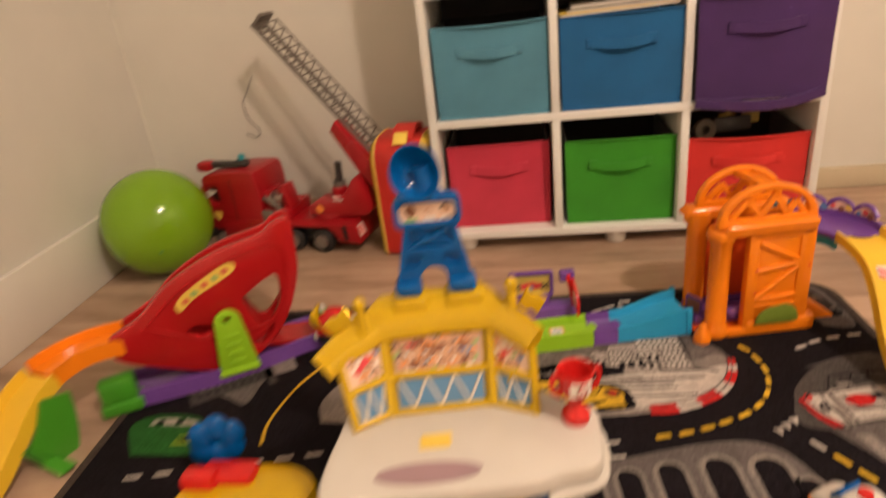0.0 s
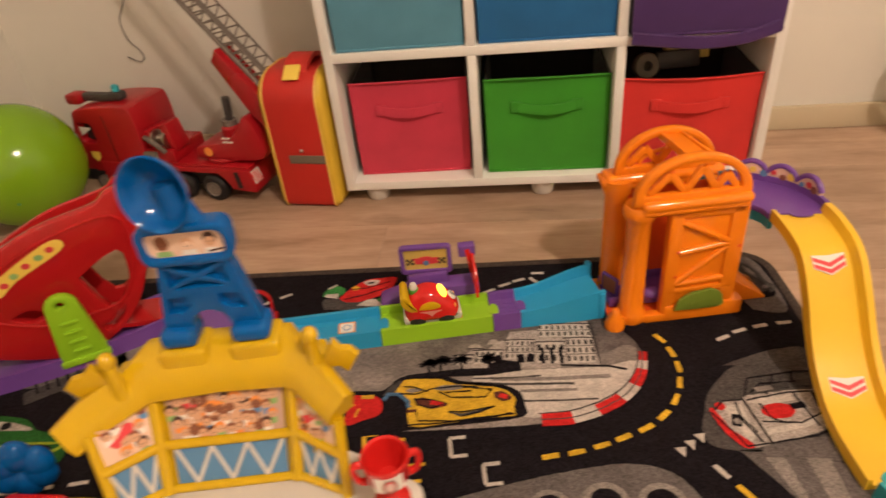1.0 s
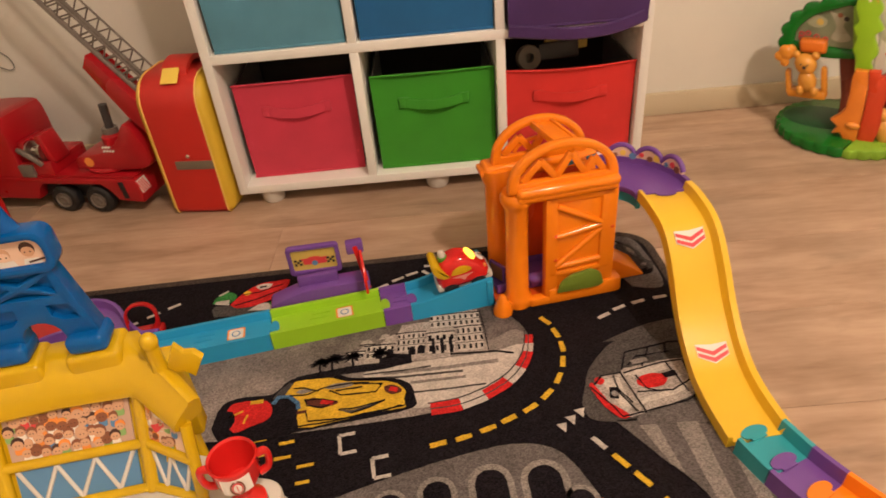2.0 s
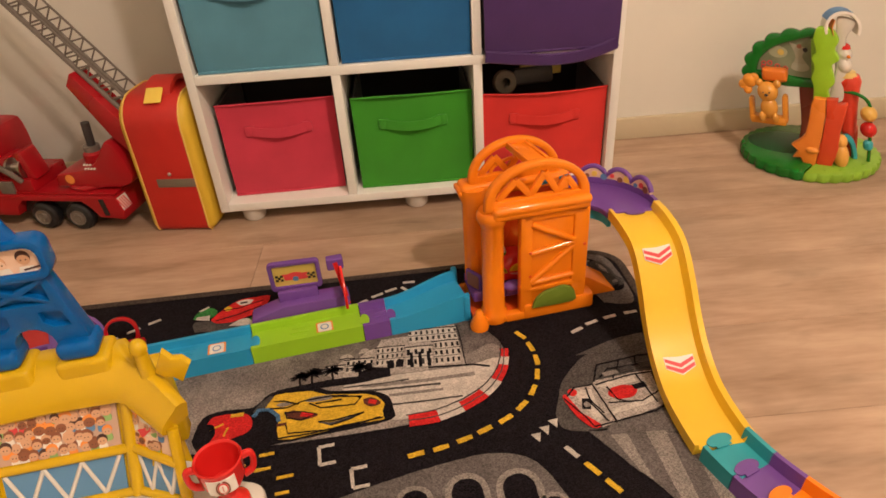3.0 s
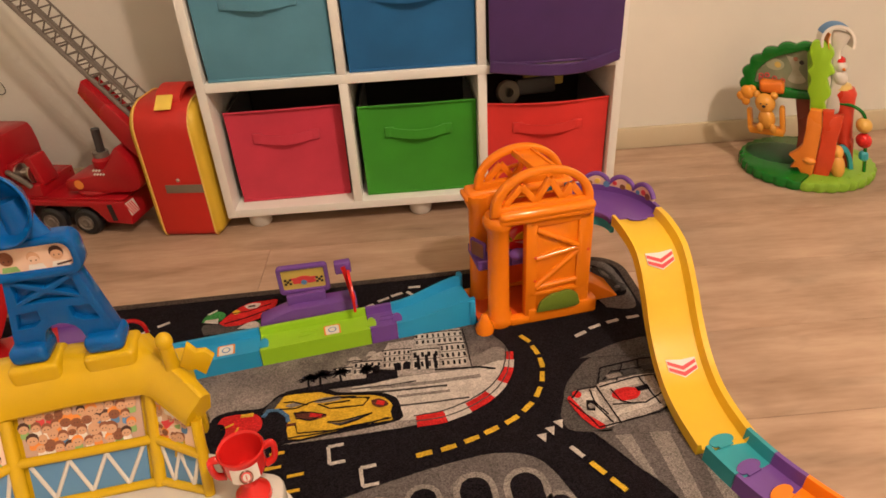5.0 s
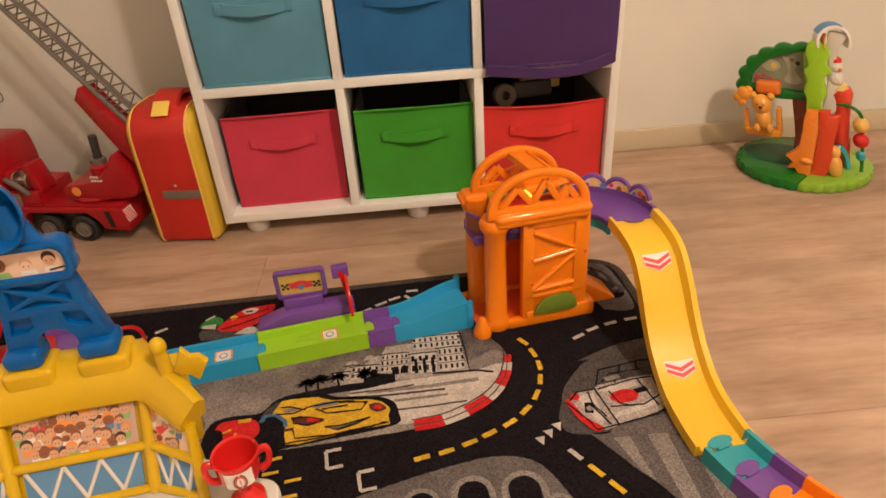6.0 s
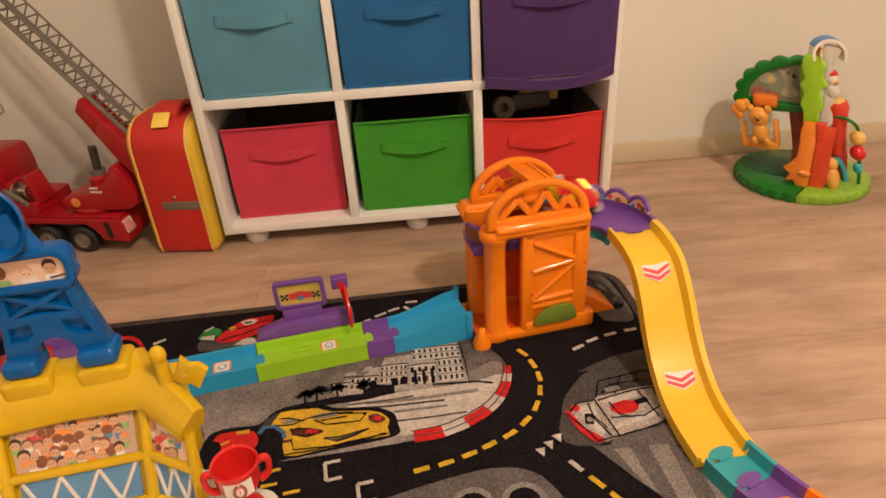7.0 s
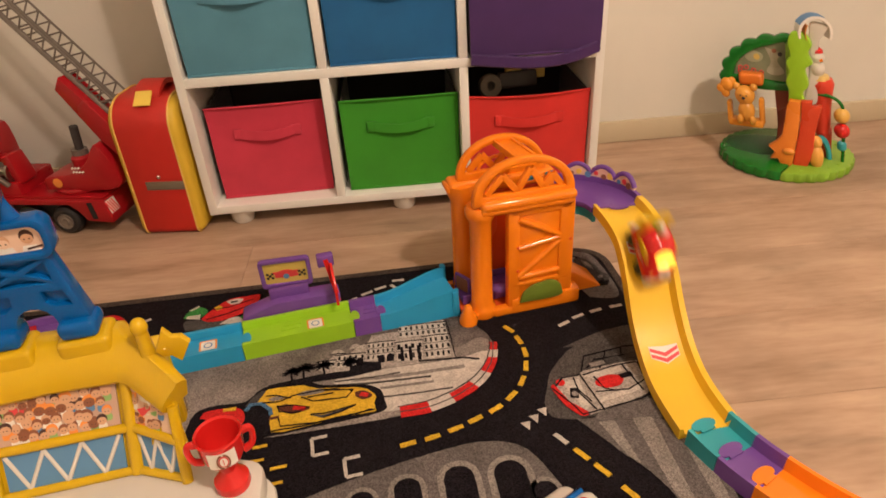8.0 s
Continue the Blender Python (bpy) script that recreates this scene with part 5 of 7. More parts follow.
def quad(i, j, s0, s1, z0, z1, off, th=0.002):
    a, b, c, d = face_pt(i, j, s0, z0), face_pt(i, j, s1, z0), face_pt(i, j, s1, z1), face_pt(i, j, s0, z1)
    nrm = (b - a).cross(d - a).normalized()
    bm = bmesh.new()
    f = [bm.verts.new(p + nrm * off) for p in (a, b, c, d)]
    g = [bm.verts.new(p + nrm * (off - th)) for p in (a, b, c, d)]
    bm.faces.new(f)
    bm.faces.new(g[::-1])
    for k in range(4):
        bm.faces.new((f[k], f[(k + 1) % 4], g[(k + 1) % 4], g[k]))
    return bm, nrm


rng = random.Random(5)
for i in range(3):
    bm, _ = quad(i, i + 1, 0, 1, ZB, ZT, -0.004, 0.004)
    wall = part("wall", bm, YELLOW, stand)
    bm, nrm = quad(i, i + 1, 0.08, 0.92, ZM + 0.003, ZT - 0.002, -0.001)
    crowd = part("crowd_sticker", bm, CROWD if i == 1 else STICK_SKIN, wall, "pinkish sticker crowded with small round figures" if i == 1 else "pale sticker with a few cheering figures")
    L = (face_pt(i, i + 1, 1, ZM) - face_pt(i, i + 1, 0, ZM)).length
    cols = max(5, int(L / 0.0098))
    dots = {m: [] for m in (STICK_BROWN, STICK_RED, STICK_BLUE, STICK_W, STICK_O, STICK_G, STICK_FACE, STICK_DARK)}
    keys = list(dots)[:6]
    for r in (3, 2, 1, 0):
        for c in range(cols):
            if rng.random() < (0.04 if i == 1 else 0.60):
                continue
            s = 0.12 + 0.76 * (c + 0.5 * (r % 2) + rng.uniform(-0.2, 0.2)) / cols
            z = ZM + 0.008 + (ZT - ZM - 0.014) * (r + rng.uniform(-0.2, 0.2)) / 3.25
            p = face_pt(i, i + 1, s, z)
            x = (face_pt(i, i + 1, 1, z) - face_pt(i, i + 1, 0, z)).normalized()
            y = nrm.cross(x)
            fm = Matrix.Translation(p - nrm * 0.0008) @ Matrix((x, y, nrm)).transposed().to_4x4()
            hm = STICK_BROWN if rng.random() < 0.2 else STICK_FACE
            r_ = rng.uniform(0.0034, 0.0052)
            hair = rng.choice((STICK_DARK, STICK_BROWN, STICK_BROWN, STICK_O, STICK_FACE))
            dots[keys[rng.choice((1, 2, 3, 3, 3, 4, 5))]].append(moved(panel(rounded(-0.0034, 0.0034, -0.0085, -0.0024, 0.0018, 2), (), 0.0005), fm))
            dots[hair].append(moved(panel(circle(r_ * 1.08, 10, 0, 0.0013), (), 0.0005), fm @ pose(0, 0, 0.0004)))
            dots[hm].append(moved(panel(circle(r_ * 0.92, 10, 0, -0.0004, ry=r_ * 0.8), (), 0.0005), fm @ pose(0, 0, 0.0008)))
            for s_ in (-1, 1):
                dots[STICK_DARK].append(moved(panel(circle(0.0005, 5, s_ * 0.0013, -0.0004), (), 0.0003), fm @ pose(0, 0, 0.0013)))
    if i != 1:
        p = face_pt(i, i + 1, 0.42, ZM + 0.023)
        x = (face_pt(i, i + 1, 1, ZM) - face_pt(i, i + 1, 0, ZM)).normalized()
        fm = Matrix.Translation(p - nrm * 0.0002) @ Matrix((x, nrm.cross(x), nrm)).transposed().to_4x4()
        part("banner_print", moved(panel(smooth2([(-0.010, -0.006), (-0.002, -0.002), (0.006, 0.006), (0.012, 0.004), (0.010, -0.002), (0.003, -0.004), (-0.004, -0.011)], 3), (), 0.0006), fm), STICK_RED, crowd, "red figure waving")
    for m, lst in dots.items():
        if lst:
            part("dots", join(*lst), m, crowd)["kind"] = "stuff"
    bm, _ = quad(i, i + 1, 0.08, 0.92, ZB + 0.006, ZM - 0.004, -0.001)
    win = part("window", bm, PANEB, wall, "blue glazed band with white lattice")
    zz = []
    kk = 6 if i == 1 else 4
    for q in range(kk):
        s0_, s1_ = 0.10 + 0.80 * q / kk, 0.10 + 0.80 * (q + 1) / kk
        a = face_pt(i, i + 1, s0_, ZB + 0.006 if q % 2 else ZM - 0.004) - nrm * 0.0005
        b = face_pt(i, i + 1, s1_, ZM - 0.004 if q % 2 else ZB + 0.006) - nrm * 0.0005
        part("lattice_bar", rod(a, b, 0.0018, 6), WHITE, win)
    part("rail", rod(face_pt(i, i + 1, 0.0, ZM), face_pt(i, i + 1, 1.0, ZM), 0.0044, 10), YELLOW, wall)
    part("sill", rod(face_pt(i, i + 1, 0.0, ZB + 0.003), face_pt(i, i + 1, 1.0, ZB + 0.003), 0.0040, 10), YELLOW, wall)
for i in range(4):
    part("corner_post", rod(Vector((*FB[i], ZB)), Vector((*FT[i], ZT if i in (1, 2) else ZT - 0.010)), 0.0056 if i in (1, 2) else 0.0048, 10), YELLOW, stand)
# roof: a rounded band over the three faces
eave = [tuple(HM @ Vector(p)) for p in ((-0.117, -0.036, ZT - 0.019), (-0.094, -0.022, ZT - 0.007), (-0.062, -0.006, ZT + 0.003), (-0.054, -0.004, ZT + 0.004), (0.0, -0.003, ZT + 0.006), (0.056, -0.005, ZT + 0.005), (0.066, -0.010, ZT + 0.004), (0.082, -0.028, ZT - 0.001), (0.097, -0.044, ZT - 0.008))]


def roof_prof(t):
    s = 1 - 0.16 * abs(2 * t - 1) ** 3
    k = min(1, max(0, (abs(2 * t - 1) - 0.25) * 4))
    hz = 1 - 0.24 * k
    return [(q * s * (1 - 0.45 * k if q > 0.012 else 1), w * s * (hz if w > 0.01 else 1)) for q, w in ((0.044, -0.004), (0.044, 0.024), (0.034, 0.031), (0.022, 0.032), (0.010, 0.027), (0.001, 0.017), (-0.005, 0.006), (-0.006, -0.004), (-0.002, -0.009), (0.006, -0.010), (0.012, -0.006))]


part("roof", sweep(eave, roof_prof), YELLOW, stand)
part("back_wall", moved(box(-0.09, 0.09, 0.012, 0.034, DZ - 0.005, ZT + 0.012, 0.004), HM), YELLOW, stand)
part("back_leg", moved(box(-0.08, 0.08, 0.012, 0.030, RZ, DZ, 0.004), HM), YELLOW, stand)
for x0, x1 in ((-0.042, -0.002), (0.016, 0.058)):
    part("socket", moved(box(x0, x1, 0.000, 0.034, ZT + 0.008, ZT + 0.0405, 0.005, 3), HM), YELLOW, stand)


def flag(x, y, z, ang, flip, k=1.0):
    f = part("flag", moved(lathe([(0, -0.008), (0.008, -0.008), (0.0068, 0.004), (0.006, 0.012), (0.0055, 0.032), (0, 0.034)], 14), pose(x, y, z)), YELLOW, stand)
    part("finial", moved(ball(0.0070, 14, 10, 1, 1, 1.2), pose(x, y, z + 0.034)), YELLOW, f)
    part("banner", moved(panel([(0.002, 0.011), (0.010 * k, 0.008), (0.016 * k, 0.011), (0.025 * k, 0.008), (0.0265 * k, 0.029), (0.018 * k, 0.033), (0.011 * k, 0.030), (0.002, 0.035)], (), 0.007, 0.0015), pose(x, y + 0.003, z, 90, 0, ang) @ pose(0, 0, 0, 0, 0, flip)), YELLOW, f)


flag(0.206, 1.148, ZT + 0.016, 2, -26)
flag(0.046, 1.123, ZT + 0.012, 196, -26, 1.25)

# ---- blue announcer tower on the roof ----
blue = thing("announcer_tower", pose(0.124, 1.160, ZT + 0.043, 0, 0, 8) @ Matrix.Diagonal((0.82, 0.82, 0.93, 1)), "blue plastic toy tower with a big loudspeaker horn on the roof", "toy tower")
legp = [(-0.048, 0)] + [(-0.018, 0)] + circle(0.018, 8, 0, 0.014, 180, 0, ry=0.016) + [(0.018, 0), (0.050, 0), (0.051, 0.010), (0.034, 0.084), (-0.031, 0.084), (-0.049, 0.010)]
recess = [[(-0.037, 0.030), (-0.022, 0.031), (-0.015, 0.036), (-0.014, 0.046), (-0.033, 0.045)], [(0.038, 0.030), (0.023, 0.031), (0.016, 0.036), (0.015, 0.046), (0.034, 0.045)],
          [(-0.027, 0.057), (-0.008, 0.0655), (-0.026, 0.074)], [(0.029, 0.057), (0.010, 0.0655), (0.028, 0.074)], [(-0.021, 0.055), (0.023, 0.055), (0.001, 0.0625)], [(-0.021, 0.077), (0.023, 0.077), (0.001, 0.0685)]]
body = part("frame", moved(panel(legp, recess, 0.020, 0.0018), pose(0, 0.014, 0, 90)), BLUE, blue)
part("frame_back", moved(panel([(-0.040, 0.031), (0.042, 0.031), (0.031, 0.080), (-0.028, 0.080)], (), 0.005), pose(0, 0.006, 0, 90)), BLUE, blue)
for x0, x1 in ((-0.053, -0.017), (0.017, 0.055)):
    part("shoe", box(x0, x1, -0.018, 0.018, -0.003, 0.015, 0.007, 3), BLUE, blue)
sg = part("sign", moved(panel(rounded(-0.042, 0.044, 0.079, 0.116, 0.011, 5), [rounded(-0.035, 0.037, 0.086, 0.109, 0.008, 4)], 0.024, 0.003), pose(0, 0.014, 0, 90)), BLUE, blue)
part("sign_back", moved(panel(rounded(-0.038, 0.040, 0.083, 0.112, 0.006, 4), (), 0.004), pose(0, 0.010, 0, 90)), BLUE, sg)
pl = part("sticker", moved(panel(rounded(-0.035, 0.037, 0.086, 0.109, 0.008, 4), (), 0.001), pose(0, -0.003, 0, 90)), STICK_SKIN, sg, "pale sticker with three round-headed cartoon figures")
for x, zc, r_, hair, skin in ((-0.020, 0.0985, 0.0062, STICK_BROWN, STICK_BROWN), (0.003, 0.0965, 0.0056, STICK_FACE, STICK_SKIN), (0.024, 0.0990, 0.0062, STICK_DARK, STICK_FACE)):
    part("sticker_hair", moved(panel(circle(r_, 14, x, zc + 0.0012), (), 0.0004), pose(0, -0.0042, 0, 90)), hair, pl)
    part("sticker_face", moved(panel(circle(r_ * 0.88, 14, x, zc - 0.0010, ry=r_ * 0.72), (), 0.0004), pose(0, -0.0047, 0, 90)), skin, pl)
    part("sticker_coat", moved(panel([(x - 0.008, 0.0865), (x + 0.008, 0.0865), (x + 0.006, 0.0915), (x - 0.006, 0.0915)], (), 0.0003), pose(0, -0.0040, 0, 90)), STICK_G if x < 0 else STICK_W, pl)
    for s in (-1, 1):
        part("sticker_eye", moved(panel(circle(0.0007, 6, x + s * 0.0022, zc - 0.001), (), 0.0003), pose(0, -0.0052, 0, 90)), STICK_DARK, pl)
part("sticker_bar", moved(panel(dash(0.0, 0.0895, 8, 0.014, 0.0016), (), 0.0003), pose(0.028, -0.0046, 0, 90)), STICK_DARK, pl)
part("neck", sweep(spline([(0.004, 0.004, 0.112), (0.003, 0.004, 0.120), (0.002, 0.005, 0.128), (0.000, 0.006, 0.138), (-0.002, 0.006, 0.148)], 4), lambda t: circle(0.021 - 0.008 * math.sin(math.pi * min(1, t * 1.25) / 2), 14, ry=0.011), up=(0, 1, 0)), BLUE, blue)
horn = lathe([(0.010, -0.026), (0.014, -0.020), (0.022, -0.010), (0.029, 0.001), (0.0325, 0.010), (0.0335, 0.013), (0.0322, 0.0145), (0.030, 0.0125), (0.026, 0.004), (0.019, -0.004), (0.010, -0.009), (0, -0.010)], 32)
HQ = Matrix.Translation((-0.007, 0.001, 0.143)) @ Vector((-0.10, -0.97, 0.16)).to_track_quat("Z", "Y").to_matrix().to_4x4() @ Matrix.Scale(0.95, 4)
hn = part("horn", moved(horn, HQ), BLUE, blue)
part("horn_core", moved(ball(0.0055, 14, 10), HQ @ pose(0, 0, -0.006)), BLUE, hn)

# ---- trophy cup ----
cup = thing("toy_trophy", pose(0.267, 1.086, DZ, 0, 0, 18) @ Matrix.Diagonal((0.63, 0.63, 0.93, 1)), "glossy red plastic toy trophy cup with two handles", "toy trophy")
part("base", lathe([(0, 0), (0.022, 0), (0.024, 0.004), (0.023, 0.010), (0.016, 0.016), (0.010, 0.022), (0.009, 0.034), (0, 0.034)], 24), RED, cup)
part("bowl", lathe([(0, 0.031), (0.010, 0.032), (0.022, 0.036), (0.0275, 0.045), (0.029, 0.062), (0.0305, 0.065), (0.029, 0.067), (0.0265, 0.065), (0.024, 0.048), (0.016, 0.038), (0, 0.036)], 28), RED, cup)
for s in (-1, 1):
    part("handle", tube(spline([(s * 0.027, 0, 0.060), (s * 0.038, 0, 0.061), (s * 0.040, 0, 0.052), (s * 0.036, 0, 0.042), (s * 0.025, 0, 0.038)], 4), 0.0042, 10, up=(0, 1, 0)), RED, cup)
lab = [(0.0292 * math.sin(radians(a)), -0.0292 * math.cos(radians(a)), 0) for a in range(-38, 39, 6)]
lb_ = part("label", sweep([(x, y, 0.051) for x, y, _ in lab], [(0.0, -0.008), (0.001, -0.008), (0.001, 0.009), (0.0, 0.009)]), STICK_W, cup, "white label with a round badge")
part("label_badge", moved(cyl(0.0062, 0, 0.0008, 16, 0.0002), pose(0, -0.0302, 0.0515, 90)), STICK_RED, lb_)
part("label_badge", moved(cyl(0.0048, 0, 0.0008, 16, 0.0002), pose(0, -0.0308, 0.0515, 90)), STICK_W, lb_)
one = bpy.data.curves.new("place_number", "FONT")
one.body, one.size, one.align_x, one.align_y, one.extrude = "1", 0.0095, "CENTER", "CENTER", 0.0002
tmp = bpy.data.objects.new("tmp", one)
first = new("place_number", bpy.data.meshes.new_from_object(tmp))
bpy.data.objects.remove(tmp)
first.data.materials.clear()
first.data.materials.append(STICK_RED)
first.data.transform(pose(0, -0.0319, 0.0515, 90))
first.parent = lb_
for s in (-1, 1):
    part("laurel", moved(panel(circle(0.0085, 8, 0, 0, 100 if s < 0 else -80, 260 if s < 0 else 80) + circle(0.0068, 8, 0, 0, 260 if s < 0 else 80, 100 if s < 0 else -80), (), 0.0005), pose(0, -0.0300, 0.0512, 90)), STICK_BROWN, lb_)


# ---- red and yellow toy car that drives ----
car = thing("toy_car", pose(0, 0, 0), "red plastic toy racing car with yellow trim and a lit windscreen", "toy car")


def bulged(outline, half, cz, power=3.4):
    """A body that swells from a side outline in xz, half its width either way in y."""
    bm = bmesh.new()
    rings = []
    for k in range(-7, 8):
        u = math.sin(math.pi / 2 * k / 7)
        s = max(0.30, (1 - abs(u) ** power) ** 0.36)
        rings.append([bm.verts.new((x * (0.45 + 0.55 * s), half * u, max(0.010, cz + (z - cz) * s))) for x, z in outline])
    for a, b in zip(rings, rings[1:]):
        for i in range(len(a)):
            j = (i + 1) % len(a)
            bm.faces.new((a[i], a[j], b[j], b[i]))
    bm.faces.new(rings[0])
    bm.faces.new(rings[-1])
    return bm


bodyp = smooth2([(-0.045, 0.014), (-0.046, 0.030), (-0.042, 0.048), (-0.030, 0.062), (-0.010, 0.070), (0.008, 0.068), (0.022, 0.058), (0.036, 0.046), (0.046, 0.032), (0.047, 0.018), (0.040, 0.012), (0.0, 0.010), (-0.038, 0.011)], 4)
cb = part("body", bulged(bodyp, 0.0265, 0.028), RED, car)
part("skirt", moved(panel(smooth2([(-0.047, 0.009), (-0.049, 0.018), (-0.044, 0.024), (-0.030, 0.018), (0.030, 0.018), (0.046, 0.026), (0.051, 0.018), (0.048, 0.009), (0.03, 0.008), (-0.03, 0.008)], 3), (), 0.044, 0.004), pose(0, 0.022, 0, 90)), WHITE, car, "white bumper and sill")
for s in (-1, 1):
    part("side_window", moved(panel(smooth2([(-0.021, 0.042), (-0.014, 0.051), (0.000, 0.055), (0.012, 0.050), (0.015, 0.043), (-0.004, 0.040)], 3), (), 0.004, 0.001), pose(0, s * 0.0254 + 0.002, 0, 90)), YELLOW, cb)
    part("side_mark", moved(panel([(-0.020, 0.037), (0.018, 0.037), (0.006, 0.032), (0.000, 0.026), (-0.006, 0.032)], (), 0.004), pose(0, s * 0.0252 + 0.002, 0, 90)), plastic("pink_sticker", (0.66, 0.26, 0.20), 0.5), cb)
    part("cheek_lamp", moved(ball(0.0045, 12, 8, 0.6, 0.8, 1), pose(0.0405, s * 0.0165, 0.036)), STICK_O, car, "small orange lamp")
    for x in (-0.025, 0.024):
        w = part("wheel", moved(cyl(0.0135, -0.0045, 0.0045, 18, 0.003), pose(x, s * 0.0220, 0.0135, 90)), BLACK, car)
        part("rim", moved(cyl(0.006, -0.001, 0.001, 14, 0.0004), pose(x, s * 0.0262, 0.0135, 90)), BLACK, w)
part("spoiler", moved(panel(smooth2([(-0.050, 0.066), (-0.044, 0.070), (-0.037, 0.066), (-0.034, 0.057), (-0.027, 0.048), (-0.018, 0.042), (-0.019, 0.034), (-0.029, 0.034), (-0.043, 0.042), (-0.050, 0.054)], 4), (), 0.052, 0.005), pose(0, 0.026, 0, 90)), YELLOW, car, "curved yellow rear wing")
part("windscreen", moved(ball(0.012, 16, 10, 0.30, 1.35, 1.0), pose(0.0215, 0, 0.0575, 0, -42, 0)), GLOW, car, "lit yellow windscreen")
hood = pose(0.0370, 0, 0.0462, 0, 44, 0)
hb = part("hood_badge", moved(ball(0.0105, 18, 10, 0.85, 1.0, 0.24), hood), STICK_W, car, "white round race number badge")
txt = bpy.data.curves.new("race_number", "FONT")
txt.body, txt.size, txt.align_x, txt.align_y, txt.extrude = "8", 0.015, "CENTER", "CENTER", 0.0002
tmp = bpy.data.objects.new("tmp", txt)
num = new("race_number", bpy.data.meshes.new_from_object(tmp))
bpy.data.objects.remove(tmp)
num.data.materials.clear()
num.data.materials.append(BLACK)
num.data.transform(hood @ pose(0, 0, 0.0026, 0, 0, 90))
num.parent = hb
part("button_base", moved(cyl(0.0085, 0, 0.009, 16, 0.001), pose(-0.026, 0, 0.060)), GREEN_D, car, "green ring under the button")
part("button", moved(lathe([(0, 0), (0.0065, 0), (0.007, 0.005), (0.005, 0.010), (0, 0.012)], 16), pose(-0.026, 0, 0.069)), WHITE, car, "white button on the roof")

for o in car.children_recursive:
    o.data.transform(Matrix.Scale(0.93, 4))

# ---- left end of the toy road: purple road, red hoop panel, orange bend, yellow slide ----
pr = thing("road_piece", pose(0, 0, 0), "long purple plastic road piece curving past the red panel", "toy road", "pieces of the toy road")
pp = spline([(-0.030, 1.521, RZ), (-0.075, 1.522, RZ), (-0.12, 1.560, RZ), (-0.17, 1.615, RZ), (-0.23, 1.605, RZ), (-0.30, 1.55, RZ), (-0.38, 1.495, RZ), (-0.46, 1.455, RZ), (-0.53, 1.425, RZ)], 6)
part("deck", sweep(pp[::-1], road_prof(0.085, 0.030, 0.018)), PURPLE, pr)
flap = thing("toy_flap", pose(-0.066, 1.580, RZ, 0, 0, 10.5), "red plastic rounded flap beside the purple road", "toy sign")
part("ring", moved(panel(rounded(-0.026, 0.026, 0, 0.062, 0.024, 5), [rounded(-0.021, 0.021, 0.014, 0.057, 0.019, 5)], 0.010, 0.002), pose(0, 0.006, 0, 78)), DEEP_RED, flap)
part("foot", box(-0.03, 0.03, -0.01, 0.014, 0, 0.016, 0.004), DEEP_RED, flap)

RP = pose(-0.20, 1.585, 0.004, 90, 0, 30) @ pose(0, 0, -0.012)
redp = thing("hoop_panel", pose(0, 0, 0), "large red plastic leaf-shaped side panel of a toy bridge with openings", "toy bridge")
outer = smooth2([(-0.350, 0.142), (-0.330, 0.150), (-0.292, 0.168), (-0.237, 0.212), (-0.152, 0.248), (-0.066, 0.262), (-0.044, 0.276), (-0.012, 0.280), (-0.008, 0.235), (-0.014, 0.172), (-0.046, 0.096), (-0.090, 0.045), (-0.140, 0.020), (-0.197, 0.020), (-0.278, 0.055), (-0.352, 0.100)], 4)
holes = [smooth2([(-0.122, 0.152), (-0.058, 0.182), (-0.054, 0.140), (-0.068, 0.104), (-0.098, 0.084)], 3), smooth2([(-0.122, 0.056), (-0.100, 0.062), (-0.080, 0.088), (-0.084, 0.066), (-0.112, 0.046)], 3), smooth2([(-0.230, 0.116), (-0.205, 0.122), (-0.182, 0.108), (-0.205, 0.098)], 3)]
wide = [[(sum(p[0] for p in h) / len(h) + 1.35 * (x - sum(p[0] for p in h) / len(h)), sum(p[1] for p in h) / len(h) + 1.25 * (y - sum(p[1] for p in h) / len(h))) for x, y in h] for h in holes[:1]]
hp = part("panel", moved(panel(outer, holes, 0.020, 0.004), RP), DEEP_RED, redp)
part("raised_rib", moved(tube([(x, y, 0.020) for x, y in smooth2([(-0.29, 0.145), (-0.225, 0.195), (-0.14, 0.230), (-0.045, 0.240), (-0.036, 0.18), (-0.07, 0.10), (-0.12, 0.085), (-0.2, 0.09)], 4)], 0.003, 6, closed=True), RP), DEEP_RED, hp)
part("far_side", moved(panel([(x * 0.98, y * 0.96) for x, y in outer], wide, 0.012, 0.002), RP @ pose(0.01, 0, -0.07)), DEEP_RED, redp)
part("ramp_deck", sweep(spline([(-0.205, 1.615, 0.026), (-0.28, 1.575, 0.040), (-0.38, 1.515, 0.078), (-0.475, 1.46, 0.112), (-0.512, 1.44, 0.120)], 5), [(-0.034, -0.004), (0.034, -0.004), (0.034, 0.004), (-0.034, 0.004)]), DEEP_RED, redp)
st = part("sticker", moved(panel(smooth2([(-0.235, 0.170), (-0.217, 0.190), (-0.146, 0.224), (-0.122, 0.224), (-0.128, 0.207), (-0.198, 0.178), (-0.227, 0.158)], 3), (), 0.001), RP @ pose(0, 0, 0.0202)), STICK_Y, hp, "yellow sticker with coloured shapes")
for x, y, m in ((-0.215, 0.176, STICK_RED), (-0.198, 0.187, STICK_G), (-0.178, 0.198, STICK_RED), (-0.158, 0.206, STICK_G), (-0.140, 0.214, STICK_RED)):
    part("sticker_shape", moved(panel(circle(0.006, 10, x, y, ry=0.005), (), 0.0006), RP @ pose(0, 0, 0.0214)), m, st)
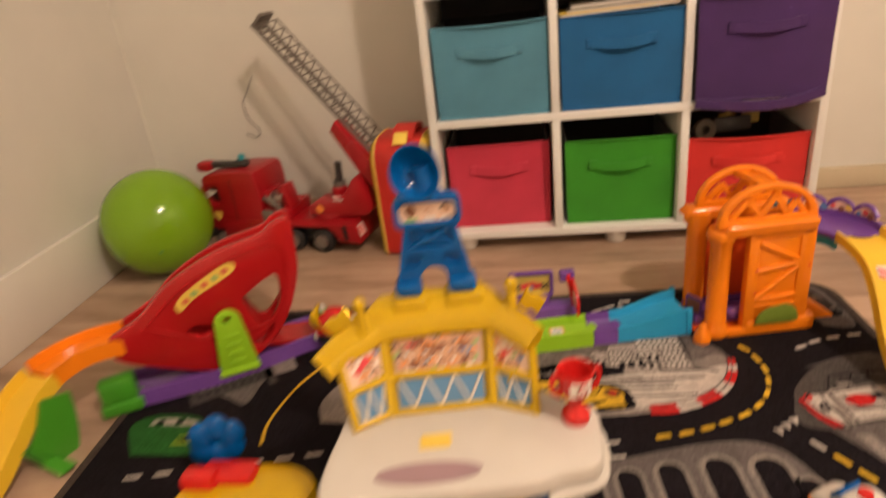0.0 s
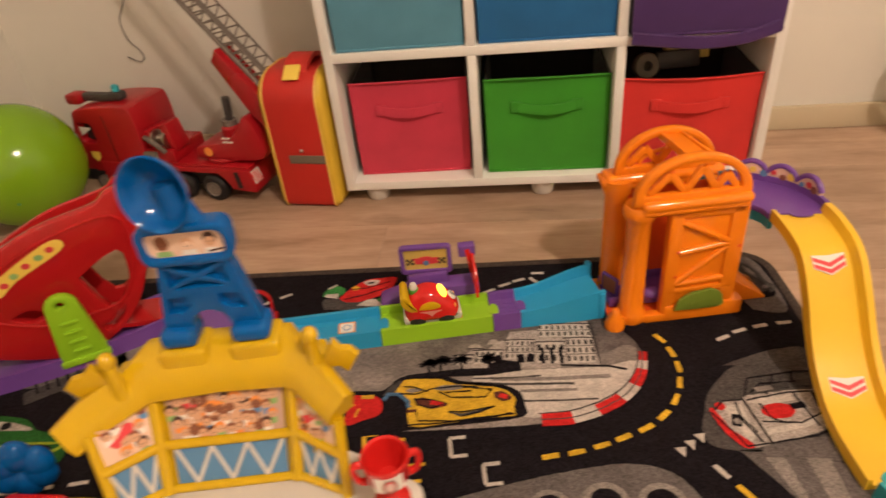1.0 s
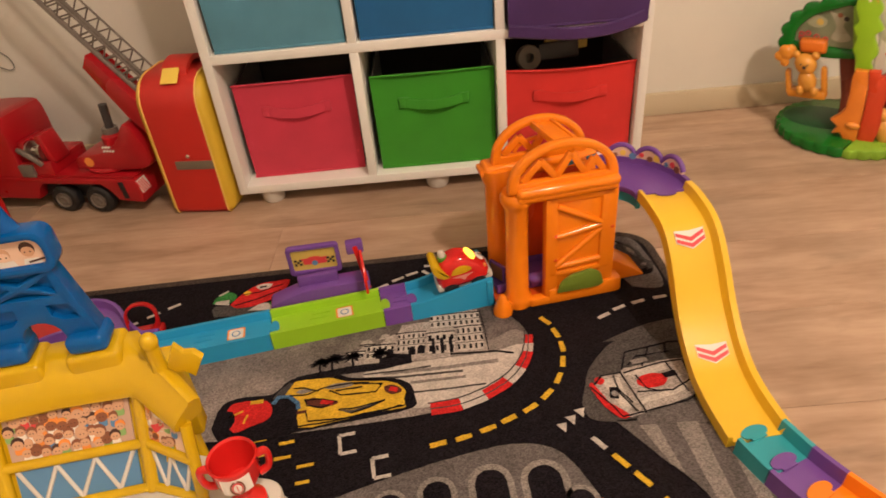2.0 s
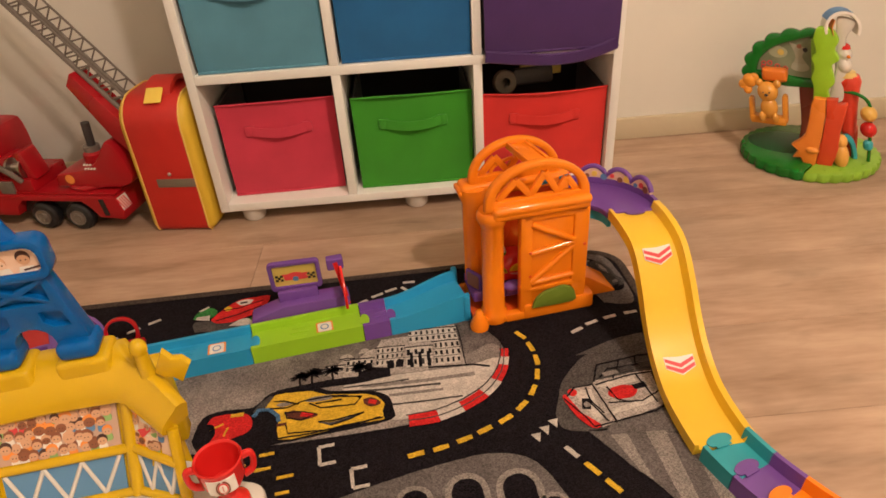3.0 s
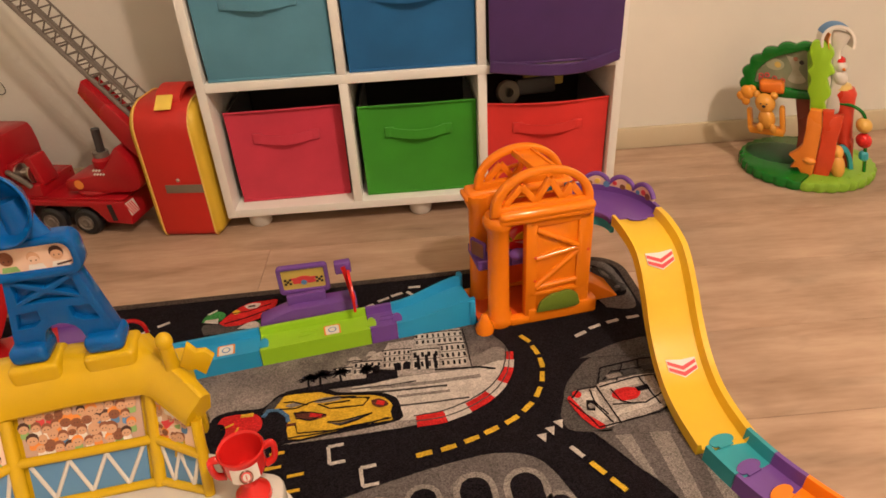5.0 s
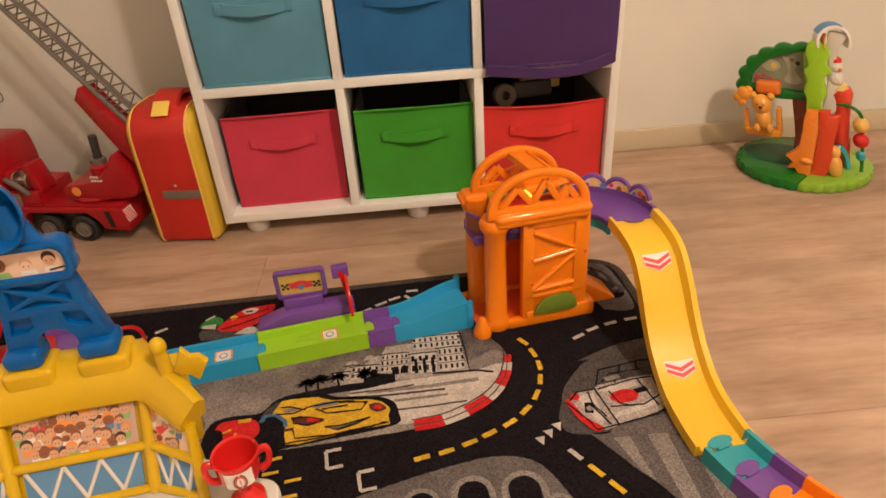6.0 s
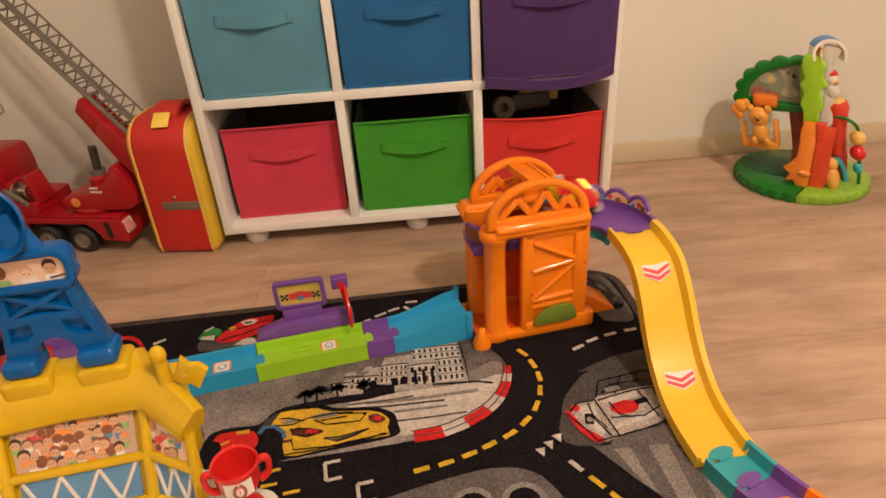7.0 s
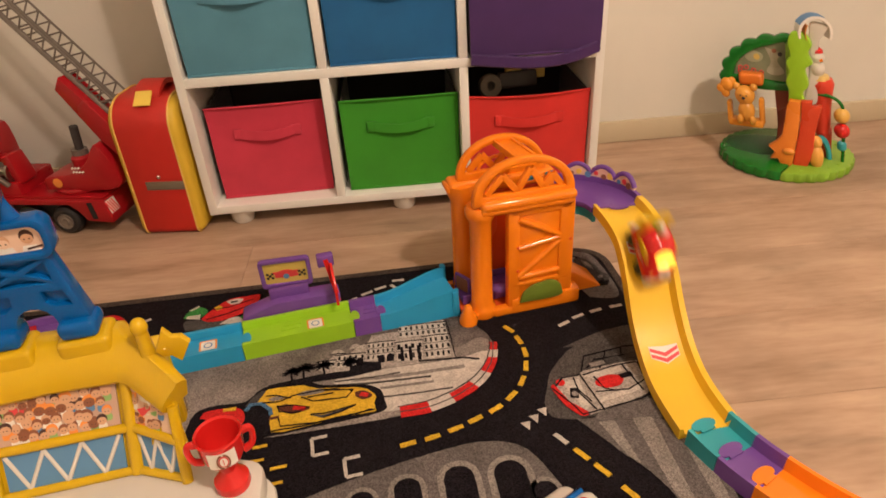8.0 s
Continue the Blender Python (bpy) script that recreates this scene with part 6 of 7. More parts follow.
sup = thing("road_support", pose(-0.334, 1.502, RZ, 0, 0, 30), "lime green plastic arched road support with a hole", "toy support", "green road supports")
part("plate", moved(panel([(-0.036, 0), (0.036, 0.002)] + circle(0.024, 12, 0.0, 0.102, 0, 180), [circle(0.006, 12, 0.0, 0.108)], 0.014, 0.003), pose(0, -0.012, 0.016, 90)), GREEN, sup)
for k in range(4):
    part("rib", box(-0.012, 0.014, -0.030, -0.025, 0.036 + 0.018 * k, 0.041 + 0.018 * k, 0.0015), GREEN, sup)
part("clip", box(-0.037, 0.037, -0.03, 0.0, 0.012, 0.024, 0.003), GREEN, sup)

ob = thing("road_piece", pose(0, 0, 0), "orange plastic curved road piece joining the red bridge and the slide", "toy road", "pieces of the toy road")
part("deck", sweep(spline([(-0.505, 1.445, 0.112), (-0.545, 1.418, 0.114), (-0.575, 1.385, 0.112), (-0.592, 1.345, 0.108)], 6), road_prof(0.078, 0.030, 0.014)), ORANGE, ob)
ys = thing("slide_ramp", pose(0, 0, 0), "yellow plastic slide road descending past the green support", "toy road", "pieces of the toy road")
part("chute", sweep(spline([(-0.592, 1.345, 0.107), (-0.604, 1.30, 0.088), (-0.612, 1.25, 0.055), (-0.615, 1.19, 0.024), (-0.612, 1.12, 0.010), (-0.60, 1.04, 0.009)], 6), road_prof(0.078, 0.026, 0.010)), RAMPY, ys)
g2 = thing("road_support", pose(-0.548, 1.300, RZ, 0, 0, 68), "green plastic flared road support under the slide", "toy support", "green road supports")
part("plate", sweep(spline([(-0.045, 0.0, 0.0), (-0.030, 0.0, 0.012), (-0.010, 0.0, 0.05), (0.004, 0.0, 0.098)], 5), lambda t: [(-0.052 + 0.030 * t, -0.004), (0.052 - 0.030 * t, -0.004), (0.052 - 0.030 * t, 0.004), (-0.052 + 0.030 * t, 0.004)], up=(0, 1, 0)), GREEN_D, g2)
part("foot", box(-0.055, -0.028, -0.054, 0.054, 0, 0.006, 0.002), GREEN_D, g2)
g3 = thing("road_support", pose(-0.510, 1.395, RZ, 0, 0, 30), "green plastic block support under the red bridge", "toy support", "green road supports")
part("block", box(-0.03, 0.03, -0.016, 0.016, 0.02, 0.066, 0.006), GREEN_D, g3)
part("foot", box(-0.035, 0.035, -0.02, 0.02, 0, 0.022, 0.004), GREEN_D, g3)
# toy by the front of the rug
tb = thing("toy_windmill", pose(-0.215, 1.215, RZ), "blue plastic toy piece with lobes on a red and yellow base", "toy")
part("base", moved(panel(smooth2([(-0.06, -0.10), (0.10, -0.10), (0.14, -0.05), (0.10, -0.01), (0.02, -0.01), (-0.04, -0.04)], 4), (), 0.05, 0.006), Matrix()), YELLOW, tb)
part("bracket", moved(join(box(-0.03, 0.05, -0.05, -0.01, 0.0, 0.062, 0.008), box(-0.05, 0.0, -0.06, -0.03, 0.0, 0.07, 0.008)), Matrix()), RED, tb)
for a in (0.3, 1.4, 2.5, 3.6, 4.7, 5.7):
    part("lobe", moved(ball(0.020, 12, 8, 1, 0.7, 1.2), pose(-0.025, 0.015, 0.07, 0, 0, 20) @ pose(0.022 * math.cos(a), 0, 0.022 * math.sin(a))), BLUE, tb)

# ---- small rescue car at the front of the rug ----
rc = thing("toy_car", pose(0.592, 1.150, RZ, 0, 0, 120), "white plastic toy car with blue windows and orange trim", "toy car")
part("body", moved(panel(smooth2([(-0.042, 0.012), (-0.044, 0.030), (-0.030, 0.046), (-0.014, 0.060), (0.006, 0.060), (0.020, 0.044), (0.042, 0.034), (0.046, 0.014), (0.0, 0.010)], 4), (), 0.048, 0.010), pose(0, 0.024, 0, 90)), WHITE, rc)
part("stripe", moved(panel(smooth2([(-0.042, 0.028), (-0.032, 0.044), (-0.026, 0.040), (0.030, 0.028), (0.040, 0.024)], 3), (), 0.051, 0.002), pose(0, 0.0255, 0, 90)), ORANGE, rc)
part("windscreen", moved(box(-0.003, 0.003, -0.017, 0.017, -0.009, 0.009, 0.0015), pose(0.017, 0, 0.051, 0, -36, 0)), BLUE, rc)
part("rear_window", moved(box(-0.003, 0.003, -0.015, 0.015, -0.008, 0.008, 0.0015), pose(-0.026, 0, 0.052, 0, 42, 0)), BLUE, rc)
for s in (-1, 1):
    for x in (-0.025, 0.024):
        w = part("wheel", moved(cyl(0.0115, -0.004, 0.004, 18, 0.002), pose(x, s * 0.0235, 0.0115, 90)), BLACK, rc)
part("beacon", moved(lathe([(0, 0), (0.009, 0), (0.008, 0.008), (0, 0.010)], 16), pose(-0.006, 0, 0.059)), RED, rc)

# ---- green ball ----
bl = thing("play_ball", pose(-0.735, 1.985, 0.137), "shiny green rubber play ball on the floor", "ball")
part("skin", ball(0.137, 56, 36), BALLG, bl)
part("valve", moved(cyl(0.004, 0, 0.002, 12, 0.0006), pose(0, 0, 0, 105, 0, 28) @ pose(0, 0, 0.1365)), GREEN_D, bl)

# ---- fire engine ----
FEM = pose(-0.642, 2.100, 0, 0, 0, -12)
fe = thing("toy_fire_engine", FEM, "dark red plastic toy fire engine with a raised grey ladder", "toy truck")
FW = 0.135
flank = [(0.02, 0.036), (0.175, 0.036), (0.185, 0.060), (0.200, 0.074), (0.345, 0.074), (0.362, 0.060), (0.378, 0.036), (0.436, 0.032), (0.442, 0.052), (0.432, 0.088), (0.02, 0.088)]
chs = part("chassis", moved(panel(flank, (), FW, 0.004), pose(0, FW, 0, 90)), FIRE, fe)
part("underside", box(0.0, 0.38, 0.026, FW - 0.026, 0.030, 0.076, 0.003), BLACK, chs)
part("deck_plate", box(0.17, 0.43, 0.006, FW - 0.006, 0.0885, 0.093, 0.001), FIRE, chs)
tail = part("tail_stripe", moved(box(0, 0.002, 0.003, 0.034, 0.0, 0.030, 0.0005), pose(0.4400, 0, 0.054, 0, -16, 0)), STICK_W, chs)
for k in range(4):
    part("stripe", moved(box(0, 0.0026, -0.0018, 0.0018, 0.001, 0.029, 0.0003), pose(0.4400, 0.010 + 0.007 * k, 0.054, 0, -16, 0) @ pose(0, 0, 0, 16, 0, 0)), STICK_RED, tail)
part("side_slot", moved(box(-0.006, 0.006, -0.0015, 0.002, 0, 0.040, 0.0008), pose(0.400, 0, 0.042, 0, -6, 0)), BLACK, chs)
CX = Matrix.Diagonal((1.22, 1, 1.10, 1))
CO = pose(-0.036, 0.004, 0) @ CX
cab = part("cab", moved(panel(smooth2([(0.0, 0.04), (0.0, 0.11), (0.012, 0.17), (0.03, 0.196), (0.13, 0.205), (0.158, 0.19), (0.16, 0.10), (0.16, 0.045), (0.08, 0.042)], 3), [rounded(0.020, 0.052, 0.122, 0.165, 0.008, 3)], FW, 0.005), CO @ pose(0, FW, 0, 90)), FIRE, fe)
part("cab_interior", moved(box(0.018, 0.15, 0.02, FW - 0.02, 0.10, 0.18, 0.003), CO), DARK, cab)
part("door_line", moved(box(0.088, 0.090, -0.0006, 0.002, 0.07, 0.185, 0.0003), CO), BLACK, cab)
part("door_badge", moved(panel([(-0.012, 0.012), (0.012, 0.012), (0.012, -0.002), (0, -0.014), (-0.012, -0.002)], (), 0.001), pose(0.012, 0.0035, 0.100, 90)), STICK_Y, cab)
part("window_sticker", moved(panel([(-0.016, 0.0), (0.014, 0.016), (0.014, 0.020), (-0.016, 0.022)], (), 0.001), pose(0.008, 0.006, 0.152, 90)), STICK_W, cab)
part("bumper", moved(box(-0.012, 0.03, -0.002, FW + 0.002, 0.030, 0.060, 0.006), CO), BLACK, fe)
part("light_bar", moved(join(box(0.025, 0.10, 0.035, 0.058, 0.203, 0.220, 0.006), box(0.09, 0.12, 0.034, 0.062, 0.206, 0.224, 0.006)), CO), DARK, cab)
part("beacon", moved(cyl(0.008, 0, 0.016, 14, 0.003), CO @ pose(0.108, 0.046, 0.222)), TEAL, cab)
part("siren", moved(box(-0.004, 0.03, 0.02, 0.06, 0.198, 0.222, 0.008), CO), FIRE, cab)
for x in (0.010, 0.235, 0.322):
    for y, s in ((0.016, 1), (FW - 0.016, -1)):
        w = part("wheel", moved(lathe([(0, -0.013), (0.027, -0.013), (0.032, -0.009), (0.0335, 0), (0.032, 0.009), (0.027, 0.013), (0, 0.013)], 28), pose(x, y, 0.0335, 90)), BLACK, fe)
        part("rim", moved(lathe([(0, 0), (0.008, 0.003), (0.010, 0.001), (0.016, 0.001), (0.018, 0.003), (0.018, 0), (0, -0.001)], 20), pose(x, y - 0.0132 * s, 0.0335, 90 if s > 0 else -90)), LADDER, w)
pump = part("pump_unit", join(box(0.148, 0.235, 0.010, FW - 0.010, 0.088, 0.122, 0.004), box(0.158, 0.178, 0.02, 0.09, 0.12, 0.165, 0.006)), FIRE, fe)
part("pump_panel", box(0.152, 0.190, 0.004, 0.011, 0.088, 0.118, 0.002), LADDER, pump)
part("hose_reel", moved(lathe([(0, 0), (0.022, 0), (0.022, 0.005), (0.010, 0.008), (0.010, 0.03), (0.022, 0.032), (0.022, 0.037), (0, 0.037)], 20), pose(0.182, 0.03, 0.142, 0, 90, 0)), STEEL, pump)
part("hose", tube(spline([(0.165, 0.014, 0.150), (0.185, 0.004, 0.148), (0.205, 0.002, 0.136), (0.215, 0.008, 0.118)], 5), 0.006, 8), LADDER, pump)
part("seat_block", moved(box(0.0, 0.022, 0.02, 0.07, 0.0, 0.068, 0.006), pose(0.222, 0, 0.112, 0, -14, 0)), FIRE, pump)
tt = part("turntable", join(moved(cyl(0.055, 0.092, 0.104, 28, 0.004), pose(0.345, FW / 2, 0)), moved(panel(smooth2([(0.290, 0.102), (0.44, 0.102), (0.475, 0.13), (0.455, 0.19), (0.435, 0.205), (0.412, 0.175), (0.385, 0.150), (0.345, 0.138), (0.294, 0.128)], 3), (), 0.09, 0.005), pose(0, 0.11, 0, 90)), moved(cyl(0.022, 0.13, 0.172, 18, 0.006), pose(0.372, 0.06, 0))), FIRE, fe)
part("badge", moved(cyl(0.011, 0, 0.0012, 16, 0.0003), pose(0.325, 0.0195, 0.120, 90)), STICK_O, tt)
for k in range(7):
    part("badge_bar", moved(panel(dash(0.007 * (k % 4) - 0.012, 0.009 * (k // 4), 30, 0.006, 0.004), (), 0.001), pose(0.385, 0.0195, 0.146, 90)), STICK_W, tt)
part("piston", rod((0.372, 0.06, 0.15), (0.378, 0.06, 0.235), 0.009, 12), DARK, tt)
part("piston_collar", rod((0.372, 0.06, 0.172), (0.3725, 0.06, 0.184), 0.017, 12), LADDER, tt)
ang = 48
LM = FEM.inverted() @ pose(-0.104, 2.057, 0.205, 0, 0, -18) @ Matrix.Rotation(radians(180 - ang), 4, (0, -1, 0))
boom = part("boom", moved(panel([(-0.03, -0.052), (0.06, -0.054), (0.185, -0.034), (0.192, -0.004), (-0.03, -0.002)], (), 0.05, 0.003), LM @ pose(0, -0.046, 0, 90) @ pose(0, 0, 0, 180)), FIRE, fe)
LL = 0.50
lad = new("ladder")
lad.parent = fe
lad["label"] = "long grey plastic lattice ladder"
for y in (-0.022, 0.022):
    part("rail", moved(rod((0, y, 0), (LL, y, 0), 0.0055, 8), LM), LADDER, lad)
    part("handrail", moved(rod((0.01, y * 1.1, -0.034), (LL - 0.02, y * 1.1, -0.034), 0.0024, 8), LM), LADDER, lad)
    zs = []
    nz = 18
    for k in range(nz):
        x0, x1 = LL * k / nz, LL * (k + 1) / nz
        zs.append(moved(rod((x0, y, 0.0), (x0 + 0.3 * (x1 - x0), y * 1.1, -0.034), 0.0018, 6), LM))
        zs.append(moved(rod((x0 + 0.3 * (x1 - x0), y * 1.1, -0.034), (x1, y, 0), 0.0018, 6), LM))
    part("lattice", join(*zs), LADDER, lad)
for k in range(1, 24):
    part("rung", moved(rod((LL * k / 24, -0.022, 0), (LL * k / 24, 0.022, 0), 0.0022, 6), LM), LADDER, lad)
part("tip", moved(join(box(LL - 0.012, LL + 0.006, -0.026, 0.026, -0.006, 0.006, 0.003), box(LL - 0.006, LL + 0.004, -0.026, 0.026, -0.040, -0.002, 0.003)), LM), LADDER, lad)

# ---- red suitcase with yellow sides ----
sc = thing("toy_suitcase", pose(-0.146, 1.998, 0, 0, 0, -7), "red fibreboard children's suitcase with yellow edges standing upright", "suitcase")
SWD, SDP, SHT = 0.120, 0.18, 0.300


def case_side(e):
    """The rounded outline of the case's side, shrunk by e."""
    pts = []
    for cx, cy, r, a in ((SDP - 0.06, SHT - 0.06, 0.06, 0), (0.06, SHT - 0.06, 0.06, 90), (0.018, 0.018, 0.018, 180), (SDP - 0.018, 0.018, 0.018, 270)):
        pts += circle(r - e, 6, cx, cy, a, a + 90)
    return pts


S2 = Matrix(((0, 0, 1, 0), (1, 0, 0, 0), (0, 1, 0, 0), (0, 0, 0, 1)))
part("shell", moved(panel(case_side(0), (), SWD - 0.004, 0.003), S2 @ pose(0, 0, 0.002)), SUIT, sc)
for z, d in ((SWD - 0.002, 1), (0.002, -1)):
    bm = bmesh.new()
    rings = [[bm.verts.new((x, y, z + d * h)) for x, y in case_side(e)] for e, h in ((0.002, 0), (0.004, 0.006), (0.008, 0.011), (0.0165, 0.0135))]
    for p, q in zip(rings, rings[1:]):
        for i in range(len(p)):
            bm.faces.new((p[i], p[(i + 1) % len(p)], q[(i + 1) % len(p)], q[i]))
    bm.faces.new(rings[-1])
    bm.faces.new(rings[0])
    part("side_cover", moved(bm, S2), SUITY, sc, "bowed yellow side cover")
    part("piping", moved(tube([(x, y, 0) for x, y in case_side(-0.0005)], 0.0019, 8, closed=True), S2 @ pose(0, 0, z)), PIPING, sc)
part("strap", box(0.034, SWD - 0.001, -0.002, 0.002, 0.110, 0.129, 0.0008), GREYP, sc)
part("rivet", moved(ball(0.0042, 10, 8), pose(0.066, -0.0005, 0.140)), STEEL, sc)
hd = part("handle", moved(sweep(spline([(0.070, 0.045, 0.294), (0.070, 0.055, 0.308), (0.070, 0.09, 0.317), (0.070, 0.125, 0.308), (0.070, 0.135, 0.294)], 5), [(-0.026, -0.005), (0.026, -0.005), (0.026, 0.005), (-0.026, 0.005)]), Matrix()), SUIT, sc)
part("tag", moved(box(-0.017, 0.017, -0.020, 0.020, 0, 0.002, 0.0006), pose(0.066, 0.032, 0.2985, 30, 0, 6)), STICK_Y, sc, "yellow paper tag")

# ---- tree house activity toy ----
tr = thing("activity_toy", pose(1.382, 2.108, 0, 0, 0, -35), "green plastic tree activity toy with swing and beads on the floor", "toy")
R = 0.146
LIGHTG = plastic("light_green_plastic", (0.22, 0.42, 0.03), 0.4)


def scallop(a0, a1, n, r):
    pts = []
    for i in range(n * 4 + 1):
        a = a0 + (a1 - a0) * i / (n * 4)
        rr = r + 0.005 * abs(math.sin(math.pi * i / 4))
        pts.append((rr * math.cos(radians(a)), rr * math.sin(radians(a))))
    return pts


part("base", moved(panel(scallop(60, 272, 18, R), (), 0.024, 0.006), Matrix()), DKGREEN, tr, "dark green half of the base")
part("base", moved(panel(scallop(-88, 60, 14, R), (), 0.024, 0.006), Matrix()), LIGHTG, tr, "light green half of the base")
part("grass_mound", moved(ball(0.085, 24, 12, 1, 0.8, 0.14), pose(-0.055, 0.01, 0.022)), plastic("deep_green_plastic", (0.003, 0.060, 0.012), 0.5), tr)
for k in range(9):
    a = radians(-70 + 15 * k)
    part("stud", moved(cyl(0.0035, 0.0235, 0.0258, 8, 0.0006), pose(0.128 * math.cos(a), 0.128 * math.sin(a), 0)), LIGHTG, tr)
arc = []
for i in range(49):
    a = radians(186 - 106 * i / 48)
    rr = 1 + 0.065 * abs(math.sin(math.pi * i / 8))
    arc.append((-0.006 + 0.136 * rr * math.cos(a), 0.166 + 0.106 * rr * math.sin(a)))
crownp = arc + [(0.030, 0.272), (0.026, 0.150), (-0.05, 0.146), (-0.115, 0.150), (-0.135, 0.152)]
win1 = smooth2([(-0.116, 0.178), (-0.106, 0.206), (-0.076, 0.234), (-0.034, 0.250), (0.004, 0.254), (0.008, 0.176), (-0.05, 0.172)], 3)
CM = pose(0, 0, 0, 90, 0, 0)
cw = part("crown", moved(panel(crownp, [win1], 0.024, 0.007), CM), DKGREEN, tr, "dark green tree crown frame")
part("window", moved(panel(win1, (), 0.006), CM @ pose(0, 0, 0.008)), mat("clouded_plastic", (0.20, 0.235, 0.15), 0.25, 0.35, 22), cw, "clouded translucent picture window")
part("picture_cloud", moved(panel(circle(0.020, 14, -0.070, 0.222, ry=0.013), (), 0.0008), CM @ pose(0, 0, 0.0142)), mat("milky_plastic", (0.34, 0.36, 0.24), 0.3, 0.2, 40), cw)
part("picture_shape", moved(panel(smooth2([(-0.046, 0.245), (-0.030, 0.240), (-0.012, 0.234), (-0.020, 0.215), (-0.006, 0.190), (-0.026, 0.182), (-0.044, 0.190), (-0.034, 0.214)], 4), (), 0.0008), CM @ pose(0, 0, 0.0142)), mat("pale_plastic", (0.36, 0.36, 0.27), 0.3, 0.2, 40), cw)
for x, y, r, m in ((-0.026, 0.238, 0.005, STICK_BROWN), (-0.014, 0.231, 0.005, BLACK), (-0.064, 0.222, 0.007, SIGN_Y)):
    part("picture_dot", moved(cyl(r, 0, 0.001, 12, 0.0003), CM @ pose(x, y, 0.0152)), m, cw)
for x, y in ((-0.102, 0.186), (-0.101, 0.194), (-0.088, 0.196), (-0.072, 0.190), (-0.055, 0.186)):
    part("picture_ring", moved(tube([(q, w, 0) for q, w in circle(0.0045, 10)], 0.0012, 6, closed=True), CM @ pose(x, y, 0.0148)), STICK_RED, cw)
part("hinge", box(0.000, 0.016, -0.042, -0.018, 0.185, 0.262, 0.003), LIGHTG, tr)
part("crown_edge", moved(panel(smooth2([(0.004, 0.135), (0.005, 0.162), (0.000, 0.181), (0.007, 0.203), (0.001, 0.224), (0.010, 0.239), (0.005, 0.265), (0.015, 0.289), (0.041, 0.287), (0.054, 0.265), (0.047, 0.246), (0.055, 0.224), (0.041, 0.210), (0.047, 0.176), (0.035, 0.157), (0.036, 0.134)], 4), (), 0.020, 0.005), pose(0, -0.034, 0, 90, 0, 0)), GREEN, tr, "lime green crown edge")
part("white_panel", moved(panel(smooth2([(0.033, 0.132), (0.040, 0.165), (0.047, 0.208), (0.048, 0.246), (0.047, 0.275), (0.050, 0.308), (0.082, 0.302), (0.077, 0.285), (0.067, 0.270), (0.065, 0.242), (0.068, 0.203), (0.065, 0.160), (0.059, 0.131)], 4), (), 0.014, 0.004), pose(0, -0.026, 0, 90, 0, 6)), WHITE, tr)
part("trunk", moved(panel([(0.010, 0.151), (0.033, 0.150), (0.032, 0.117), (0.025, 0.079), (0.016, 0.040), (0.008, 0.001), (-0.010, 0.015), (-0.019, 0.032), (-0.035, 0.030), (-0.024, 0.044), (-0.037, 0.055), (-0.019, 0.067), (-0.008, 0.079), (-0.001, 0.107), (0.004, 0.136)], (), 0.022, 0.004), pose(0, -0.074, 0, 90, 0, 0)), plastic("tree_orange_plastic", (0.74, 0.22, 0.025)), tr, "orange trunk with jagged roots")
part("trunk", moved(panel([(0.033, 0.150), (0.056, 0.151), (0.054, 0.140), (0.074, 0.143), (0.068, 0.117), (0.060, 0.088), (0.056, 0.050), (0.041, 0.016), (0.028, 0.006), (0.024, -0.001), (0.008, 0.001), (0.016, 0.040), (0.025, 0.079), (0.032, 0.117)], (), 0.022, 0.004), pose(0, -0.072, 0, 90, 0, 3)), plastic("tree_red_plastic", (0.60, 0.055, 0.015)), tr, "red side of the trunk")
part("trunk_knob", moved(ball(0.011, 12, 8, 1.3, 0.6, 0.6), pose(0.006, -0.096, 0.050)), plastic("knob_orange", (0.78, 0.28, 0.04)), tr)
part("back_trunk", moved(panel(smooth2([(-0.040, 0.0), (-0.028, 0.05), (-0.030, 0.150), (0.004, 0.150), (0.0, 0.06), (0.002, 0.0)], 4), (), 0.02, 0.004), pose(0, 0.03, 0.016, 90)), plastic("tree_brown_plastic", (0.24, 0.05, 0.03)), tr)
AMBER = plastic("amber_plastic", (0.76, 0.30, 0.03), 0.2)
HONEY = plastic("honey_plastic", (0.72, 0.33, 0.05), 0.25)
sw = part("swing_seat", moved(join(box(-0.040, 0.040, -0.016, 0.016, 0, 0.016, 0.006), box(-0.042, -0.030, -0.012, 0.012, 0.004, 0.05, 0.005), box(0.030, 0.042, -0.012, 0.012, 0.004, 0.06, 0.005)), pose(-0.092, -0.028, 0.072)), AMBER, tr)
part("swing_hanger", moved(box(-0.028, 0.026, -0.014, 0.014, 0, 0.030, 0.008, 3), pose(-0.076, -0.022, 0.158)), plastic("swing_orange", (0.72, 0.19, 0.02)), tr)
bear = join(moved(ball(0.0225, 18, 12, 1, 0.85, 0.95), pose(0, 0, 0.056)), moved(ball(0.019, 14, 10, 1, 0.85, 1.1), pose(0.002, 0, 0.024)), moved(ball(0.009, 10, 8), pose(-0.018, 0, 0.074)), moved(ball(0.009, 10, 8), pose(0.020, 0, 0.074)), moved(ball(0.008, 10, 8, 1, 1, 1.2), pose(-0.012, -0.010, 0.008)), moved(ball(0.008, 10, 8, 1, 1, 1.2), pose(0.016, -0.010, 0.008)))
part("swing_bear", moved(bear, pose(-0.090, -0.046, 0.084)), HONEY, tr, "honey coloured plastic swing figure")
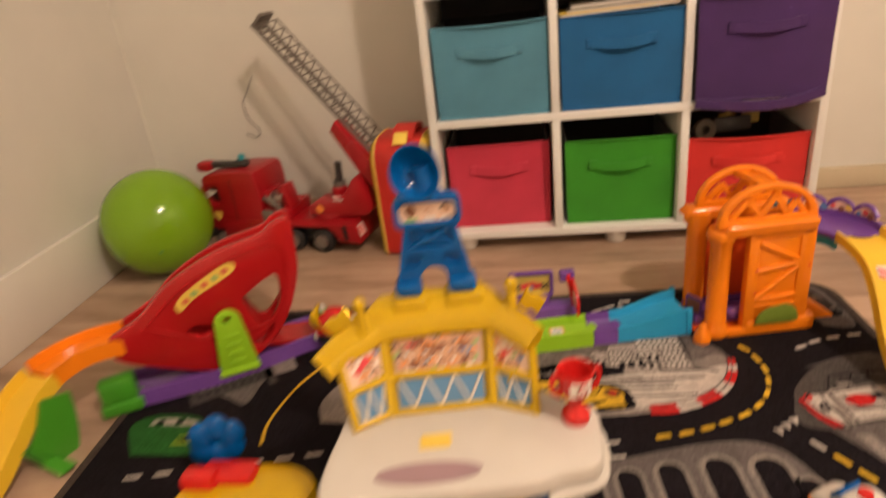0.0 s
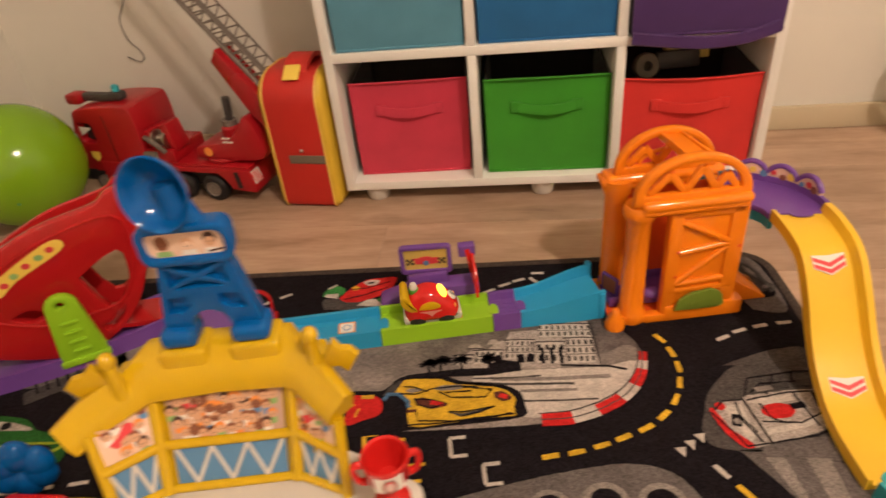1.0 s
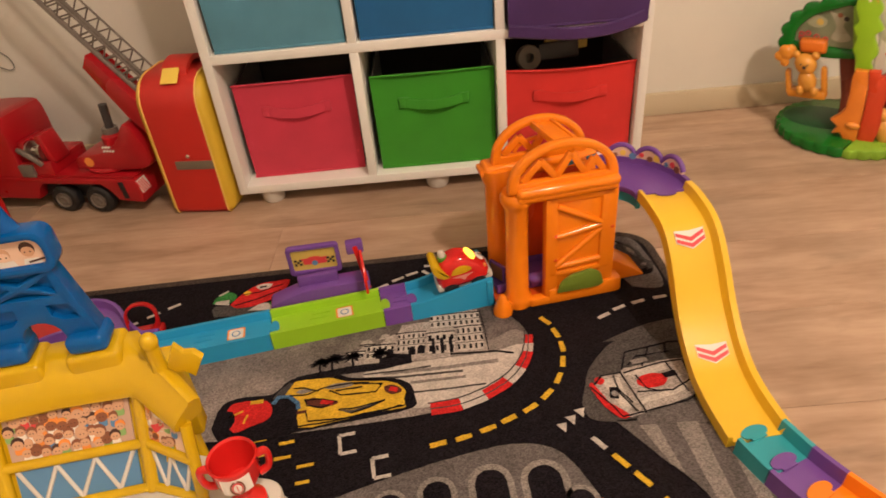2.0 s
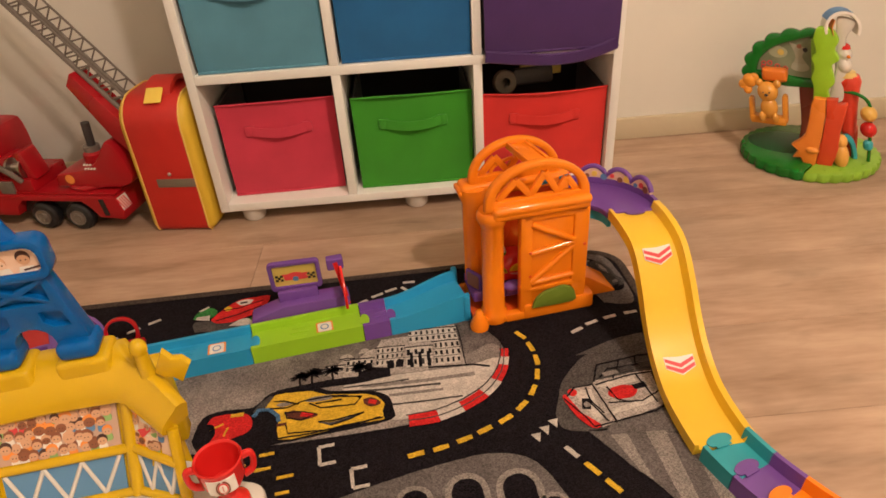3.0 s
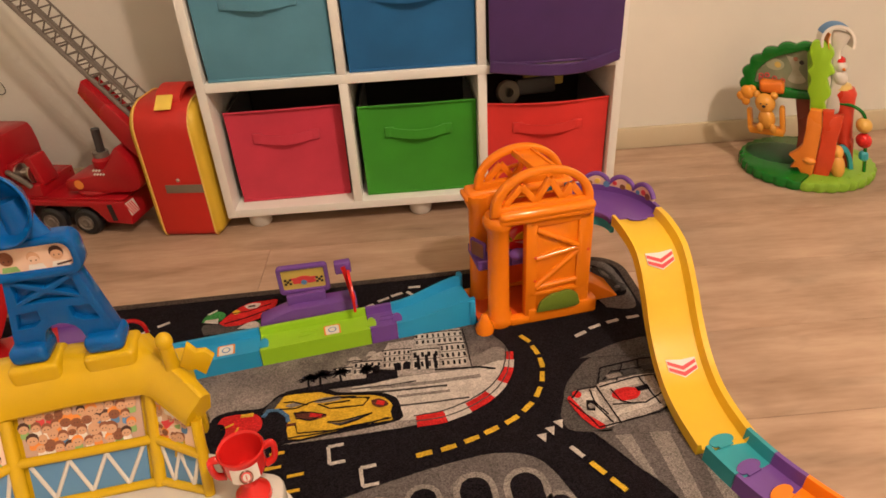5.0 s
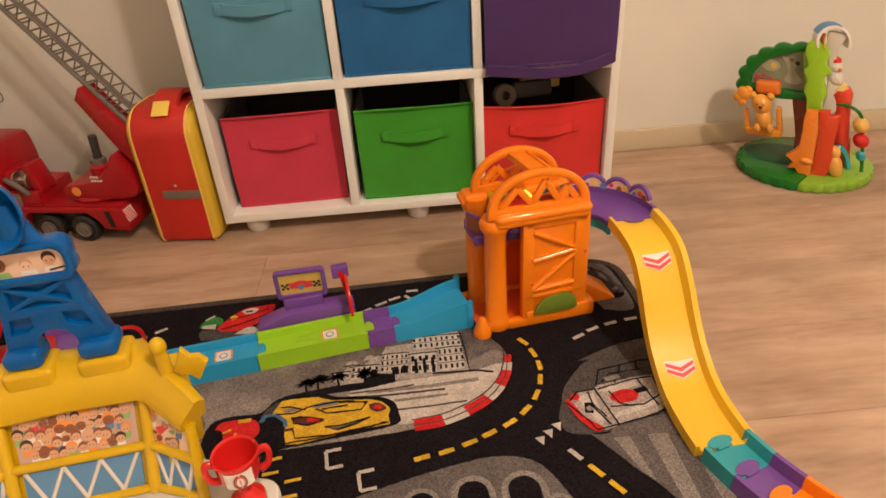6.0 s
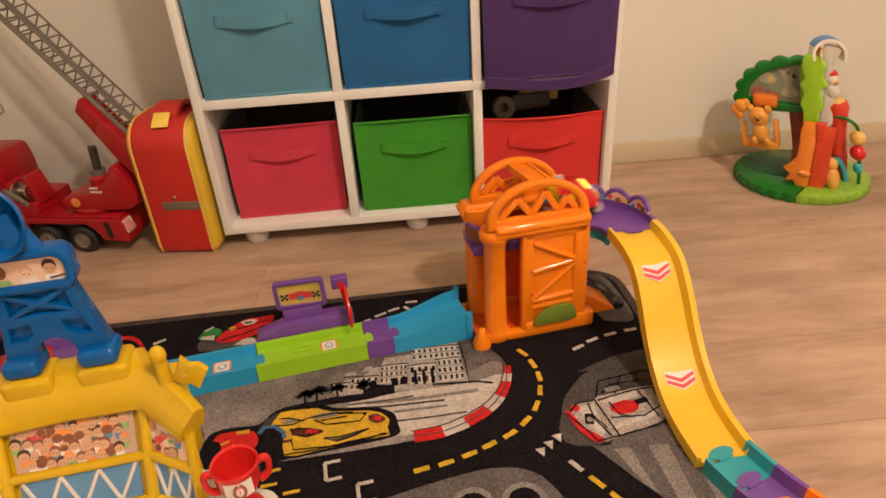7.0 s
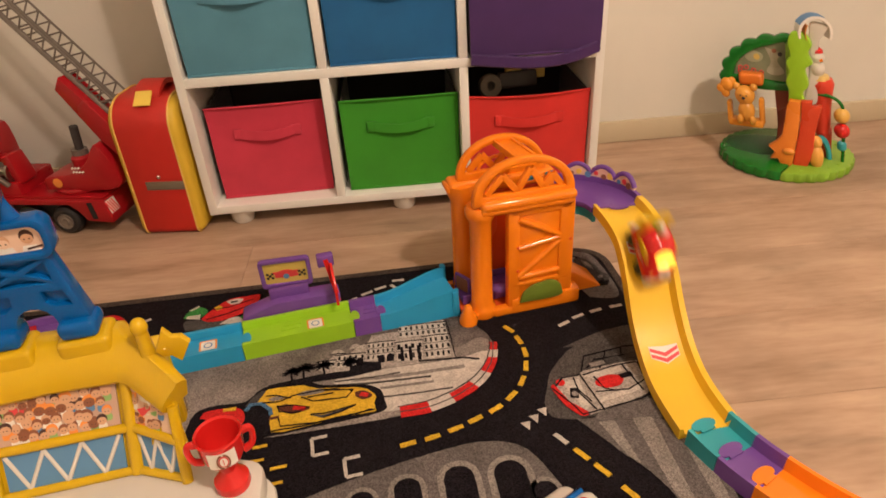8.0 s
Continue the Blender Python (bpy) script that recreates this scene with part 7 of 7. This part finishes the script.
for x, z, r in ((-0.128, 0.160, 0.016), (-0.142, 0.150, 0.011), (-0.133, 0.140, 0.010), (-0.118, 0.168, 0.010)):
    part("flower_petal", moved(ball(r, 14, 10, 1, 0.6, 1), pose(x, -0.045, z)), AMBER, tr)
for x in (-0.097, -0.084):
    part("bear_eye", moved(ball(0.0018, 8, 6), pose(x, -0.0655, 0.142)), BLACK, tr)
part("bear_nose", moved(ball(0.0032, 8, 6, 1.3, 0.6, 0.9), pose(-0.0905, -0.0668, 0.137)), BLACK, tr)
part("roof_arch", moved(panel(circle(0.036, 18, 0, 0, -25, 200) + circle(0.029, 16, 0, 0, 200, -25), (), 0.034, 0.002), pose(0.050, -0.012, 0.288, 90, 0, 20)), STICK_W, tr)
part("roof_arch_trim", moved(panel(circle(0.0375, 12, 0, 0, 60, 150) + circle(0.0365, 12, 0, 0, 150, 60), (), 0.035, 0.0), pose(0.050, -0.0115, 0.288, 90, 0, 20)), STICK_BLUE, tr)
part("roof_arch_trim", moved(panel(circle(0.0375, 12, 0, 0, 150, 200) + circle(0.0365, 12, 0, 0, 200, 150), (), 0.035, 0.0), pose(0.066, -0.0115, 0.288, 90, 0, 20)), STICK_O, tr)
part("perched_bird", moved(join(moved(ball(0.017, 14, 10, 1, 1, 1.15), pose(0, 0, 0)), moved(ball(0.0155, 14, 10), pose(0.001, 0, 0.024))), pose(0.062, -0.022, 0.208)), WHITE, tr)
part("bird_cap", moved(lathe([(0, 0), (0.013, 0), (0.012, 0.007), (0.006, 0.011), (0, 0.012)], 12), pose(0.062, -0.022, 0.243)), RED, tr)
part("bird_beak", moved(lathe([(0.004, 0), (0, 0.010)], 8), pose(0.071, -0.034, 0.229, 90, 0, 30)), ORANGE, tr)
part("red_drum", moved(lathe([(0, 0), (0.018, 0), (0.020, 0.05), (0.024, 0.085), (0.027, 0.100), (0.022, 0.112), (0, 0.114)], 24), pose(0.070, -0.01, 0.072)), plastic("drum_red", (0.62, 0.045, 0.02)), tr)
part("red_leg", moved(lathe([(0, 0), (0.015, 0), (0.017, 0.06), (0, 0.062)], 18), pose(0.074, -0.005, 0.02)), plastic("leg_red", (0.6, 0.05, 0.02)), tr)
part("drum_top", moved(lathe([(0, 0), (0.021, 0), (0.018, 0.010), (0, 0.012)], 20), pose(0.067, -0.014, 0.182)), plastic("pale_yellow", (0.70, 0.50, 0.16)), tr)
br = part("bead_rail", tube(spline([(0.064, -0.03, 0.152), (0.088, -0.032, 0.150), (0.108, -0.032, 0.138), (0.115, -0.032, 0.118), (0.115, -0.032, 0.06), (0.113, -0.032, 0.02)], 6), 0.0038, 8), DKGREEN, tr)
part("bead", moved(ball(0.0168, 16, 12, 1, 1, 0.85), pose(0.112, -0.032, 0.114)), plastic("bead_yellow", (0.70, 0.42, 0.09)), br)
part("bead", moved(ball(0.0168, 16, 12, 1, 1, 0.85), pose(0.112, -0.032, 0.085)), RED, br)
part("bead_foot", moved(cyl(0.010, 0.046, 0.064, 14, 0.004), pose(0.112, -0.032, 0)), TEAL, br)
part("side_arch", moved(panel(circle(0.024, 14, 0, 0, 0, 180, ry=0.05) + circle(0.014, 14, 0, 0, 180, 0, ry=0.036), (), 0.012, 0.003), pose(0.066, -0.03, 0.022, 90, 0, 30)), TEAL, tr)
part("small_cub", moved(join(moved(ball(0.013, 14, 10), pose(0, 0, 0.050)), moved(ball(0.016, 14, 10, 1, 1, 1.5), pose(0, 0, 0.022))), pose(0.062, -0.078, 0.02)), plastic("cub_yellow", (0.74, 0.36, 0.07)), tr)

# the upright parts lean a little
for o in tr.children_recursive:
    if o.name.split(".")[0] not in ("base", "stud", "grass_mound"):
        for v in o.data.vertices:
            v.co.z += 0.024 * min(1, max(0, v.co.z - 0.02) / 0.12)
            v.co.x += 0.016 - 0.235 * v.co.z

# ---- floor boards ----
rngf = random.Random(3)
BW, BL = 0.192, 2.20
meshes = {}


def board_mesh(l):
    key = round(l, 3)
    if key not in meshes:
        bm = box(-l / 2 + 0.0003, l / 2 - 0.0003, -BW / 2 + 0.0005, BW / 2 - 0.0005, -0.0034, 0.0, 0.0004, 1)
        me = bpy.data.meshes.new("plank")
        bm.to_mesh(me)
        bm.free()
        me.materials.append(OAK)
        meshes[key] = me
    return meshes[key]


row = 0
y = YF + 0.055
while y - BW / 2 < YB:
    x = XL - 0.1 - (1.298 + 0.2 * ((row * 7 + 2) % 4 - 1))
    while x < XR:
        a, b = max(x, XL), min(x + BL, XR)
        if b - a > 0.02:
            p = new("plank", board_mesh(b - a))
            p.parent = floor
            p.matrix_basis = pose((a + b) / 2, y, 0)
        x += BL
    y += BW
    row += 1


# ---- what moves ----
def on_road(u, z, v=TW / 2 - 0.003, pitch=0.0):
    return ROADM @ pose(u, v, z, 0, -pitch, 0)


def motions():
    f = 0.0195
    rows = [(0.0, pose(-0.155, 1.578, RZ + f, 0, 0, 0)), (0.2, pose(-0.085, 1.535, RZ + f, 0, 0, -12)), (0.4, on_road(-0.094, f)), (0.6, on_road(-0.035, f)), (0.8, on_road(0.030, f)), (1.0, on_road(0.084, f)), (1.2, on_road(0.130, f)),
            (1.4, on_road(0.186, f)), (1.6, on_road(0.237, f + 0.001, pitch=3)), (1.8, on_road(0.278, f + 0.006, pitch=8)), (2.0, on_road(0.318, f + 0.014, pitch=8)), (2.2, on_road(0.352, f + 0.018, pitch=4))]
    L = lambda x, z: TWM @ pose(x, 0.067, 0.018 + z, 0, 0, 0)
    rows += [(2.4, L(0.040, 0.010)), (2.7, L(0.092, 0.0)), (2.9, L(0.094, 0.008))]
    lift_rows = [(0.0, 0.0), (2.7, 0.0), (2.9, 0.008), (3.3, 0.036), (3.5, 0.041), (4.0, 0.054), (4.5, 0.068), (4.7, 0.073), (5.3, 0.108), (5.8, 0.137), (6.0, 0.141), (6.5, 0.142), (7.05, 0.142), (7.2, 0.08), (7.35, 0.0), (8.0, 0.0)]
    rows += [(t, L(0.094, z)) for t, z in lift_rows if 3.2 < t < 6.6]
    rows += [(6.8, L(0.105, 0.145)), (6.9, L(0.13, 0.150)), (7.0, pose(0.690, 1.668, 0.188, 0, 0, 4)), (7.2, pose(0.733, 1.660, 0.188, 0, 0, -16)), (7.3, pose(0.742, 1.655, 0.188, 0, 0, -24)), (7.5, pose(0.755, 1.642, 0.188, 0, 0, -38)), (7.7, pose(0.766, 1.620, 0.188, 0, 0, -54)), (7.8, pose(0.774, 1.592, 0.188, 0, 0, -66))]
    rows += [(7.9, on_slide(0.046)), (8.0, on_slide(0.090))]
    walk(car, rows)
    walk(lift, [(t, TWM @ pose(0, 0, z)) for t, z in lift_rows])
    turn = ((0.0, 0), (1.1, 0), (1.3, 35), (1.4, 62), (1.5, 72), (1.6, 45), (1.7, 0), (1.8, -6), (1.9, 0), (8.0, 0))
    walk(lever, [(t, HINGE @ pose(0, 0, 0, 0, 0, a)) for t, a in turn])


motions()
